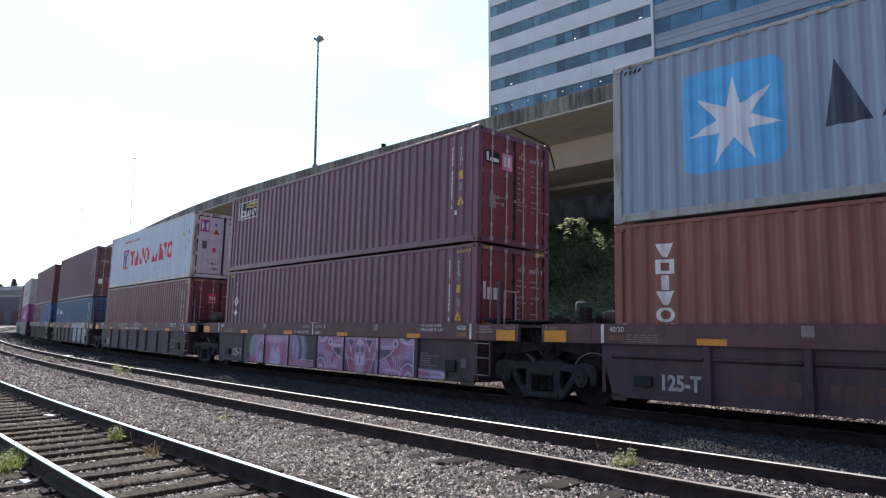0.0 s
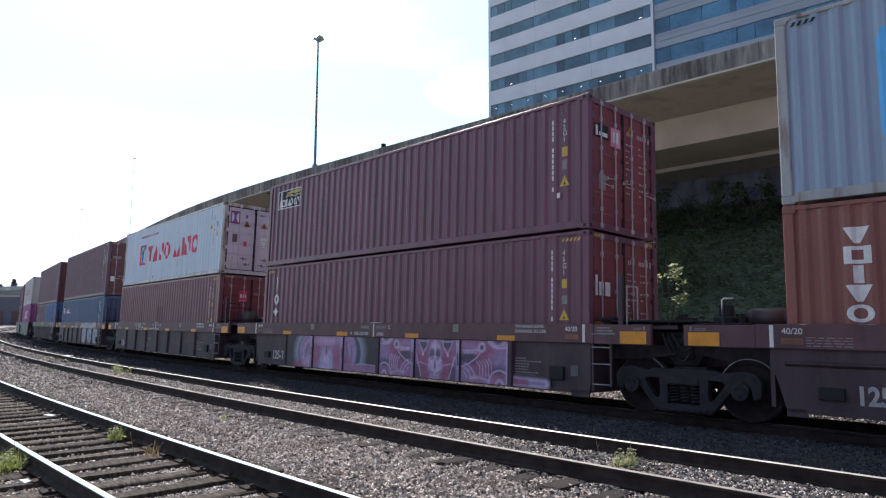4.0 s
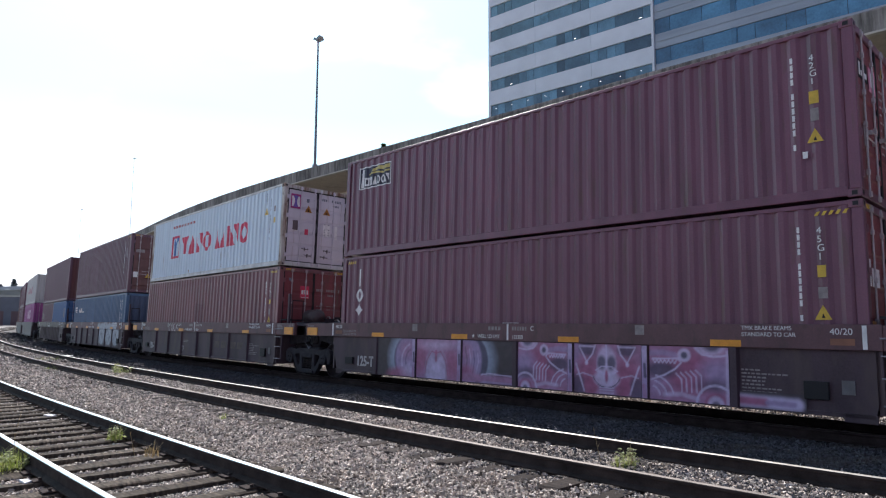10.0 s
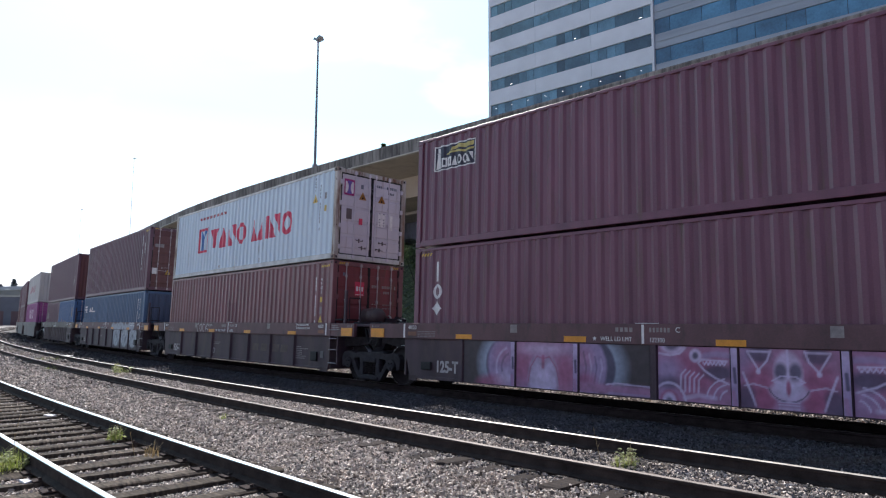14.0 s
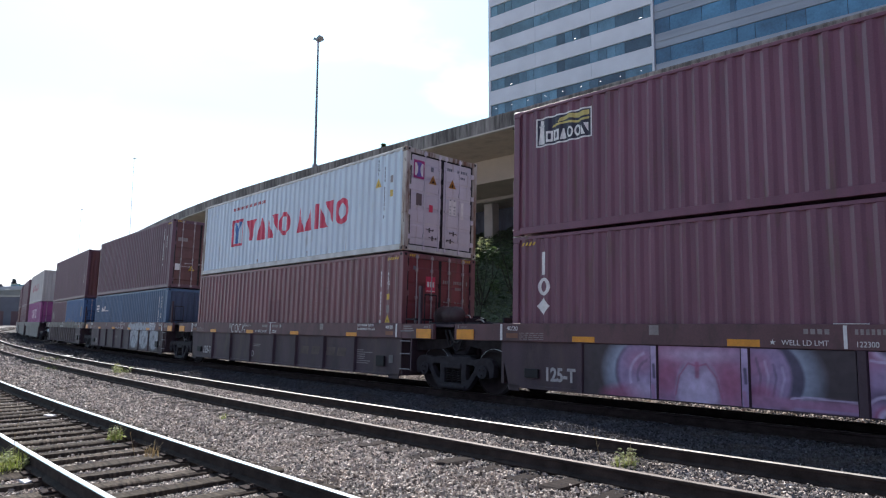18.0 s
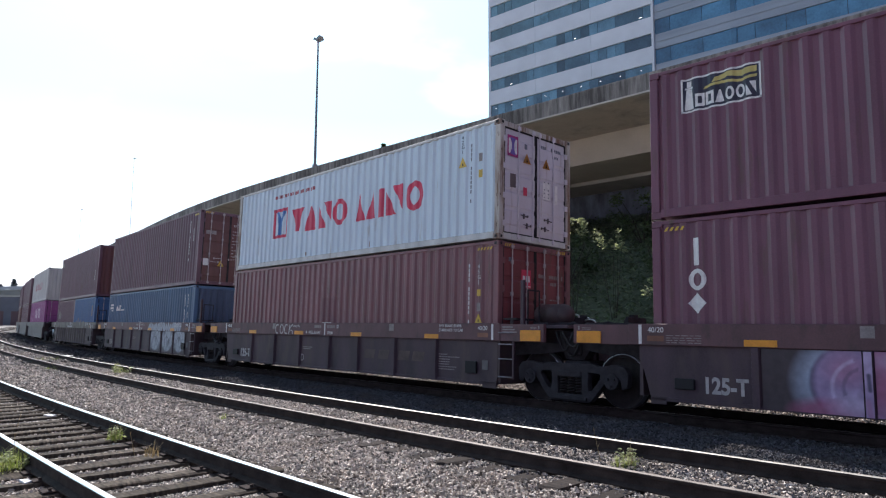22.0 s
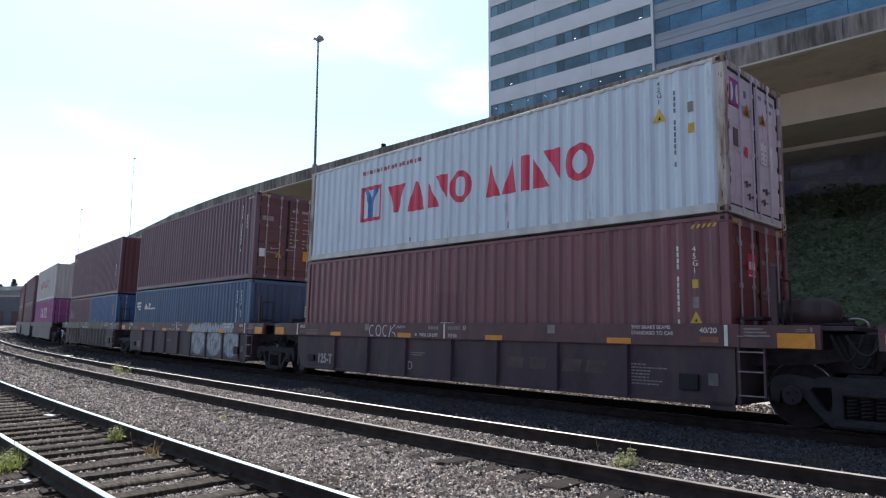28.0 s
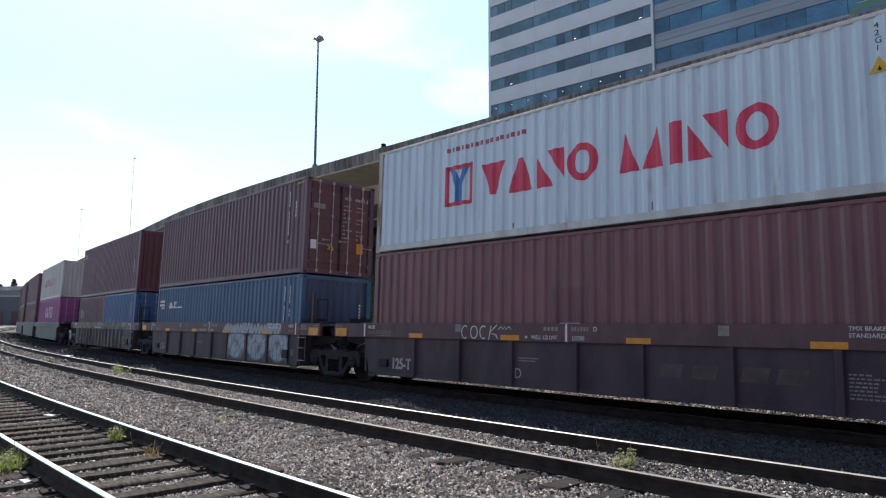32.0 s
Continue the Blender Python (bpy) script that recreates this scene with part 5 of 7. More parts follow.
class Canvas:
    """A gridded sheet on which soft sprayed shapes are laid over one another; X from its left edge, Z from its foot, in metres."""

    def __init__(self, lo, hi, z0, z1, base, step=0.018):
        self.lo, self.z0 = lo, z0
        self.nx, self.nz = int((hi - lo) / step), int((z1 - z0) / step)
        self.X, self.Z = np.meshgrid(np.linspace(0, hi - lo, self.nx + 1), np.linspace(0, z1 - z0, self.nz + 1))
        self.c = np.ones(self.X.shape + (3,)) * np.array(base)

    def lay(self, mask, colour):
        m = np.clip(mask, 0, 1)[..., None]
        self.c = self.c * (1 - m) + np.array(colour) * m

    def cloud(self, colour, k, ph, amount=0.8):
        w = np.sin(self.X * k + ph) * np.cos(self.Z * k * 1.25 - ph * 1.7) + 0.5 * np.sin(self.X * k * 2.1 - self.Z * k * 1.6 + ph * 3)
        self.lay((w - 0.05) * amount, colour)

    def ring(self, cx, cz, rx, rz, w, colour, a0=-400, a1=400, soft=0.9):
        d = np.hypot((self.X - cx) / rx, (self.Z - cz) / rz)
        r = (d - 1) * min(rx, rz)
        ang = np.degrees(np.arctan2((self.Z - cz) / rz, (self.X - cx) / rx))
        m = np.exp(-(r / (w * 0.85)) ** 4) * soft
        ok = ((ang >= a0) & (ang <= a1)) | ((ang + 360 >= a0) & (ang + 360 <= a1))
        self.lay(m * ok, colour)

    def disc(self, cx, cz, rx, rz, colour, edge=0.05, amount=0.9):
        d = (1 - np.hypot((self.X - cx) / rx, (self.Z - cz) / rz)) * min(rx, rz)
        self.lay(np.clip(d / edge + 0.5, 0, 1) * amount, colour)

    def line(self, pts, w, colour, amount=0.9):
        best = np.full(self.X.shape, 9.0)
        for (ax, az), (bx, bz) in zip(pts, pts[1:]):
            L = max((bx - ax) ** 2 + (bz - az) ** 2, 1e-9)
            t = np.clip(((self.X - ax) * (bx - ax) + (self.Z - az) * (bz - az)) / L, 0, 1)
            best = np.minimum(best, np.hypot(self.X - ax - t * (bx - ax), self.Z - az - t * (bz - az)))
        self.lay(np.exp(-(best / (w * 0.9)) ** 4) * amount, colour)

    def mesh(self, y):
        n = self.X.size
        me = bpy.data.meshes.new("graffiti")
        idx = np.arange(n).reshape(self.X.shape)
        v = np.stack([self.X + self.lo, np.full(self.X.shape, y), self.Z + self.z0], -1).reshape(-1, 3)
        f = np.stack([idx[:-1, :-1], idx[:-1, 1:], idx[1:, 1:], idx[1:, :-1]], -1).reshape(-1, 4)
        me.from_pydata(v.tolist(), [], f.tolist())
        at = me.attributes.new("spray", "FLOAT_COLOR", "POINT")
        at.data.foreach_set("color", np.concatenate([self.c.reshape(-1, 3), np.ones((n, 1))], 1).reshape(-1).astype(np.float32))
        me.materials.append(M_LAYER)
        return me


def beast(c, W, flip=False):
    """A grinning head in profile: teeth over a dark mouth, a round eye, claws below and rolling arches."""
    H = 0.863

    def q(u, v):
        return ((1 - u) * W if flip else u * W), v * H

    def curve(pts, w, colour, amount=0.9):
        c.line([q(u, v) for u, v in pts], w, colour, amount)

    def spot(u, v, ru, rv, colour, edge, amount):
        c.disc(*q(u, v), ru * W, rv * H, colour, edge, amount)

    def arch(u, v, ru, rv, w, colour, a0=-400, a1=400):
        if flip and a0 > -400:
            a0, a1 = 180 - a1, 180 - a0
        c.ring(*q(u, v), ru * W, rv * H, w, colour, a0, a1)
    c.cloud(LILAC, 3.1, 0.7, 0.5)
    spot(0.50, 0.55, 0.34, 0.40, ROSE, 0.25, 0.85)
    spot(0.86, 0.55, 0.20, 0.22, LILAC, 0.20, 0.9)
    curve([(0.0, 0.86), (0.18, 0.88), (0.34, 0.84)], 0.055, LILAC, 0.85)
    spot(0.16, 0.55, 0.22, 0.15, DUSK, 0.10, 0.85)
    for k in range(6):
        u = 0.05 + 0.052 * k
        curve([(u, 0.74), (u + 0.026, 0.68), (u + 0.052, 0.74)], 0.013, PALE)
    curve([(0.04, 0.755), (0.38, 0.775), (0.42, 0.70), (0.34, 0.58), (0.20, 0.46), (0.02, 0.36)], 0.018, PALE)
    spot(0.46, 0.84, 0.085, 0.125, PALE, 0.03, 0.9)
    spot(0.46, 0.84, 0.040, 0.062, DUSK, 0.03, 0.9)
    spot(0.78, 1.02, 0.18, 0.17, PALE, 0.06, 0.8)
    spot(0.80, 1.02, 0.10, 0.10, DUSK, 0.06, 0.8)
    curve([(0.60, 0.98), (0.68, 0.87), (0.82, 0.83), (0.98, 0.86)], 0.020, PALE)
    spot(0.84, 0.32, 0.20, 0.11, DUSK, 0.12, 0.75)
    for k in range(5):
        u = 0.40 + 0.062 * k
        curve([(u - 0.05, 0.50 + 0.02 * k), (u + 0.02, 0.40 + 0.02 * k), (u + 0.025, 0.18)], 0.014, PALE)
    arch(0.84, -0.02, 0.23, 0.34, 0.024, PALE, 0, 180)
    spot(0.84, -0.02, 0.14, 0.21, ROSE, 0.05, 0.8)
    spot(0.84, -0.02, 0.10, 0.16, PALE, 0.04, 0.85)
    spot(0.84, -0.03, 0.05, 0.08, DUSK, 0.03, 0.8)
    for k in range(3):
        arch(0.02, 0.05, 0.12 + 0.09 * k, 0.20 + 0.10 * k, 0.015, PALE, 10, 80)
    curve([(0.20, 0.10), (0.42, 0.13), (0.62, 0.06)], 0.04, PALE, 0.6)


def spray_painting(w):
    """Pink and lilac lettering sprayed over the near side of one wagon."""
    y, z0, z1 = -1.3035, 0.262, 1.125
    spans = ((-10.46, -9.175), (-9.025, -7.705), (-7.555, -6.175), (-6.025, -4.845), (-4.695, -3.345), (-3.195, -1.875))
    for k, (a, b) in enumerate(spans):
        W = b - a
        c = Canvas(a, b, z0, z1, STEEL if k in (0, 2) else PINK)
        if k == 0:
            c.disc(W - 0.22, 0.42, 0.60, 0.58, ICE, 0.26, 0.9)
            c.disc(W - 0.18, 0.42, 0.47, 0.50, DUSK, 0.05, 0.95)
            c.disc(W - 0.06, 0.42, 0.54, 0.56, LILAC, 0.10, 0.9)
            c.disc(W - 0.20, 0.60, 0.22, 0.18, PINK, 0.2, 0.8)
            c.disc(W - 0.45, 0.02, 0.42, 0.17, ROSE, 0.12, 0.85)
            c.disc(W - 0.10, 0.12, 0.26, 0.16, PALE, 0.2, 0.6)
            c.ring(W + 0.05, 0.36, 0.42, 0.40, 0.03, PALE, 110, 200, 0.55)
            c.ring(W + 0.05, 0.36, 0.28, 0.28, 0.03, DUSK, 110, 200, 0.45)
        elif k == 1:
            c.cloud(LILAC, 3.4, 0.3, 0.6)
            for u in (0.12, 0.88):
                c.disc(W * u, 0.34, 0.20, 0.30, ROSE, 0.18, 0.7)
            c.disc(W * 0.50, 0.74, 0.52, 0.10, PALE, 0.12, 0.55)
            for u in (0.38, 0.60):
                c.disc(W * u, 0.14, 0.21, 0.46, DUSK, 0.03, 0.55)
                c.disc(W * u, 0.12, 0.19, 0.44, PALE, 0.10, 0.80)
                c.disc(W * u, 0.06, 0.14, 0.34, LILAC, 0.14, 0.55)
            c.disc(W * 0.49, 0.10, 0.25, 0.24, PALE, 0.12, 0.8)
            c.line([(W * 0.49, 0.60), (W * 0.49, 0.40)], 0.040, ROSE, 0.75)
            c.line([(W * 0.22, 0.10), (W * 0.27, 0.40), (W * 0.38, 0.60), (W * 0.49, 0.56), (W * 0.60, 0.60), (W * 0.72, 0.40), (W * 0.78, 0.10)], 0.016, ROSE, 0.7)
        elif k == 2:
            c.disc(0.10, 0.44, 0.80, 0.66, ICE, 0.26, 0.85)
            c.disc(0.06, 0.44, 0.68, 0.60, DUSK, 0.04, 0.95)
            c.disc(0.0, 0.44, 0.56, 0.60, LILAC, 0.06, 0.95)
            c.disc(0.10, 0.60, 0.18, 0.20, PINK, 0.16, 0.8)
            for j in range(4):
                c.line([(0.08 + 0.12 * j, 0.72 - 0.04 * j), (0.14 + 0.11 * j, 0.45), (0.10 + 0.10 * j, 0.16)], 0.020, PALE if j % 2 else DUSK, 0.5)
            c.disc(0.12, 0.20, 0.22, 0.16, ROSE, 0.14, 0.75)
            c.line([(0.05, 0.10), (0.7, 0.085), (W, 0.085)], 0.10, PINK, 0.95)
            c.line([(0.55, 0.17), (0.75, 0.20), (W, 0.175)], 0.014, PALE, 0.85)
            c.line([(0.6, 0.03), (W, 0.02)], 0.022, LILAC, 0.8)
        elif k == 3:
            beast(c, W, True)
        elif k == 4:
            m, H = W / 2, 0.863
            c.cloud(LILAC, 3.0, 1.5, 0.5)
            for s in (-1, 1):
                c.disc(m + s * 0.30 * W, 0.42 * H, 0.22, 0.30, ROSE, 0.2, 0.8)
                c.disc(m + s * 0.29 * W, 0.90 * H, 0.17, 0.13, DUSK, 0.08, 0.8)
                c.line([(m + s * 0.17 * W, 0.97 * H), (m + s * 0.21 * W, 0.80 * H), (m + s * 0.31 * W, 0.62 * H)], 0.018, PALE)
                c.line([(m + s * 0.19 * W, 0.95 * H), (m + s * 0.42 * W, 0.95 * H), (m + s * 0.31 * W, 0.66 * H)], 0.016, PALE)
                c.disc(m + s * 0.305 * W, 0.61 * H, 0.035, 0.040, PALE, 0.02, 0.9)
                c.disc(m + s * 0.44 * W, 0.12 * H, 0.15, 0.22, DUSK, 0.08, 0.8)
                c.line([(m + s * 0.47 * W, 0.58 * H), (m + s * 0.40 * W, 0.30 * H), (m + s * 0.34 * W, 0.04 * H)], 0.020, PALE)
                c.line([(m + s * 0.20 * W, 0.34 * H), (m + s * 0.36 * W, 0.40 * H), (m + s * 0.46 * W, 0.36 * H)], 0.014, PALE, 0.7)
                c.disc(m + s * 0.24 * W, 0.14 * H, 0.14, 0.15, ROSE, 0.06, 0.85)
            c.disc(m, 0.58 * H, 0.20, 0.33, PALE, 0.05, 0.75)
            for s in (-1, 1):
                c.disc(m + s * 0.075 * W, 0.63 * H, 0.085, 0.12, DUSK, 0.05, 0.85)
                c.line([(m + s * 0.16 * W, 0.47 * H), (m + s * 0.08 * W, 0.55 * H), (m, 0.55 * H)], 0.012, PALE)
                c.line([(m + s * 0.16 * W, 0.47 * H), (m + s * 0.08 * W, 0.40 * H), (m, 0.40 * H)], 0.012, PALE)
            c.disc(m, 0.30 * H, 0.26, 0.15, PALE, 0.05, 0.7)
            c.ring(m, 0.46 * H, 0.29, 0.28, 0.011, DUSK, 200, 340)
            c.line([(m, 0.99 * H), (m, 0.34 * H)], 0.018, PALE, 0.9)
            c.disc(m, 0.36 * H, 0.032, 0.11, ROSE, 0.02, 0.95)
            for j in range(3):
                c.line([(m - 0.14, (0.03 + 0.05 * j) * H), (m + 0.14, (0.03 + 0.05 * j) * H)], 0.013, PALE, 0.8)
        else:
            beast(c, W)
            c.line([(W - 0.03, 0.0), (W - 0.02, 0.8)], 0.03, PALE, 0.7)
        part("graffiti", c.mesh(y), None, w, "pink and lilac spray-painted graffiti")
    c = Canvas(-1.725, -0.80, 0.262, 0.50, STEEL)
    c.line([(0.0, 0.10), (0.80, 0.085)], 0.105, PALE, 1.0)
    c.line([(0.0, 0.10), (0.36, 0.095)], 0.070, ROSE, 0.95)
    c.line([(0.40, 0.09), (0.76, 0.085)], 0.045, LILAC, 0.95)
    part("graffiti", c.mesh(y), None, w, "pink sprayed tail of the lettering")


def scrawl(w):
    """A short word scrawled in white on the sill, and a small flourish."""
    y = NEAR - 0.001
    bm = bmesh.new()
    h, z = 0.26, 1.17
    xs = (-8.98, -8.72, -8.45, -8.20)
    for x in (xs[0], xs[2]):
        stroke(bm, arc(x + 0.10, z + h / 2, h / 2, 55, 300, 12, 0.75), 0.022, y)
    stroke(bm, arc(xs[1] + 0.10, z + h / 2, h / 2, 0, 360, 14, 0.75), 0.022, y)
    stroke(bm, [(xs[3], z - 0.02), (xs[3] + 0.06, z + h)], 0.022, y)
    stroke(bm, [(xs[3] + 0.22, z + h + 0.02), (xs[3] + 0.02, z + h * 0.45), (xs[3] + 0.20, z + 0.08), (xs[3] + 0.24, z)], 0.022, y)
    stroke(bm, [(-7.95, 1.36), (-7.86, 1.42), (-7.84, 1.36), (-7.76, 1.42), (-7.76, 1.36), (-7.66, 1.42), (-7.6, 1.37)], 0.015, y)
    part("scrawl", bm, M_WHITEPAINT, w, "white hand-scrawled graffiti word")


def lower_white_scrawl(w):
    """Swollen chalky white shapes with dark outlines over three panels, and jagged ones on the sill above them."""
    rng = random.Random(9)
    chalk, dim = (0.35, 0.385, 0.44), (0.14, 0.15, 0.18)
    for k, (a, b) in enumerate(((-4.695, -3.345), (-3.195, -1.875), (-1.725, -0.50))):
        W = b - a
        c = Canvas(a, b, 0.295, 1.125, STEEL, 0.025)
        c.disc(W * 0.50, 0.44, W * 0.47, 0.40, chalk, 0.06, 0.92)
        c.disc(W * 0.30, 0.66, W * 0.28, 0.17, chalk, 0.05, 0.9)
        c.disc(W * 0.72, 0.68, W * 0.24, 0.16, chalk, 0.05, 0.9)
        c.cloud(dim, 6.0 + k, 0.8 + 1.3 * k, 0.8)
        for q in range(3):
            x = W * (0.25 + 0.25 * q) + rng.uniform(-.05, .05)
            c.line([(x, 0.78), (x + rng.uniform(-.12, .12), 0.55), (x + rng.uniform(-.10, .10), 0.30), (x + rng.uniform(-.06, .06), 0.08)], 0.016, STEEL, 0.85)
        c.ring(W * 0.46, 0.40, W * 0.20, 0.20, 0.014, STEEL, -60, 200)
        part("graffiti", c.mesh(-1.3035), None, w, "pale chalky graffiti with dark outlines")
    c = Canvas(-5.2, -0.9, 1.14, 1.48, (0.105, 0.056, 0.058), 0.025)
    x = 0.15
    while x < 4.1:
        wd, top = rng.uniform(0.10, 0.20), rng.uniform(0.20, 0.34)
        c.line([(x, 0.0), (x + wd, top)], rng.uniform(0.06, 0.10), chalk, 0.9)
        c.line([(x + wd, top), (x + wd * 1.6, 0.04)], rng.uniform(0.05, 0.09), chalk, 0.8)
        x += wd * 1.5
    part("graffiti", c.mesh(NEAR - 0.003), None, w, "pale chalky graffiti on the sill")


def painted_ribs(w):
    """Spray paint carried over the ribs between the painted panels."""
    for x in (-9.10, -7.63, -4.77, -3.27):
        c = Canvas(x - 0.048, x + 0.048, 0.262, 1.12, LILAC, 0.012)
        c.lay(c.Z * 0.9 - 0.2, PALE)
        c.line([(0.05, 0.55), (0.06, 0.35)], 0.03, DUSK, 0.9)
        c.line([(0.03, 0.20), (0.06, 0.0)], 0.04, PINK, 0.7)
        part("graffiti", c.mesh(-1.3385), None, w, "spray paint over a rib")


def well_wagon(s, letter, ladder_end=True, tank_left=False, tank_right=False, plain=False, style=""):
    """One unit of an articulated container wagon: a deep well between two end platforms over shared bogies."""
    sheet, sill_m = (M_WELLGREY, M_WELLGREY) if plain else (M_WELL, M_SILL)
    if style == "grey":
        sill_m = M_WELLTAN
    w = thing("well_wagon", "pale grey deep-well container wagon unit" if plain or style == "grey" else "oxide-brown well wagon unit with dark ribbed sides and yellow reflectors",
              "railway wagon", "well wagon units of the train")
    for y0, y1, yo in ((NEAR, NEAR + 0.10, -1), (-NEAR - 0.10, -NEAR, 1)):
        bm = boxm(-12.60, 0.16, y0, y1, 1.135, 1.485, 0.008)
        part("top_sill", bm, sill_m, w, "oxide-brown top sill")
        for xa, xb in ((-13.70, -12.60), (0.16, 1.27)):
            part("end_sill", boxm(xa, xb, y0 + 0.012, y1, 1.13, 1.47, 0.008), sill_m, w)
        ys = -1.27 if yo < 0 else 1.24
        bm = bmesh.new()
        prism(bm, [(-12.42, 1.14), (-12.42, 0.95), (-12.30, 0.55), (-12.22, 0.255), (0.02, 0.255), (0.06, 0.42), (0.06, 1.14)], "y", ys, ys + 0.03)
        part("side_sheet", bm, sheet, w, "grimy steel side sheet")
        yb0, yb1 = (-1.30, -1.20) if yo < 0 else (1.20, 1.30)
        part("bottom_sill", boxm(-12.2, 0.02, yb0 if yo < 0 else yb0, yb1, 0.240, 0.30, 0.006), sheet, w)
        part("corner_plate", boxm(-0.34, 0.05, yb0, yb0 + 0.03, 0.18, 0.30, 0.006), sheet, w)
        part("corner_plate", boxm(-12.22, -11.95, yb0, yb0 + 0.03, 0.185, 0.30, 0.006), sheet, w)
        if not plain:
            for x in (RIBS + (-11.3, -9.8, -8.35, -6.85, -5.45, -4.0, -2.5) if style == "grey" else RIBS):
                yr = (-1.335, -1.27) if yo < 0 else (1.27, 1.335)
                bm = bmesh.new()
                prism(bm, [(x - 0.075, yr[1] if yo < 0 else yr[0]), (x - 0.05, yr[0] if yo < 0 else yr[1]), (x + 0.05, yr[0] if yo < 0 else yr[1]), (x + 0.075, yr[1] if yo < 0 else yr[0])], "z", 0.25, 1.135)
                part("rib", bm, sill_m if style == "grey" else sheet, w)
    part("floor", boxm(-12.2, 0.0, -1.2, 1.2, 0.26, 0.319), M_WELL, w)
    for x in (-12.44, 0.06):
        part("bulkhead", boxm(x, x + 0.06, -1.24, 1.24, 0.3, 1.46), M_WELL, w)
    for sgn, x0, x1 in ((-1, -13.75, -12.44), (1, 0.12, 1.6)):
        part("end_platform", boxm(x0, x1, -1.02, 1.02, 1.40, 1.47, 0.01), M_WELL, w, "dark end platform")
        part("centre_sill", boxm(x0, x1 + (0.2 if sgn > 0 else 0), -0.42, 0.42, 0.78, 1.40, 0.03), M_WELL, w)
        bm = bmesh.new()
        xe = x0 if sgn < 0 else x1
        xi = x1 if sgn < 0 else x0
        prism(bm, [(xi, 1.13), (xe, 1.13), (xe + 0.1 * sgn, 1.02), ((xe + xi) / 2, 0.9), (xi, 0.86)], "y", -0.82, -0.74)
        part("end_web", bm, M_CAST, w)
        bm = bmesh.new()
        prism(bm, [(xi, 1.13), (xe, 1.13), (xe + 0.1 * sgn, 1.02), ((xe + xi) / 2, 0.9), (xi, 0.86)], "y", 1.12, 1.20)
        part("end_web", bm, M_CAST, w)
    if not plain:
        # reflectors
        for x0, x1, z0, z1 in ((-13.62, -13.13, 1.145, 1.355), (0.70, 1.20, 1.145, 1.355), (-2.14, -1.67, 1.145, 1.245), (-5.04, -4.58, 1.145, 1.245),
                               (-7.88, -7.40, 1.15, 1.255), (-10.69, -10.22, 1.15, 1.25)):
            part("reflector", boxm(x0, x1, NEAR - 0.006, NEAR + 0.012, z0, z1, 0.002), M_YELLOW if style != "grey" else M_WORN, w, "yellow reflective plate" if style != "grey" else "grime-covered reflective plate")
        bm = bmesh.new()
        bars(bm, [(-0.07, -0.015, 1.15, 1.47), (-12.405, -12.35, 1.15, 1.47), (-6.30, -6.255, 1.15, 1.47), (-6.42, -5.98, 1.487, 1.497)], NEAR, 0.004)
        tagged(part("painted_bar", bm, M_WHITEPAINT, w, "white painted bar"), kind="stuff")
        bm = bmesh.new()
        side_text(bm, "40/20", 0.085, -0.46, NEAR - 0.003, 1.345, 1.0)
        side_text(bm, "40/20", 0.085, -12.24, NEAR - 0.003, 1.345, 1.0)
        side_text(bm, "TMX BRAKE BEAMS", 0.06, -1.66, NEAR - 0.003, 1.40, 0.95)
        side_text(bm, "STANDARD TO CAR", 0.06, -1.66, NEAR - 0.003, 1.305, 0.95)
        side_text(bm, "WELL LD LMT", 0.075, -7.10, NEAR - 0.003, 1.185, 0.92)
        side_text(bm, "122300", 0.075, -6.16, NEAR - 0.003, 1.18, 0.85)
        side_text(bm, letter, 0.085, -5.70, NEAR - 0.003, 1.345)
        prism(bm, [(-7.22 + r * cos(a), 1.222 + r * sin(a)) for r, a in ((0.045 if k % 2 == 0 else 0.018, pi / 2 + k * pi / 5) for k in range(10))], "y", NEAR - 0.005, NEAR - 0.002)
        tagged(part("lettering", bm, M_WHITEPAINT, w, "white stencilled lettering"), kind="stuff")
        bm = bmesh.new()
        bars(bm, [(-6.80 + 0.09 * q, -6.74 + 0.09 * q, 1.345, 1.42) for q in range(4)] + [(-6.16 + 0.065 * q, -6.12 + 0.065 * q, 1.345, 1.42) for q in range(6)] + [(-3.44, -3.27, 1.30, 1.46), (-9.17, -9.00, 1.30, 1.46)], NEAR, 0.003)
        tagged(part("lettering", bm, M_FADEPAINT, w, "faded stencilled bars"), kind="stuff")
        bm = bmesh.new()
        for k in range(4):
            x = -11.92
            for q in range(5):
                ln = 0.06 + 0.016 * ((q * 7 + k * 3) % 5)
                box(bm, x, x + ln, NEAR - 0.003, NEAR, 1.175 + 0.038 * k, 1.188 + 0.038 * k)
                x += ln + 0.03
        for k in range(3):
            box(bm, 0.22, 0.60 - 0.05 * k, NEAR + 0.008, NEAR + 0.0115, 1.30 + 0.05 * k, 1.325 + 0.05 * k)
        bars(bm, [(0.95, 1.10, 1.38, 1.39), (0.95, 1.10, 1.405, 1.415), (1.14, 1.17, 1.375, 1.44), (-13.60, -13.57, 1.375, 1.44), (-13.52, -13.34, 1.38, 1.39), (-13.52, -13.34, 1.405, 1.415)], NEAR + 0.012, 0.003)
        tagged(part("lettering", bm, M_FADEPAINT, w, "small illegible stencil lines"), kind="stuff")
        part("placard", boxm(-12.25, -11.96, NEAR - 0.004, NEAR, 1.20, 1.29), mat("faded_orange_placard", (0.20, 0.085, 0.05), 0.6) if "faded_orange_placard" not in MATS else MATS["faded_orange_placard"], w)
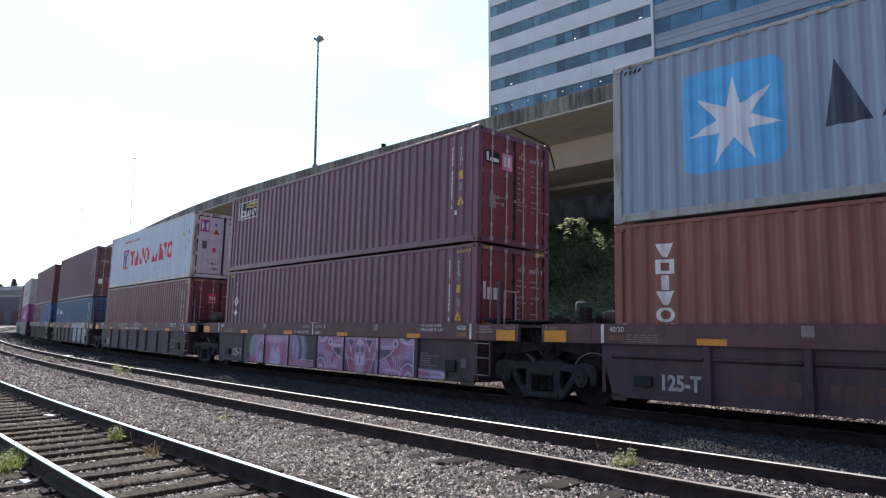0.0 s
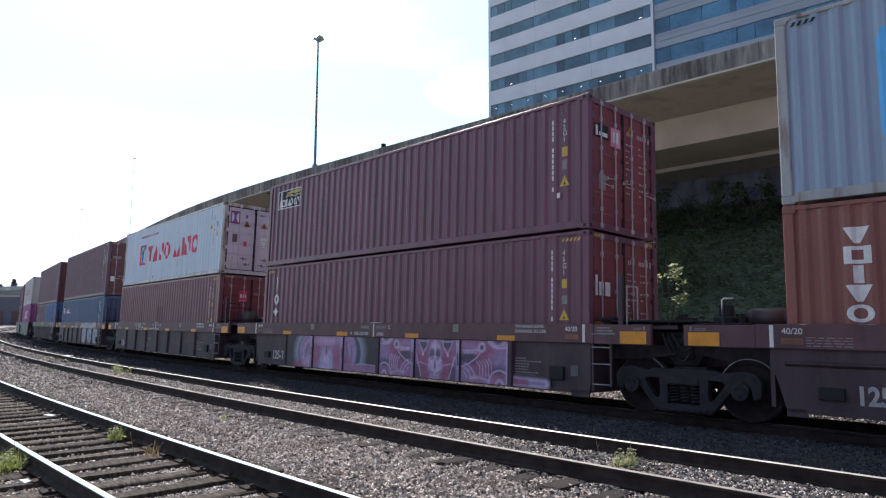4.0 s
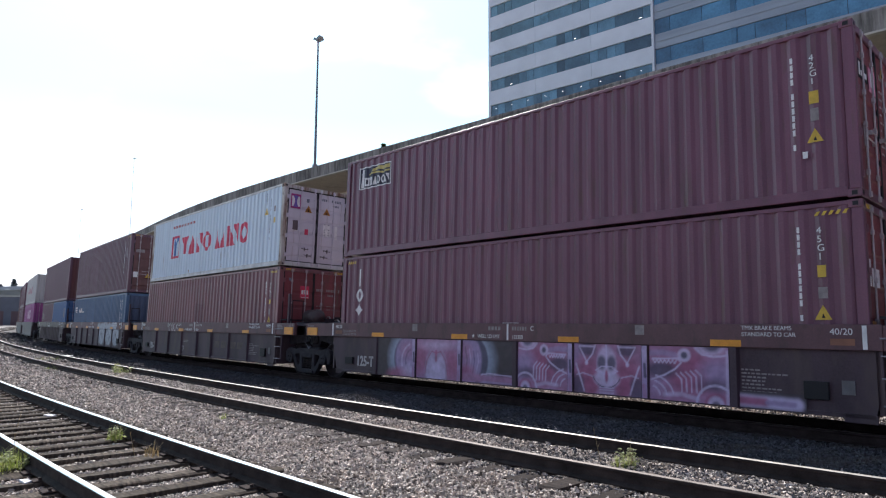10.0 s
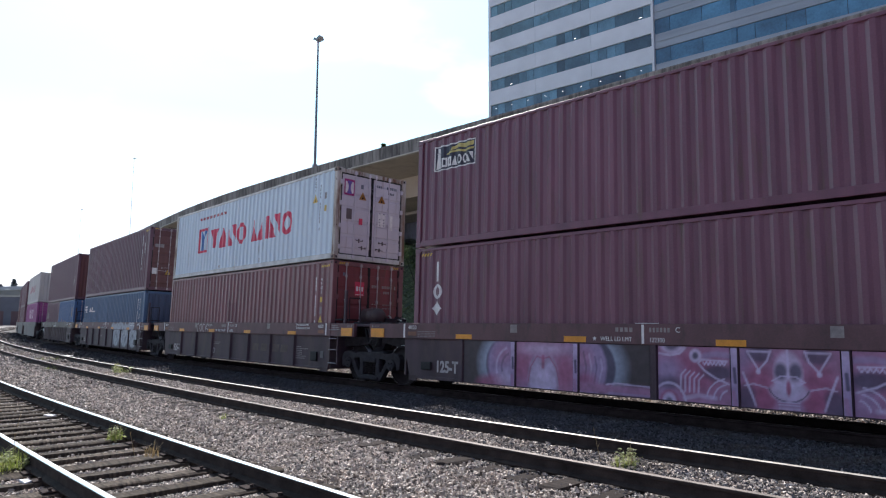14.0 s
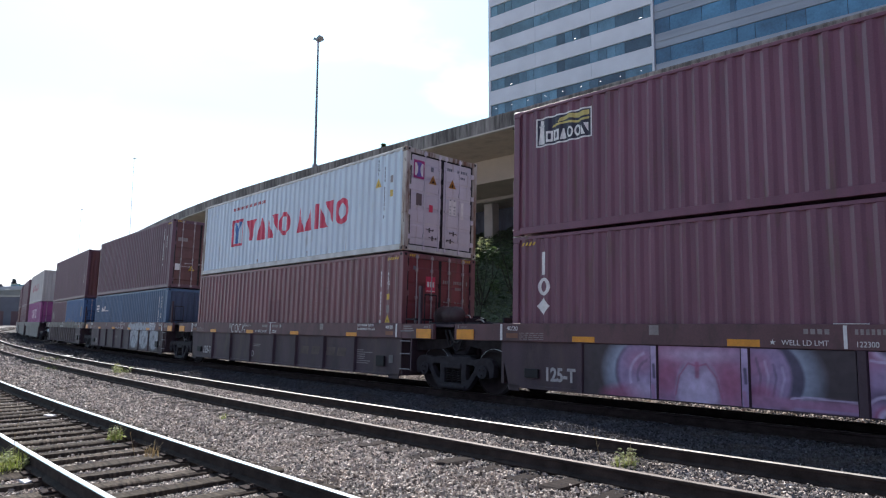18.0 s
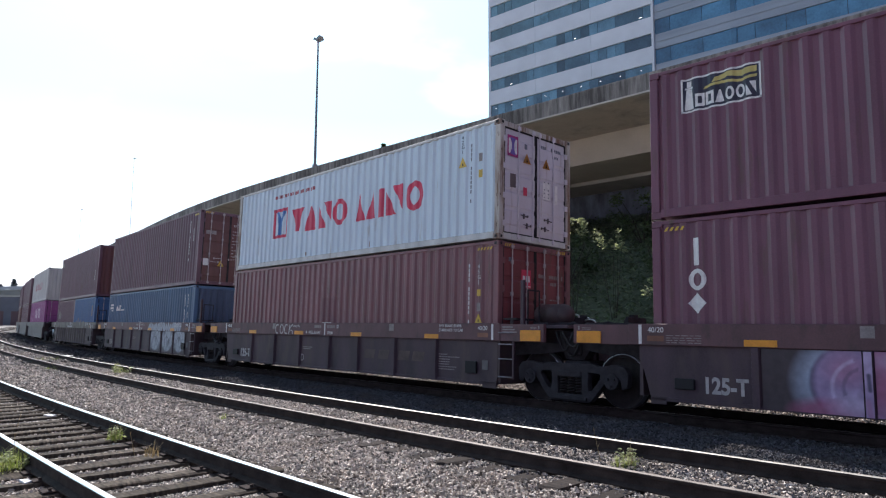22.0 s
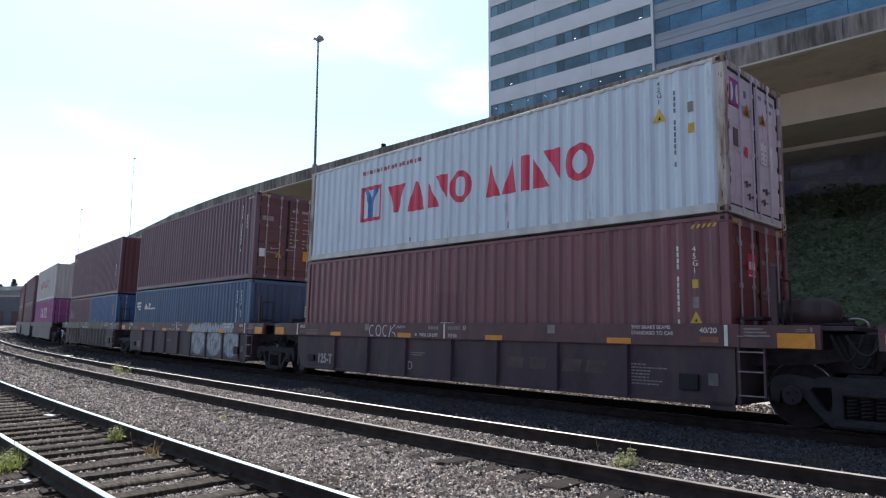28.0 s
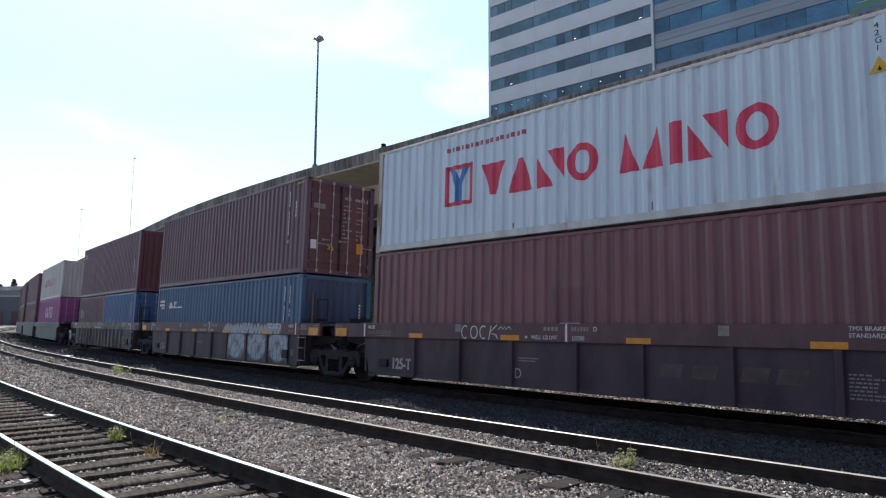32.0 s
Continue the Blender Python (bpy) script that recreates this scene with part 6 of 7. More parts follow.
        part("placard", boxm(-0.46, -0.16, NEAR - 0.004, NEAR, 1.20, 1.29), MATS["faded_orange_placard"], w)
        y = -1.272
        bm = bmesh.new()
        side_text(bm, "125-T", 0.235, -11.36, y, 0.42, 0.84, 0.012)
        tagged(part("lettering", bm, M_STENCIL2 if not style else M_FADEPAINT, w, "white stencilled lettering"), kind="stuff")
        part("placard_box", boxm(-11.80, -11.48, y - 0.05, y, 0.45, 0.62, 0.01), M_BLACKPAINT, w)
        part("placard_box", boxm(-0.83, -0.51, y - 0.05, y, 0.45, 0.70, 0.01), M_BLACKPAINT, w)
        part("label_plate", boxm(-0.36, -0.20, y - 0.01, y, 0.54, 0.73), M_DIM, w)
        bm = bmesh.new()
        for k, ln in enumerate((0.28, 0.72, 0.36, 0.34, 0.38, 0.60, 0.56)):
            x = -1.70
            for q in range(9):
                wd = 0.035 + 0.013 * ((q * 5 + k * 3) % 4)
                if x + wd < -1.70 + ln:
                    box(bm, x, x + wd, y - 0.003, y, 0.80 - k * 0.053, 0.823 - k * 0.053)
                x += wd + 0.018
        for k, ln in enumerate((0.5, 0.42)):
            box(bm, -7.46, -7.46 + ln, y - 0.003, y, 0.80 - k * 0.05, 0.82 - k * 0.05)
        tagged(part("lettering", bm, M_FADEPAINT, w, "small illegible stencil lines"), kind="stuff")
        bm = bmesh.new()
        if letter == "D":
            part("lettering", side_text(bmesh.new(), "D", 0.19, -7.56, y, 0.42, 0.9), M_STENCIL2, w)
        for k in range(4 if letter != "C" else 0):
            a = (-4.50, -3.93, -3.16, -2.64)[k]
            prism(bm, [(a, 0.62), (a + 0.40, 0.62), (a + 0.46, 0.84), (a + 0.06, 0.84)], "y", y - 0.003, y)
            prism(bm, [(a + 0.12, 0.68), (a + 0.30, 0.68), (a + 0.335, 0.78), (a + 0.155, 0.78)], "y", y - 0.004, y - 0.003)
        if letter != "C":
            tagged(part("lettering", bm, M_WORN, w, "faint worn stencil shapes"), kind="stuff")
        if letter == "B":
            for k in range(4):
                x = -10.02 + 0.215 * k
                part("letter_block", boxm(x, x + 0.16, y - 0.003, y, 0.44, 0.66), M_RUSTPAINT, w, "worn rust-coloured letter block")
            for k in range(6):
                x = -8.85 + 0.19 * k
                part("letter_block", boxm(x, x + 0.13, y - 0.003, y, 0.44, 0.66), M_RUSTPAINT, w, "worn rust-coloured letter block")
    if ladder_end:
        y = NEAR + 0.02
        bm = bmesh.new()
        for x in (0.13, 0.50):
            box(bm, x - 0.018, x + 0.018, y, y + 0.05, 0.40, 1.14)
        part("ladder_stile", bm, M_WELL, w)
        for z in (0.43, 0.78, 1.07, 1.30):
            bm = bmesh.new()
            rod(bm, (0.13, y - 0.02, z), (0.50, y - 0.02, z), 0.013, 6)
            part("rung", bm, M_RUNG, w, "worn bright steel rung")
        part("grab_post", boxm(0.58, 0.67, -1.20, -1.13, 1.45, 2.35, 0.01), M_WELL, w, "upright steel post with hand hold")
        bm = bmesh.new()
        for a, b in (((0.70, -1.1, 1.47), (0.70, -1.1, 2.15)), ((0.70, -1.1, 2.15), (0.70, -0.75, 2.15)), ((0.70, -0.75, 2.15), (0.70, -0.75, 1.47))):
            rod(bm, a, b, 0.016, 6)
        part("hand_rail", bm, M_ROD if letter == "C" else M_CAST, w)
        part("step", boxm(0.10, 0.45, -1.15, -0.6, 1.56, 1.60), M_CAST, w)
    for on, x, yt, rt in ((tank_left, -12.80, 0.05, 0.165), (tank_right, 0.85, -0.45, 0.22)):
        if on:
            bm = bmesh.new()
            rod(bm, (x - 0.26, yt, 1.46 + rt), (x + 0.24, yt, 1.46 + rt), rt, 16)
            bmesh.ops.create_uvsphere(bm, u_segments=14, v_segments=8, radius=rt, matrix=Matrix.Translation((x - 0.26, yt, 1.46 + rt)))
            bmesh.ops.create_uvsphere(bm, u_segments=14, v_segments=8, radius=rt, matrix=Matrix.Translation((x + 0.24, yt, 1.46 + rt)))
            for f in bm.faces:
                f.smooth = True
            part("air_tank", bm, M_TANK, w, "dusty red air reservoir")
            part("tank_cradle", boxm(x - 0.25, x + 0.24, yt - 0.2, yt + 0.2, 1.45, 1.52), M_WELL, w)
    # brake gear and pipes on the platforms
    for x0, side in ((-13.5, -1), (0.9, 1)):
        bm = boxm(x0, x0 + 0.26, 0.12, 0.42, 1.46, 1.62, 0.03)
        rod(bm, (x0 + 0.13, 0.14, 1.55), (x0 + 0.13, 0.02, 1.55), 0.065, 12)
        part("brake_valve", bm, M_CAST, w, "dark cast brake valve")
        part("valve_bracket", boxm(x0 + 0.28, x0 + 0.34, -0.30, 0.40, 1.46, 1.64, 0.008), M_CAST, w)
        part("valve_flange", rod(bmesh.new(), (x0 + 0.13, 0.27, 1.61), (x0 + 0.13, 0.27, 1.70), 0.09, 14), M_CAST, w, "grey steel valve flange")
        for k, (px, py, r, top) in enumerate(((-0.16, -0.30, 0.18, 1.60), (0.20, -0.10, 0.10, 1.70), (0.44, 0.05, 0.17, 1.60), (0.52, -0.60, 0.12, 1.52), (0.02, 0.52, 0.14, 1.66)) if letter == "D" and side > 0 else ((0.05, -0.52, 0.12, 1.53),)):
            bend = [(x0 + px - r, py, 1.46)] + [(x0 + px - r * cos(pi * i / 8), py, top - r * 0.5 + r * 0.55 * sin(pi * i / 8)) for i in range(9)] + [(x0 + px + r, py, 1.46)]
            part("pipe", tube(bmesh.new(), bend, 0.017), M_SHINYPIPE if k in (1, 2, 4) else M_CAST, w, "bent steel brake pipe")
        part("cross_pipe", rod(bmesh.new(), (x0 - 0.15, -0.70, 1.50), (x0 + 0.60, -0.66, 1.50), 0.022, 8), M_CAST, w)
        bm = boxm(x0 - 0.18, x0 + 0.22, -0.98, -0.58, 1.471, 1.505, 0.006)
        for q in range(4):
            box(bm, x0 - 0.15 + q * 0.10, x0 - 0.12 + q * 0.10, -0.96, -0.60, 1.505, 1.518)
        part("tread_plate", bm, M_CAST, w, "ridged steel tread plate")
    if letter == "C":
        part("walkway", boxm(0.16, 1.92, -1.10, -0.25, 1.52, 1.555, 0.008), M_CAST, w, "long dark steel walkway plate over the joint")
        part("walkway_bracket", boxm(0.30, 0.36, -1.0, -0.3, 1.46, 1.52), M_CAST, w)
        part("walkway_bracket", boxm(1.40, 1.46, -1.0, -0.3, 1.46, 1.52), M_CAST, w)
    if letter == "B":
        # stiffening angles along the side sheet, between the ribs
        for xa, xb in zip((-12.30,) + RIBS, RIBS + (0.0,)):
            bm = prism(bmesh.new(), [(-1.270, 0.885), (-1.318, 0.925), (-1.318, 0.945), (-1.270, 0.965)], "x", xa + 0.078, xb - 0.078)
            part("stiffener", bm, M_WELL, w, "steel stiffening angle along the side sheet")
        part("valve_stand", box(boxm(-13.62, -13.30, -0.35, -0.02, 1.46, 1.64, 0.02), -13.54, -13.36, -0.30, -0.06, 1.64, 1.84, 0.02), M_CAST, w, "dark cast brake valve stand")
        part("hand_hold", tube(bmesh.new(), [(-13.30, -0.75, 1.46), (-13.30, -0.75, 1.88), (-13.27, -0.75, 1.91), (-13.12, -0.75, 1.91)], 0.016), M_SHINYPIPE, w, "pale bent hand hold")
    if not plain:
        # articulated connector over the shared bogie, with hanging hoses
        bm = prism(bmesh.new(), [(1.20, 1.36), (2.02, 1.36), (1.95, 1.02), (1.80, 0.82), (1.42, 0.82), (1.28, 1.04)], "y", -0.78, -0.55)
        box(bm, 1.46, 1.78, -0.86, -0.78, 0.90, 1.26, 0.03)
        part("connector", bm, M_CAST, w, "dark cast articulated connector")
        for k, (xa, xb, yh, low) in enumerate(((1.30, 1.70, -0.98, 0.98), (1.50, 1.98, -1.04, 1.06), (1.36, 1.88, -0.92, 0.88))):
            hang = [(xa + (xb - xa) * i / 8, yh, 1.34 - (1.34 - low) * sin(pi * i / 8)) for i in range(9)]
            part("hose", tube(bmesh.new(), hang, 0.020), M_RUBBER, w, "black hanging brake hose")
    MOVING.append((w, s, 0.0, 0.0))
    return w


# ---------------------------------------------------------------- bogies
WHEEL_R = 0.4826
_bogie = {}


def bogie_meshes():
    if _bogie:
        return _bogie
    bm = bmesh.new()
    ring = [(0.045, 0.10), (0.045, 0.13), (0.03, 0.16), (0.012, 0.22), (0.010, 0.36), (0.03, 0.42), (0.06, 0.435), (0.068, 0.47), (0.062, 0.4826), (-0.05, 0.487),
            (-0.06, 0.515), (-0.085, 0.51), (-0.085, 0.43), (-0.03, 0.41), (-0.015, 0.22), (-0.05, 0.14), (-0.05, 0.10)]
    seg = 32
    rings = [[bm.verts.new((r * sin(2 * pi * k / seg), -o, r * cos(2 * pi * k / seg))) for o, r in ring] for k in range(seg)]
    for k in range(seg):
        a, b = rings[k], rings[(k + 1) % seg]
        for i in range(len(ring)):
            f = bm.faces.new((a[i], a[(i + 1) % len(ring)], b[(i + 1) % len(ring)], b[i]))
            f.smooth = True
            f.material_index = 1 if i in (7, 8) else 0
    bmesh.ops.recalc_face_normals(bm, faces=bm.faces[:])
    _bogie["wheel"] = mesh_of("wheel", bm, [M_WHEEL, M_TREAD])
    bm = bmesh.new()
    rod(bm, (0, -1.12, 0), (0, 1.12, 0), 0.085, 14)
    for y in (-0.75, 0.75):
        rod(bm, (0, y - 0.09, 0), (0, y + 0.09, 0), 0.13, 14)
    _bogie["axle"] = mesh_of("wheelset", bm, M_WHEEL)
    bm = bmesh.new()
    rod(bm, (0, -1.16, 0), (0, -0.93, 0), 0.14, 14)
    for k in range(3):
        a = 2 * pi * k / 3 + 0.5
        rod(bm, (0.075 * cos(a), -1.19, 0.075 * sin(a)), (0.075 * cos(a), -1.15, 0.075 * sin(a)), 0.022, 6)
    _bogie["cap"] = mesh_of("bearing_cap", bm, M_CAST)
    # cast side frame: an outline with two openings and the spring nest
    half = [(0.0, 0.745), (0.50, 0.745), (0.60, 0.705), (0.76, 0.735), (0.95, 0.76), (1.10, 0.72), (1.17, 0.62), (1.15, 0.40), (1.07, 0.37), (1.04, 0.52), (0.95, 0.60),
            (0.82, 0.585), (0.74, 0.47), (0.48, 0.15), (0.40, 0.085), (0.0, 0.085)]
    outer = half + [(-x, z) for x, z in half[-2:0:-1]]
    holes = [[(0.385, 0.625), (0.62, 0.615), (0.67, 0.555), (0.60, 0.44), (0.47, 0.28), (0.40, 0.27), (0.375, 0.40)], [(-0.27, 0.19), (-0.27, 0.62), (0.27, 0.62), (0.27, 0.19)]]
    holes.append([(-x, z) for x, z in holes[0]])
    cu = bpy.data.curves.new("side_frame", "CURVE")
    cu.dimensions, cu.fill_mode, cu.extrude, cu.bevel_depth, cu.bevel_resolution = "2D", "BOTH", 0.055, 0.016, 1
    for loop in [outer] + holes:
        sp = cu.splines.new("POLY")
        sp.points.add(len(loop) - 1)
        for q, (x, z) in zip(sp.points, loop):
            q.co = (x * 1.045, z, 0, 1)
        sp.use_cyclic_u = True
    ob = bpy.data.objects.new("side_frame", cu)
    me = bpy.data.meshes.new_from_object(ob)
    bpy.data.objects.remove(ob)
    me.transform(pose(0, -1.05, 0, 90))
    bm = bmesh.new()
    bm.from_mesh(me)
    bpy.data.meshes.remove(me)
    for f in bm.faces:
        f.smooth = False
    _bogie["frame"] = mesh_of("side_frame", bm, M_CAST)
    bm = boxm(-0.40, 0.40, -1.17, -1.125, 0.10, 0.17, 0.012)
    _bogie["spring_seat"] = mesh_of("spring_seat", bm, M_CAST)
    bm = bmesh.new()
    coil = [(0.07 * cos(2 * pi * i / 10), 0.07 * sin(2 * pi * i / 10), 0.22 + 0.30 * i / 60) for i in range(61)]
    rings = []
    for i, (x, y, z) in enumerate(coil):
        a = 2 * pi * i / 10
        rings.append([bm.verts.new((x + cos(a) * 0.016 * cos(q), y + sin(a) * 0.016 * cos(q), z + 0.016 * sin(q))) for q in (0, pi / 2, pi, 1.5 * pi)])
    for a, b in zip(rings, rings[1:]):
        for i in range(4):
            bm.faces.new((a[i], a[(i + 1) % 4], b[(i + 1) % 4], b[i]))
    bmesh.ops.recalc_face_normals(bm, faces=bm.faces[:])
    _bogie["spring"] = mesh_of("spring", bm, M_WHEEL)
    bm = boxm(-0.27, 0.27, -1.14, 1.14, 0.51, 0.63, 0.02)
    box(bm, -0.30, 0.30, -0.9, 0.9, 0.45, 0.80, 0.04)
    for y0, y1 in ((-0.99, -0.95), (0.95, 0.99)):
        box(bm, -0.34, 0.34, y0, y1, 0.12, 0.50)
    _bogie["bolster"] = mesh_of("bolster", bm, M_CAST)
    return _bogie


WHEELSETS = []


def bogie(s_unit, dx):
    """A two-axle bogie dx metres from the door end of the unit at s_unit."""
    g = bogie_meshes()
    b = thing("bogie", "dusty cast-steel two-axle bogie under the wagon joint", "railway bogie", "bogies of the train")
    part("bolster", g["bolster"], None, b)
    for r in (0, 180):
        part("side_frame", g["frame"], None, b, "cast steel side frame", m=pose(0, 0, 0, 0, 0, r))
        part("spring_seat", g["spring_seat"], None, b, m=pose(0, 0, 0, 0, 0, r))
        for x in (-0.18, 0.0, 0.18):
            part("spring", g["spring"], None, b, m=pose(x, -1.04 if r == 0 else 1.04, 0))
        for x in (-0.915, 0.915):
            part("bearing_cap", g["cap"], None, b, m=pose(x if r == 0 else -x, 0, WHEEL_R, 0, 0, r))
    for x in (-0.915, 0.915):
        ws = part("wheelset", g["axle"], None, b)
        for r, y in ((0, -0.72), (180, 0.72)):
            part("wheel", g["wheel"], None, ws, "dark wheel with a bright worn rim", m=pose(0, y, 0, 0, 0, r))
        WHEELSETS.append((ws, x))
    MOVING.append((b, s_unit, dx, 0.0))
    return b


UNITS = {"star": 17.785, "maroon": 2.243, "white": -13.405, "blue": -29.104, "short": -44.597, "magenta": -64.497, "brown": -80.1, "far": -95.7, "farther": -111.3}
load_star_pair(UNITS["star"])
load_maroon_pair(UNITS["maroon"])
load_white_pair(UNITS["white"])
load_blue_pair(UNITS["blue"])
load_short_pair(UNITS["short"])
load_magenta_pair(UNITS["magenta"])
load_brown_pair(UNITS["brown"], M_MAROON2, M_MAROON2)
load_brown_pair(UNITS["far"], M_BROWN3, M_MAROON2)
load_brown_pair(UNITS["farther"], M_BROWN3, M_MAROON2)
well_wagon(UNITS["star"], "B", tank_left=True)
_w = well_wagon(UNITS["maroon"], "C")
spray_painting(_w)
painted_ribs(_w)
scrawl(well_wagon(UNITS["white"], "D", tank_right=True))
lower_white_scrawl(well_wagon(UNITS["blue"], "E", style="far"))
well_wagon(UNITS["short"], "A", style="grey")
for _u in ("magenta", "brown", "far", "farther"):
    well_wagon(UNITS[_u], "", plain=True, ladder_end=False)
for _u in ("maroon", "white", "blue", "short", "brown", "far"):
    bogie(UNITS[_u], 1.72)
bogie(UNITS["short"], -13.2)
bogie(UNITS["magenta"], 1.2)
bogie(UNITS["star"], 1.72)


# ---------------------------------------------------------------- ballast
GZ_LAT = [-14, -11.5, -9.2, -7.52, -5.9, -5.2, -4.6, -3.36, -2.8, -1.9, -0.9, 0.2, 1.2, 2.4, 3.6]
GZ_Z = [-0.22, -0.22, -0.235, -0.235, -0.215, -0.22, -0.205, -0.190, -0.205, -0.205, -0.22, -0.20, -0.215, -0.235, -0.23]


def stones_mesh(name, lat, s, size, z, rng, material):
    """Angular crushed stones: a skewed six-cornered wedge each, all in one mesh."""
    n = len(lat)
    x, y, a = (np.interp(s, _gs, v) for v in (_px, _py, _ph))
    px, py = x - np.sin(a) * lat, y + np.cos(a) * lat
    tri = np.array([(cos(a), sin(a)) for a in (0.0, 2.1, 4.2)])
    v = np.concatenate([np.concatenate([tri * 0.62, [[-0.5]] * 3], 1), np.concatenate([tri[[1, 2, 0]] * 0.40, [[0.5]] * 3], 1)])[None]
    v = v * (1 + rng.uniform(-0.45, 0.45, (n, 6, 3))) + rng.uniform(-0.16, 0.16, (n, 6, 3))
    v *= (size[:, None] * rng.uniform(0.65, 1.25, (n, 3)))[:, None, :] * np.array([1.15, 1.15, 0.85])
    ang = rng.uniform(0, 2 * pi, n)
    tilt = rng.uniform(-0.6, 0.6, n)
    c, sn = np.cos(tilt)[:, None], np.sin(tilt)[:, None]
    v[..., 1], v[..., 2] = v[..., 1] * c - v[..., 2] * sn, v[..., 1] * sn + v[..., 2] * c
    c, sn = np.cos(ang)[:, None], np.sin(ang)[:, None]
    v[..., 0], v[..., 1] = v[..., 0] * c - v[..., 1] * sn, v[..., 0] * sn + v[..., 1] * c
    v += np.stack([px, py, z], 1)[:, None, :]
    tris = np.array([(0, 1, 5), (1, 3, 5), (1, 2, 3), (2, 4, 3), (2, 0, 4), (0, 5, 4), (3, 4, 5)])
    faces = (tris[None] + (np.arange(n) * 6)[:, None, None]).reshape(-1, 3)
    me = bpy.data.meshes.new(name)
    me.vertices.add(n * 6)
    me.vertices.foreach_set("co", v.reshape(-1).astype(np.float32))
    me.loops.add(len(faces) * 3)
    me.loops.foreach_set("vertex_index", faces.reshape(-1).astype(np.int32))
    me.polygons.add(len(faces))
    me.polygons.foreach_set("loop_start", np.arange(0, len(faces) * 3, 3, dtype=np.int32))
    me.update(calc_edges=True)
    me.validate()
    me.shade_flat()
    me.materials.append(material)
    return me


def build_ballast():
    rng = np.random.default_rng(11)
    lat_all, s_all, size_all, z_all = [], [], [], []
    for s0, s1, l0, l1, per, k in ((-9, 5, -10.2, 0.4, 1900, 0.70), (5, 14, -10.2, 2.5, 200, 0.9), (-18, -9, -9.4, 0.4, 1350, 0.75), (-30, -18, -9.2, 0.4, 480, 1.0), (-62, -30, -9.2, 0.4, 50, 1.8), (-30, 7, 0.4, 2.1, 120, 1.3), (-30, 7, 2.1, 4.9, 260, 1.15), (-62, -30, 0.4, 4.9, 50, 1.8), (-125, -62, -9.2, 4.9, 9, 3.0)):
        n = int((s1 - s0) * (l1 - l0) * per)
        lat, s = rng.uniform(l0, l1, n), rng.uniform(s0, s1, n)
        x = np.interp(s, _gs, _px)
        y = np.interp(s, _gs, _py) + lat
        # thick cover beside the tracks, thinner towards the walked ground
        keep = (-x > y * 0.14 - 0.5) & (y > -0.19 * x - 0.3) & (np.hypot(x, y) > 3.0)
        keep |= rng.uniform(0, 1, n) < 0.14
        for c in (TRACK_1, TRACK_2, TRACK_3):
            for r in (-0.7535, 0.7535):
                keep &= abs(lat - c - r) > 0.085
        for c, cover in ((TRACK_1, 0.14), (TRACK_2, 0.12)):
            near = np.array(SLEEPERS[c])
            d = np.abs(s[:, None] - near[None, :]).min(1)
            on = (d < 0.15) & (abs(lat - c) < 1.33)
            if c == TRACK_2:
                on &= (lat - c < -0.90)
            keep &= ~on | (rng.uniform(0, 1, n) < cover)
        lat, s = lat[keep], s[keep]
        size = rng.uniform(0.022, 0.050, len(s)) * rng.choice([0.75, 1.0, 1.0, 1.25], len(s)) * k
        z = np.interp(lat, GZ_LAT, GZ_Z) + rng.uniform(-0.005, 0.015, len(s)) + size * 0.15
        # heaps against the middle track
        z += np.where((lat > TRACK_2 - 0.7) & (lat < TRACK_2 + 0.7), 0.012, 0.0)
        inner = abs(lat - TRACK_1) < 0.68
        z = np.where(inner, z - 0.012, z)
        lat_all.append(lat), s_all.append(s), size_all.append(size), z_all.append(z)
    lat, s, size, z = (np.concatenate(v) for v in (lat_all, s_all, size_all, z_all))
    # stones within the train's shade get a darker colour, standing for soot as well
    edge = -1.90 + 0.35 * np.sin(s * 1.1) * np.sin(s * 0.37 + 1) + rng.normal(0, 0.28, len(s))
    shade_dark = (lat > edge) & (lat < 2.45)
    # a share between the middle rails darkened too, for the dimmer side light there
    shade_dark |= (lat > TRACK_2 - 1.0) & (s > -9) & (rng.uniform(0, 1, len(s)) < np.clip((s + 9) / 14, 0, 0.38))
    for pick, m, label in ((~shade_dark, M_BALLAST, "loose crushed grey ballast stones between the tracks"), (shade_dark, M_BALLAST_D, "ballast stones along the main track, darkened for soot and the train's shade")):
        me = stones_mesh("ballast", lat[pick], s[pick], size[pick], z[pick], rng, m)
        tagged(new("ballast", me), label, "ballast", kind="stuff")


build_ballast()


# ---------------------------------------------------------------- plants
def blades(bm, x, y, z, n, h, spread, rng, w=0.012):
    for _ in range(n):
        a, r = rng.uniform(0, 2 * pi), spread * math.sqrt(rng.random())
        bx, by = x + r * cos(a), y + r * sin(a)
        lean, d = rng.uniform(0.05, 0.95), rng.uniform(0, 2 * pi)
        hh = h * rng.uniform(0.45, 1.1)
        px, py = -sin(d) * w / 2, cos(d) * w / 2
        prev = None
        for k in range(4):
            f = k / 3
            cx, cy, cz = bx + cos(d) * lean * hh * f * f, by + sin(d) * lean * hh * f * f, z + hh * f * (1 - 0.15 * f)
            t = 1 - 0.85 * f
            cur = (bm.verts.new((cx + px * t, cy + py * t, cz)), bm.verts.new((cx - px * t, cy - py * t, cz)))
            if prev:
                bm.faces.new((prev[0], prev[1], cur[1], cur[0]))
            prev = cur
    return bm


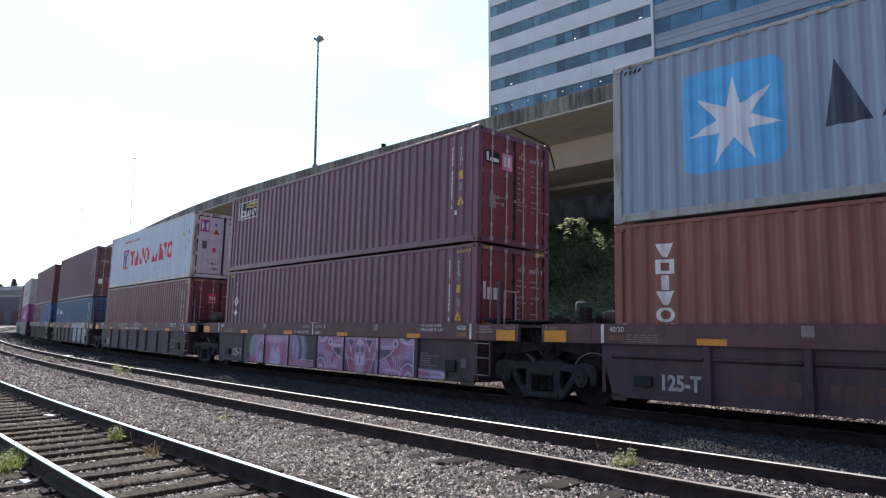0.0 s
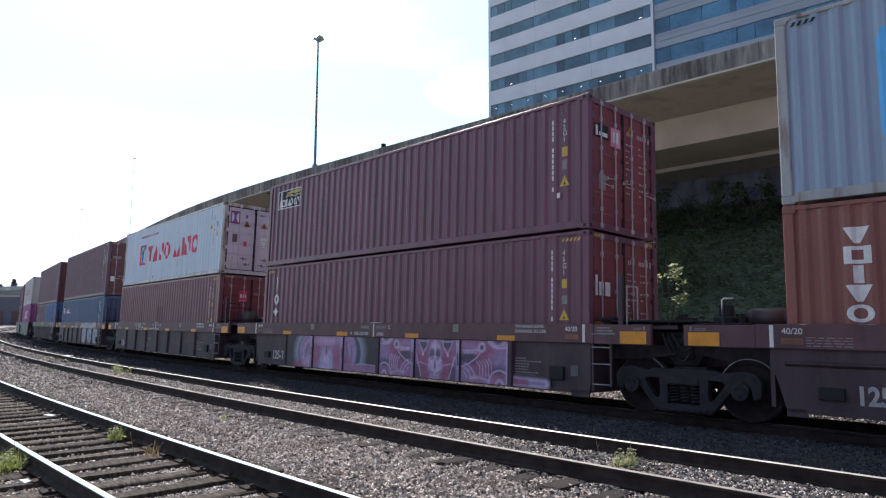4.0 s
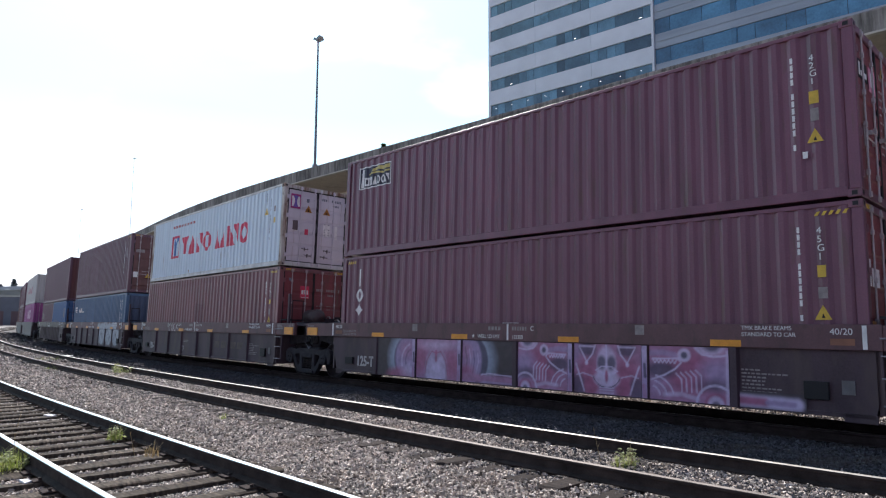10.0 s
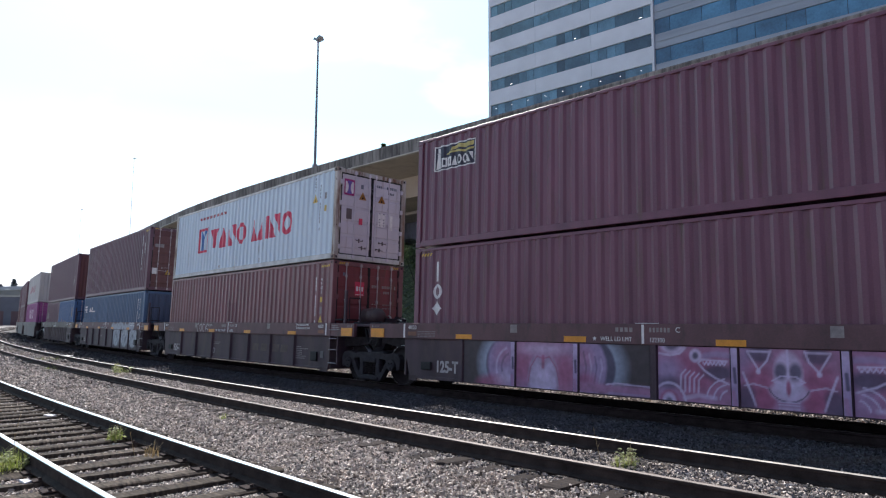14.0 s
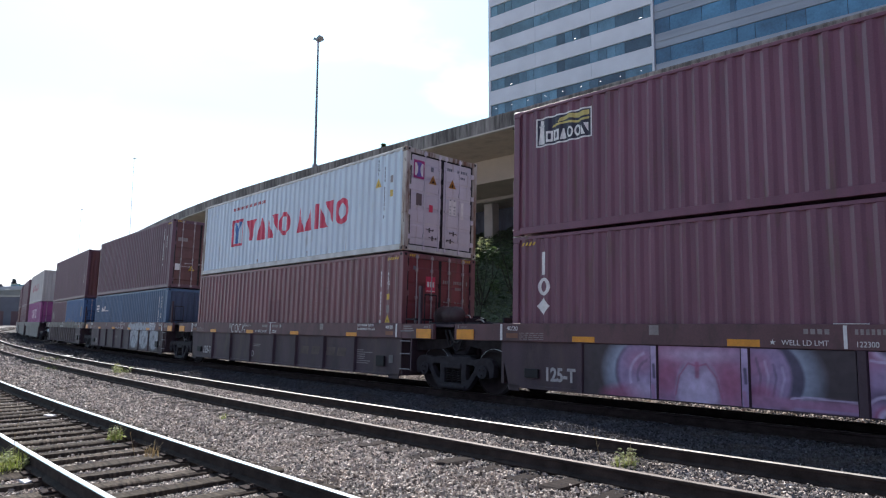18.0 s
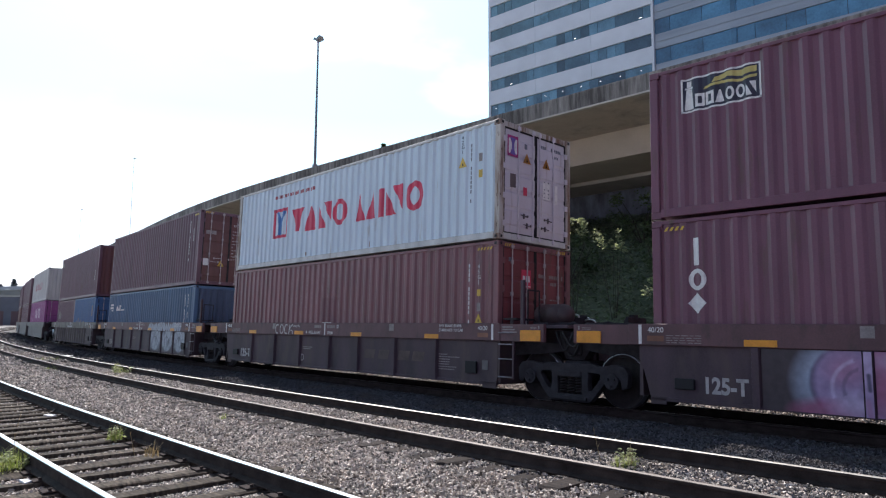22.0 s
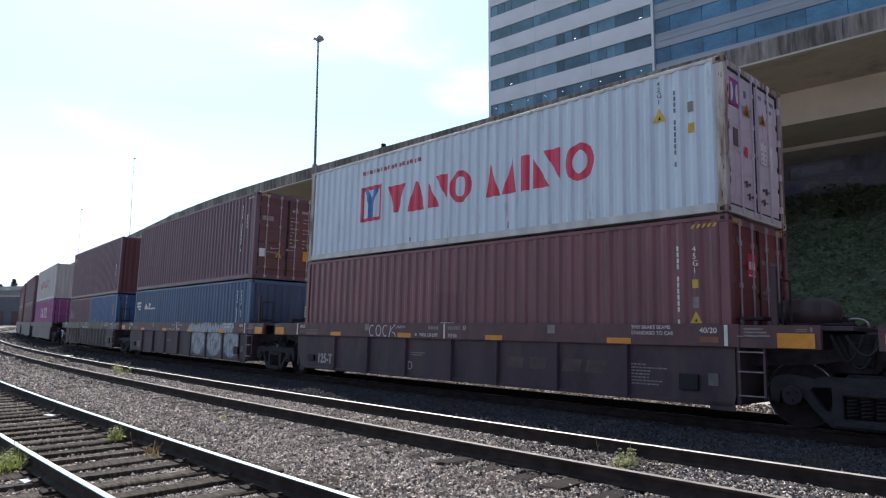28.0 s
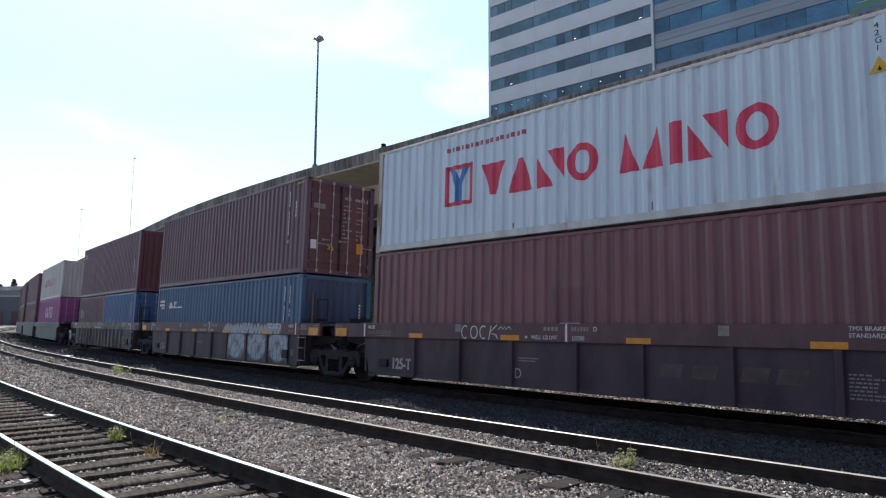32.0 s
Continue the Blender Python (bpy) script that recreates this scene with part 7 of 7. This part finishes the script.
def build_tufts():
    rng = random.Random(5)
    for x, y, n, h, sp, m, label in ((-4.09, 7.16, 40, 0.16, 0.15, M_GRASS, "yellow-green weed tuft between the rails"),
                                     (-10.01, 3.60, 60, 0.20, 0.10, M_GRASS, "green grass tuft beside the rail"),
                                     (-8.44, 3.48, 40, 0.20, 0.10, M_STRAW, "dry weed tuft beside the rail"),
                                     (-8.95, 2.04, 160, 0.26, 0.28, M_GRASS, "green grass clump on the gravel"),
                                     (-7.9, 1.55, 60, 0.14, 0.22, M_GRASS, "green grass clump on the gravel"),
                                     (-23.0, 8.30, 50, 0.32, 0.20, M_GRASS, "yellow-green weed tuft beside the rail"),
                                     (-21.4, 7.5, 40, 0.16, 0.3, M_STRAW, "dry weed tuft beside the rail"),
                                     (-10.87, 5.66, 18, 0.12, 0.05, M_GRASS, "small green sprig in the ballast"),
                                     (-26.4, 7.3, 40, 0.14, 0.35, M_GRASS, "low green weeds in the ballast"),
                                     (-33.0, 8.8, 70, 0.18, 0.6, M_GRASS, "low green weeds in the ballast")):
        tagged(new("grass_tuft", mesh_of("grass_tuft", blades(bmesh.new(), x, y, -0.17, n, h, sp, rng, 0.009), m)), label, "plant", kind="stuff")
    for x, y, h in ((-11.3, 2.35, 0.42), (-10.6, 2.2, 0.30), (-9.3, 2.2, 0.34), (-12.2, 2.9, 0.26), (-8.9, 3.45, 0.30), (-4.38, 7.14, 0.44), (-4.00, 7.16, 0.34), (-4.62, 3.85, 0.22), (-9.9, 3.55, 0.32)):
        bm = bmesh.new()
        top = (x + rng.uniform(-.12, .12), y + rng.uniform(-.12, .12), -0.2 + h)
        rod(bm, (x, y, -0.22), top, 0.004, 5, 0.002)
        for k in range(3):
            f = 0.5 + 0.2 * k
            p = Vector((x, y, -0.22)).lerp(Vector(top), f)
            rod(bm, p, p + Vector((rng.uniform(-.05, .05), rng.uniform(-.05, .05), 0.05)), 0.003, 4, 0.001)
        tagged(new("weed_stalk", mesh_of("weed_stalk", bm, M_STRAW)), "thin dry weed stalk beside the rail", "plant", "weeds in the yard")
    # flat scraps of litter
    for x, y, sx, sy, r in ((-13.41, 3.69, 0.22, 0.10, 20), (-16.8, 3.3, 0.10, 0.06, 50), (-8.05, 2.03, 0.14, 0.07, 10), (-21.1, 7.48, 0.16, 0.08, 5), (-36.4, 10.7, 0.5, 0.3, 40)):
        bm = boxm(-sx / 2, sx / 2, -sy / 2, sy / 2, 0, 0.02, 0.004)
        for v in bm.verts:
            v.co.z += rng.uniform(-0.006, 0.012)
        ob = tagged(new("litter", mesh_of("litter", bm, M_WHITEPAINT)), "crumpled white scrap of litter on the ground", "litter", "litter in the yard")
        ob.matrix_world = pose(x, y, -0.185, 4, 3, r)


build_tufts()


def leaf_cloud(pts, size, rng, material, name):
    """A leaf quad, bent along its middle, at each point."""
    n = len(pts)
    a, b = rng.uniform(0, 2 * pi, n), rng.uniform(-1.1, 1.1, n)
    u = np.stack([np.cos(a), np.sin(a), rng.uniform(-0.5, 0.5, n)], 1)
    w = np.stack([-np.sin(a) * np.cos(b), np.cos(a) * np.cos(b), np.sin(b)], 1)
    s = (size * rng.uniform(0.6, 1.35, n))[:, None]
    v = np.stack([pts - u * s, pts + w * s * 0.55, pts + u * s, pts - w * s * 0.55], 1)
    me = bpy.data.meshes.new(name)
    me.vertices.add(n * 4)
    me.vertices.foreach_set("co", v.reshape(-1).astype(np.float32))
    me.loops.add(n * 4)
    me.loops.foreach_set("vertex_index", np.arange(n * 4, dtype=np.int32))
    me.polygons.add(n)
    me.polygons.foreach_set("loop_start", np.arange(0, n * 4, 4, dtype=np.int32))
    me.update(calc_edges=True)
    me.shade_flat()
    me.materials.append(material)
    return me


def leafy_weed(x, y, h, w, n, seed, label, m=None):
    """A low broad-leaved weed: a few upright stems with small leaves along them."""
    rng = np.random.default_rng(seed)
    t = thing("weed", label, "plant", "weeds in the yard", m=pose(x, y, -0.20))
    bm = bmesh.new()
    pts = []
    for k in range(9):
        a, r, hh = rng.uniform(0, 2 * pi), w * math.sqrt(rng.uniform(0, 1)) * 0.5, h * rng.uniform(0.45, 1.0)
        foot, top = Vector((r * cos(a), r * sin(a), 0)), Vector((r * 1.5 * cos(a), r * 1.5 * sin(a), hh))
        rod(bm, foot, top, 0.004, 5, 0.002)
        for q in range(n // 9):
            f = rng.uniform(0.12, 1.0)
            p = foot.lerp(top, f)
            s = 0.055 * (1.2 - f)
            pts.append((p.x + rng.normal(0, s), p.y + rng.normal(0, s), p.z + rng.normal(0, 0.015)))
    tagged(part("stem", bm, M_STRAW, t), kind="stuff")
    part("leaves", leaf_cloud(np.array(pts), 0.022, rng, m or M_WEED, "leaves"), None, t, "small yellow-green leaves")


leafy_weed(-4.09, 7.16, 0.27, 0.22, 220, 71, "leafy yellow-green weed between the rails")
leafy_weed(-23.1, 8.36, 0.36, 0.50, 420, 72, "leafy yellow-green weed beside the rail")
leafy_weed(-8.85, 2.05, 0.24, 0.40, 420, 73, "leafy green weed on the gravel")
leafy_weed(-10.0, 3.60, 0.24, 0.12, 110, 74, "small leafy weed inside the rail")

BANK_P = [11.5, 15.5, 17.0, 19.6, 20.5, 24, 28, 32, 36, 39.5, 60]
BANK_Z = [-0.24, -0.18, 0.25, 1.15, 1.75, 3.8, 5.8, 7.6, 9.4, 10.3, 10.6]


def bank_z(x, y):
    return float(np.interp(y - 10.0 - (via_y(x) - 34.0), BANK_P, BANK_Z))


def build_ivy():
    rng = np.random.default_rng(3)
    n = 80000
    x = rng.uniform(-75, 8, n)
    la = rng.uniform(19.2, 38.5, n)
    off = np.array([via_y(v) - 34.0 for v in x])
    y = 10.0 + la + off
    lump = np.array([noise.noise((a * 0.55, b * 0.55, 4.0)) for a, b in zip(x, y)])
    z = np.interp(la, BANK_P, BANK_Z) + np.clip(lump, 0, 1) * 1.1 * np.clip((la - 20.0) / 2.5, 0, 1) * rng.uniform(0.2, 1, n) + rng.uniform(0.0, 0.3, n) * np.clip((la - 18.8) / 2, 0, 1)
    me = leaf_cloud(np.stack([x, y, z], 1), 0.11, rng, M_LEAF, "ivy")
    tagged(new("ivy", me), "dark green ivy and brambles covering the bank", "ivy", kind="stuff")


build_ivy()


def shrub(x, y, h, w, material, label, seed, n=900, leaf=0.11, low=0.25, thick=1.0, name="shrub"):
    rng = np.random.default_rng(seed)
    pr = random.Random(seed)
    z0 = bank_z(x, y) - 0.1
    t = thing(name, label, "shrub", m=pose(x, y, z0))
    stems = bmesh.new()
    tips = []
    for k in range(6):
        a = 2 * pi * k / 6 + pr.uniform(-.4, .4)
        p = Vector((0.1 * cos(a), 0.1 * sin(a), 0))
        r = 0.06 * thick
        for j in range(3):
            q = p + Vector((cos(a) * w * 0.17 * pr.uniform(.5, 1.3), sin(a) * w * 0.17 * pr.uniform(.5, 1.3), h * 0.27))
            rod(stems, p, q, r, 6, r * 0.7)
            p, r, a = q, r * 0.7, a + pr.uniform(-.7, .7)
            if j:
                tips.append(p)
    part("trunk", stems, M_DARKBARK, t)
    clumps = []
    for k in range(16):
        f = pr.random()
        tip = tips[pr.randrange(len(tips))]
        clumps.append((tip.x * 1.15 + pr.uniform(-.35, .35) * w * 0.5, tip.y * 1.15 + pr.uniform(-.35, .35) * w * 0.5, h * (low + (1 - low) * f ** 0.8), w * pr.uniform(0.10, 0.22)))
    cl = np.array(clumps)
    pick = rng.integers(0, len(cl), n)
    d = rng.normal(0, 1, (n, 3))
    d /= np.linalg.norm(d, axis=1)[:, None]
    pts = cl[pick, :3] + d * (cl[pick, 3] * rng.uniform(0.3, 1.15, n))[:, None]
    pts[:, 2] = np.clip(pts[:, 2], 0.1, h)
    part("crown", leaf_cloud(pts, leaf, rng, material, "crown"), None, t, "uneven crown of small leaves")
    return t


# shrubs in the sun take the bright leaf, those in shade the dark one
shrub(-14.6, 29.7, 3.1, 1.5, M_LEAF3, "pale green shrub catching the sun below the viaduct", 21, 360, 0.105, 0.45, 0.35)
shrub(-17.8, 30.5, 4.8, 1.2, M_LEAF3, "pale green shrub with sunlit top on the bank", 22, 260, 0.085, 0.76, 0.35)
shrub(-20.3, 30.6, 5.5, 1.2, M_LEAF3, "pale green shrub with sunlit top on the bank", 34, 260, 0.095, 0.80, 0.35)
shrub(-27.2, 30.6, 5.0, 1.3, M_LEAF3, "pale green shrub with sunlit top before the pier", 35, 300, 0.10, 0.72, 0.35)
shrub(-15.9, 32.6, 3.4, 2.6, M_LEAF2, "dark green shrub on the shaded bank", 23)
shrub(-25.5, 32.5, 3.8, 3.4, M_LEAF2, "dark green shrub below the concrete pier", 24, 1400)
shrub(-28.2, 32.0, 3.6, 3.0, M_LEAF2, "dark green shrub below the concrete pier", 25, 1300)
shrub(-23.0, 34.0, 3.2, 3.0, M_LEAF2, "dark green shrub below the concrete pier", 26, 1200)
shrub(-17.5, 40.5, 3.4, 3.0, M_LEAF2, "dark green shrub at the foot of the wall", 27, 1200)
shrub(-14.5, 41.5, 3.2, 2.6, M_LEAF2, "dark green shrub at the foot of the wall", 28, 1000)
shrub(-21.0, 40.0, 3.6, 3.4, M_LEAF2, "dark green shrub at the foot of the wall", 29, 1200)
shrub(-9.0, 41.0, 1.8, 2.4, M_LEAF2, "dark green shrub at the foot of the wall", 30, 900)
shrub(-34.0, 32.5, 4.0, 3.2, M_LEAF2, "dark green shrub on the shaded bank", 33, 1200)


def wall_graffiti():
    """Faded sprayed pieces on the retaining wall."""
    wall = bpy.data.objects["retaining_wall"]
    y = via_y(0) + 14.743
    base, lav, blue, pale = (0.105, 0.116, 0.150), (0.19, 0.19, 0.27), (0.035, 0.05, 0.14), (0.15, 0.15, 0.17)
    c = Canvas(-14.6, -11.2, 11.45, 12.45, base, 0.05)
    c.line([(0.3, 0.5), (3.0, 0.5)], 0.36, lav, 0.9)
    c.cloud(base, 2.7, 0.4, 0.6)
    part("graffiti", c.mesh(y), None, wall, "faded lavender sprayed rectangle")
    c = Canvas(-17.6, -8.2, 10.35, 11.40, base, 0.05)
    for k in range(7):
        x = 0.6 + 1.25 * k
        c.disc(x, 0.45 + 0.08 * sin(k * 2.1), 0.55, 0.40, blue if k < 3 else pale, 0.25, 0.75)
        c.ring(x, 0.45, 0.36, 0.30, 0.05, lav if k % 2 else base, -60, 200, 0.7)
    part("graffiti", c.mesh(y), None, wall, "dark blue and grey sprayed shapes")
    c = Canvas(-21.2, -18.0, 10.35, 11.2, base, 0.05)
    c.line([(0.3, 0.4), (1.0, 0.6), (1.8, 0.3), (2.8, 0.5)], 0.16, pale, 0.8)
    part("graffiti", c.mesh(y), None, wall, "pale sprayed stroke on the wall")


wall_graffiti()


# ---------------------------------------------------------------- the far end of the yard
def conifer(x, y, h, w, seed, z0=-0.3, m=None):
    rng = np.random.default_rng(seed)
    t = thing("fir_tree", "dark green fir tree far behind the viaduct", "tree", "far fir trees", m=pose(x, y, z0))
    part("trunk", rod(bmesh.new(), (0, 0, 0), (0, 0, h * 0.95), 0.35, 8, 0.06), M_BARK, t)
    n = 1500
    f = rng.uniform(0.08, 1.0, n)
    a = rng.uniform(0, 2 * pi, n)
    tier = 0.65 + 0.35 * np.cos(f * 42)
    r = w * (1 - f) ** 0.85 * tier * np.sqrt(rng.uniform(0.1, 1, n)) * (1 + 0.25 * np.sin(3 * a + seed))
    pts = np.stack([r * np.cos(a), r * np.sin(a), h * f], 1)
    part("crown", leaf_cloud(pts, w * 0.16, rng, m or M_FARLEAF, "crown"), None, t, "ragged crown of dark needles")


for _i, (_h, _x, _y) in enumerate(((23, -446, 93), (26, -440, 98), (21, -452, 103), (18, -455, 112), (24, -470, 90), (17, -450, 118), (22, -460, 84), (20, -470, 98))):
    conifer(_x, _y, _h, 6.8, 40 + _i)


conifer(-59.4, 50.0, 12.4, 2.2, 61, 10.3, M_LEAF2)
conifer(-55.9, 50.3, 11.6, 1.2, 62, 10.3, M_LEAF2)


def far_ridge():
    """A low wooded rise that closes the yard behind the crossing viaduct."""
    rng = np.random.default_rng(8)
    bm = bmesh.new()
    prev = None
    for k in range(60):
        a = radians(40 + k * 1.6)
        R = 560 + 20 * noise.noise((k * 0.3, 0, 0))
        h = 9.5 + 3.5 * noise.noise((k * 0.4, 5, 0))
        cx, sy = -sin(a), cos(a)
        cur = [bm.verts.new((cx * R, sy * R, -0.5)), bm.verts.new((cx * (R + 8), sy * (R + 8), h * 0.7)), bm.verts.new((cx * (R + 20), sy * (R + 20), h)), bm.verts.new((cx * (R + 60), sy * (R + 60), -0.5))]
        if prev:
            for i in range(3):
                bm.faces.new((prev[i], cur[i], cur[i + 1], prev[i + 1]))
        prev = cur
    bmesh.ops.recalc_face_normals(bm, faces=bm.faces[:])
    solid("backdrop", bm, M_FARLEAF, "low dark wooded rise beyond the yard", "backdrop", kind="structure")
    n = 9000
    a = np.radians(rng.uniform(42, 130, n))
    R = rng.uniform(558, 585, n)
    pts = np.stack([-np.sin(a) * R, np.cos(a) * R, rng.uniform(0.5, 13, n)], 1)
    tagged(new("far_wood", leaf_cloud(pts, 1.6, rng, M_FARLEAF, "far_wood")), "dark trees of a far wood", "trees", kind="stuff")


far_ridge()


def far_shed():
    t = thing("shed", "long grey goods shed with brown doors beyond the viaduct", "building", m=pose(-400, 100, 0, 0, 0, 10))
    part("wall", boxm(-3, 3, -45, 45, -0.4, 15.4), M_SHED, t)
    part("roof", boxm(-3.4, 3.4, -45.5, 45.5, 15.4, 16.0), M_SHED, t)
    for k in range(9):
        part("door", boxm(2.98, 3.05, -40 + k * 9, -34.5 + k * 9, -0.3, 7.0), M_FARBROWN, t)


far_shed()


# ---------------------------------------------------------------- van on the viaduct
def build_van():
    v = thing("minibus", "green minibus with pale roof driving on the viaduct", "minibus")
    bm = bmesh.new()
    prism(bm, [(-3.5, 0.35), (-3.55, 1.2), (-3.4, 2.06), (-3.15, 2.22), (2.6, 2.25), (2.95, 2.1), (3.3, 1.30), (3.52, 1.10), (3.55, 0.35)], "y", -1.05, 1.05)
    bmesh.ops.bevel(bm, geom=bm.edges[:], offset=0.07, segments=2, affect="EDGES")
    part("body", bm, M_GREEN, v, "glossy green body")
    part("roof_strip", boxm(-3.1, 2.55, -0.95, 0.95, 2.252, 2.272), M_WHITEPAINT, v)
    for k in range(4):
        for y in (-1.065, 1.04):
            part("window", boxm(-3.2 + k * 1.5, -1.85 + k * 1.5, y, y + 0.025, 1.25, 1.85), M_GLASS_D, v)
    part("windscreen", boxm(3.0, 3.22, -0.9, 0.9, 1.35, 2.0), M_GLASS_D, v)
    part("tail_lamp", boxm(-3.57, -3.50, -1.0, -0.8, 0.9, 1.2), M_RED, v)
    part("tail_lamp", boxm(-3.57, -3.50, 0.8, 1.0, 0.9, 1.2), M_RED, v)
    for x in (-2.3, 2.4):
        for y in (-1.0, 0.78):
            part("wheel", rod(bmesh.new(), (x, y, 0.38), (x, y + 0.22, 0.38), 0.38, 18), M_RUBBER, v)
    return v


VAN = build_van()


# ---------------------------------------------------------------- what moves
def motions():
    times = [float(t) for t in range(0, 33)]
    for ob, s, dx, z in MOVING:
        walk(ob, [(t, train_pose(s + travelled(t)) @ Matrix.Translation((dx, 0, z))) for t in times])
    half = [t * 0.5 for t in range(0, 65)]
    for ws, x in WHEELSETS:
        walk(ws, [(t, pose(x, 0, WHEEL_R, 0, math.degrees(travelled(t) / WHEEL_R), 0)) for t in half])
    rows = []
    for t in times:
        x, y, a = via_point(176.8 + 22.5 * (31.0 - t))
        rows.append((t, Matrix.Translation((x, y, 14.86)) @ Matrix.Rotation(a + pi, 4, "Z") @ Matrix.Translation((0, 3.05, 0))))
    walk(VAN, rows)


motions()
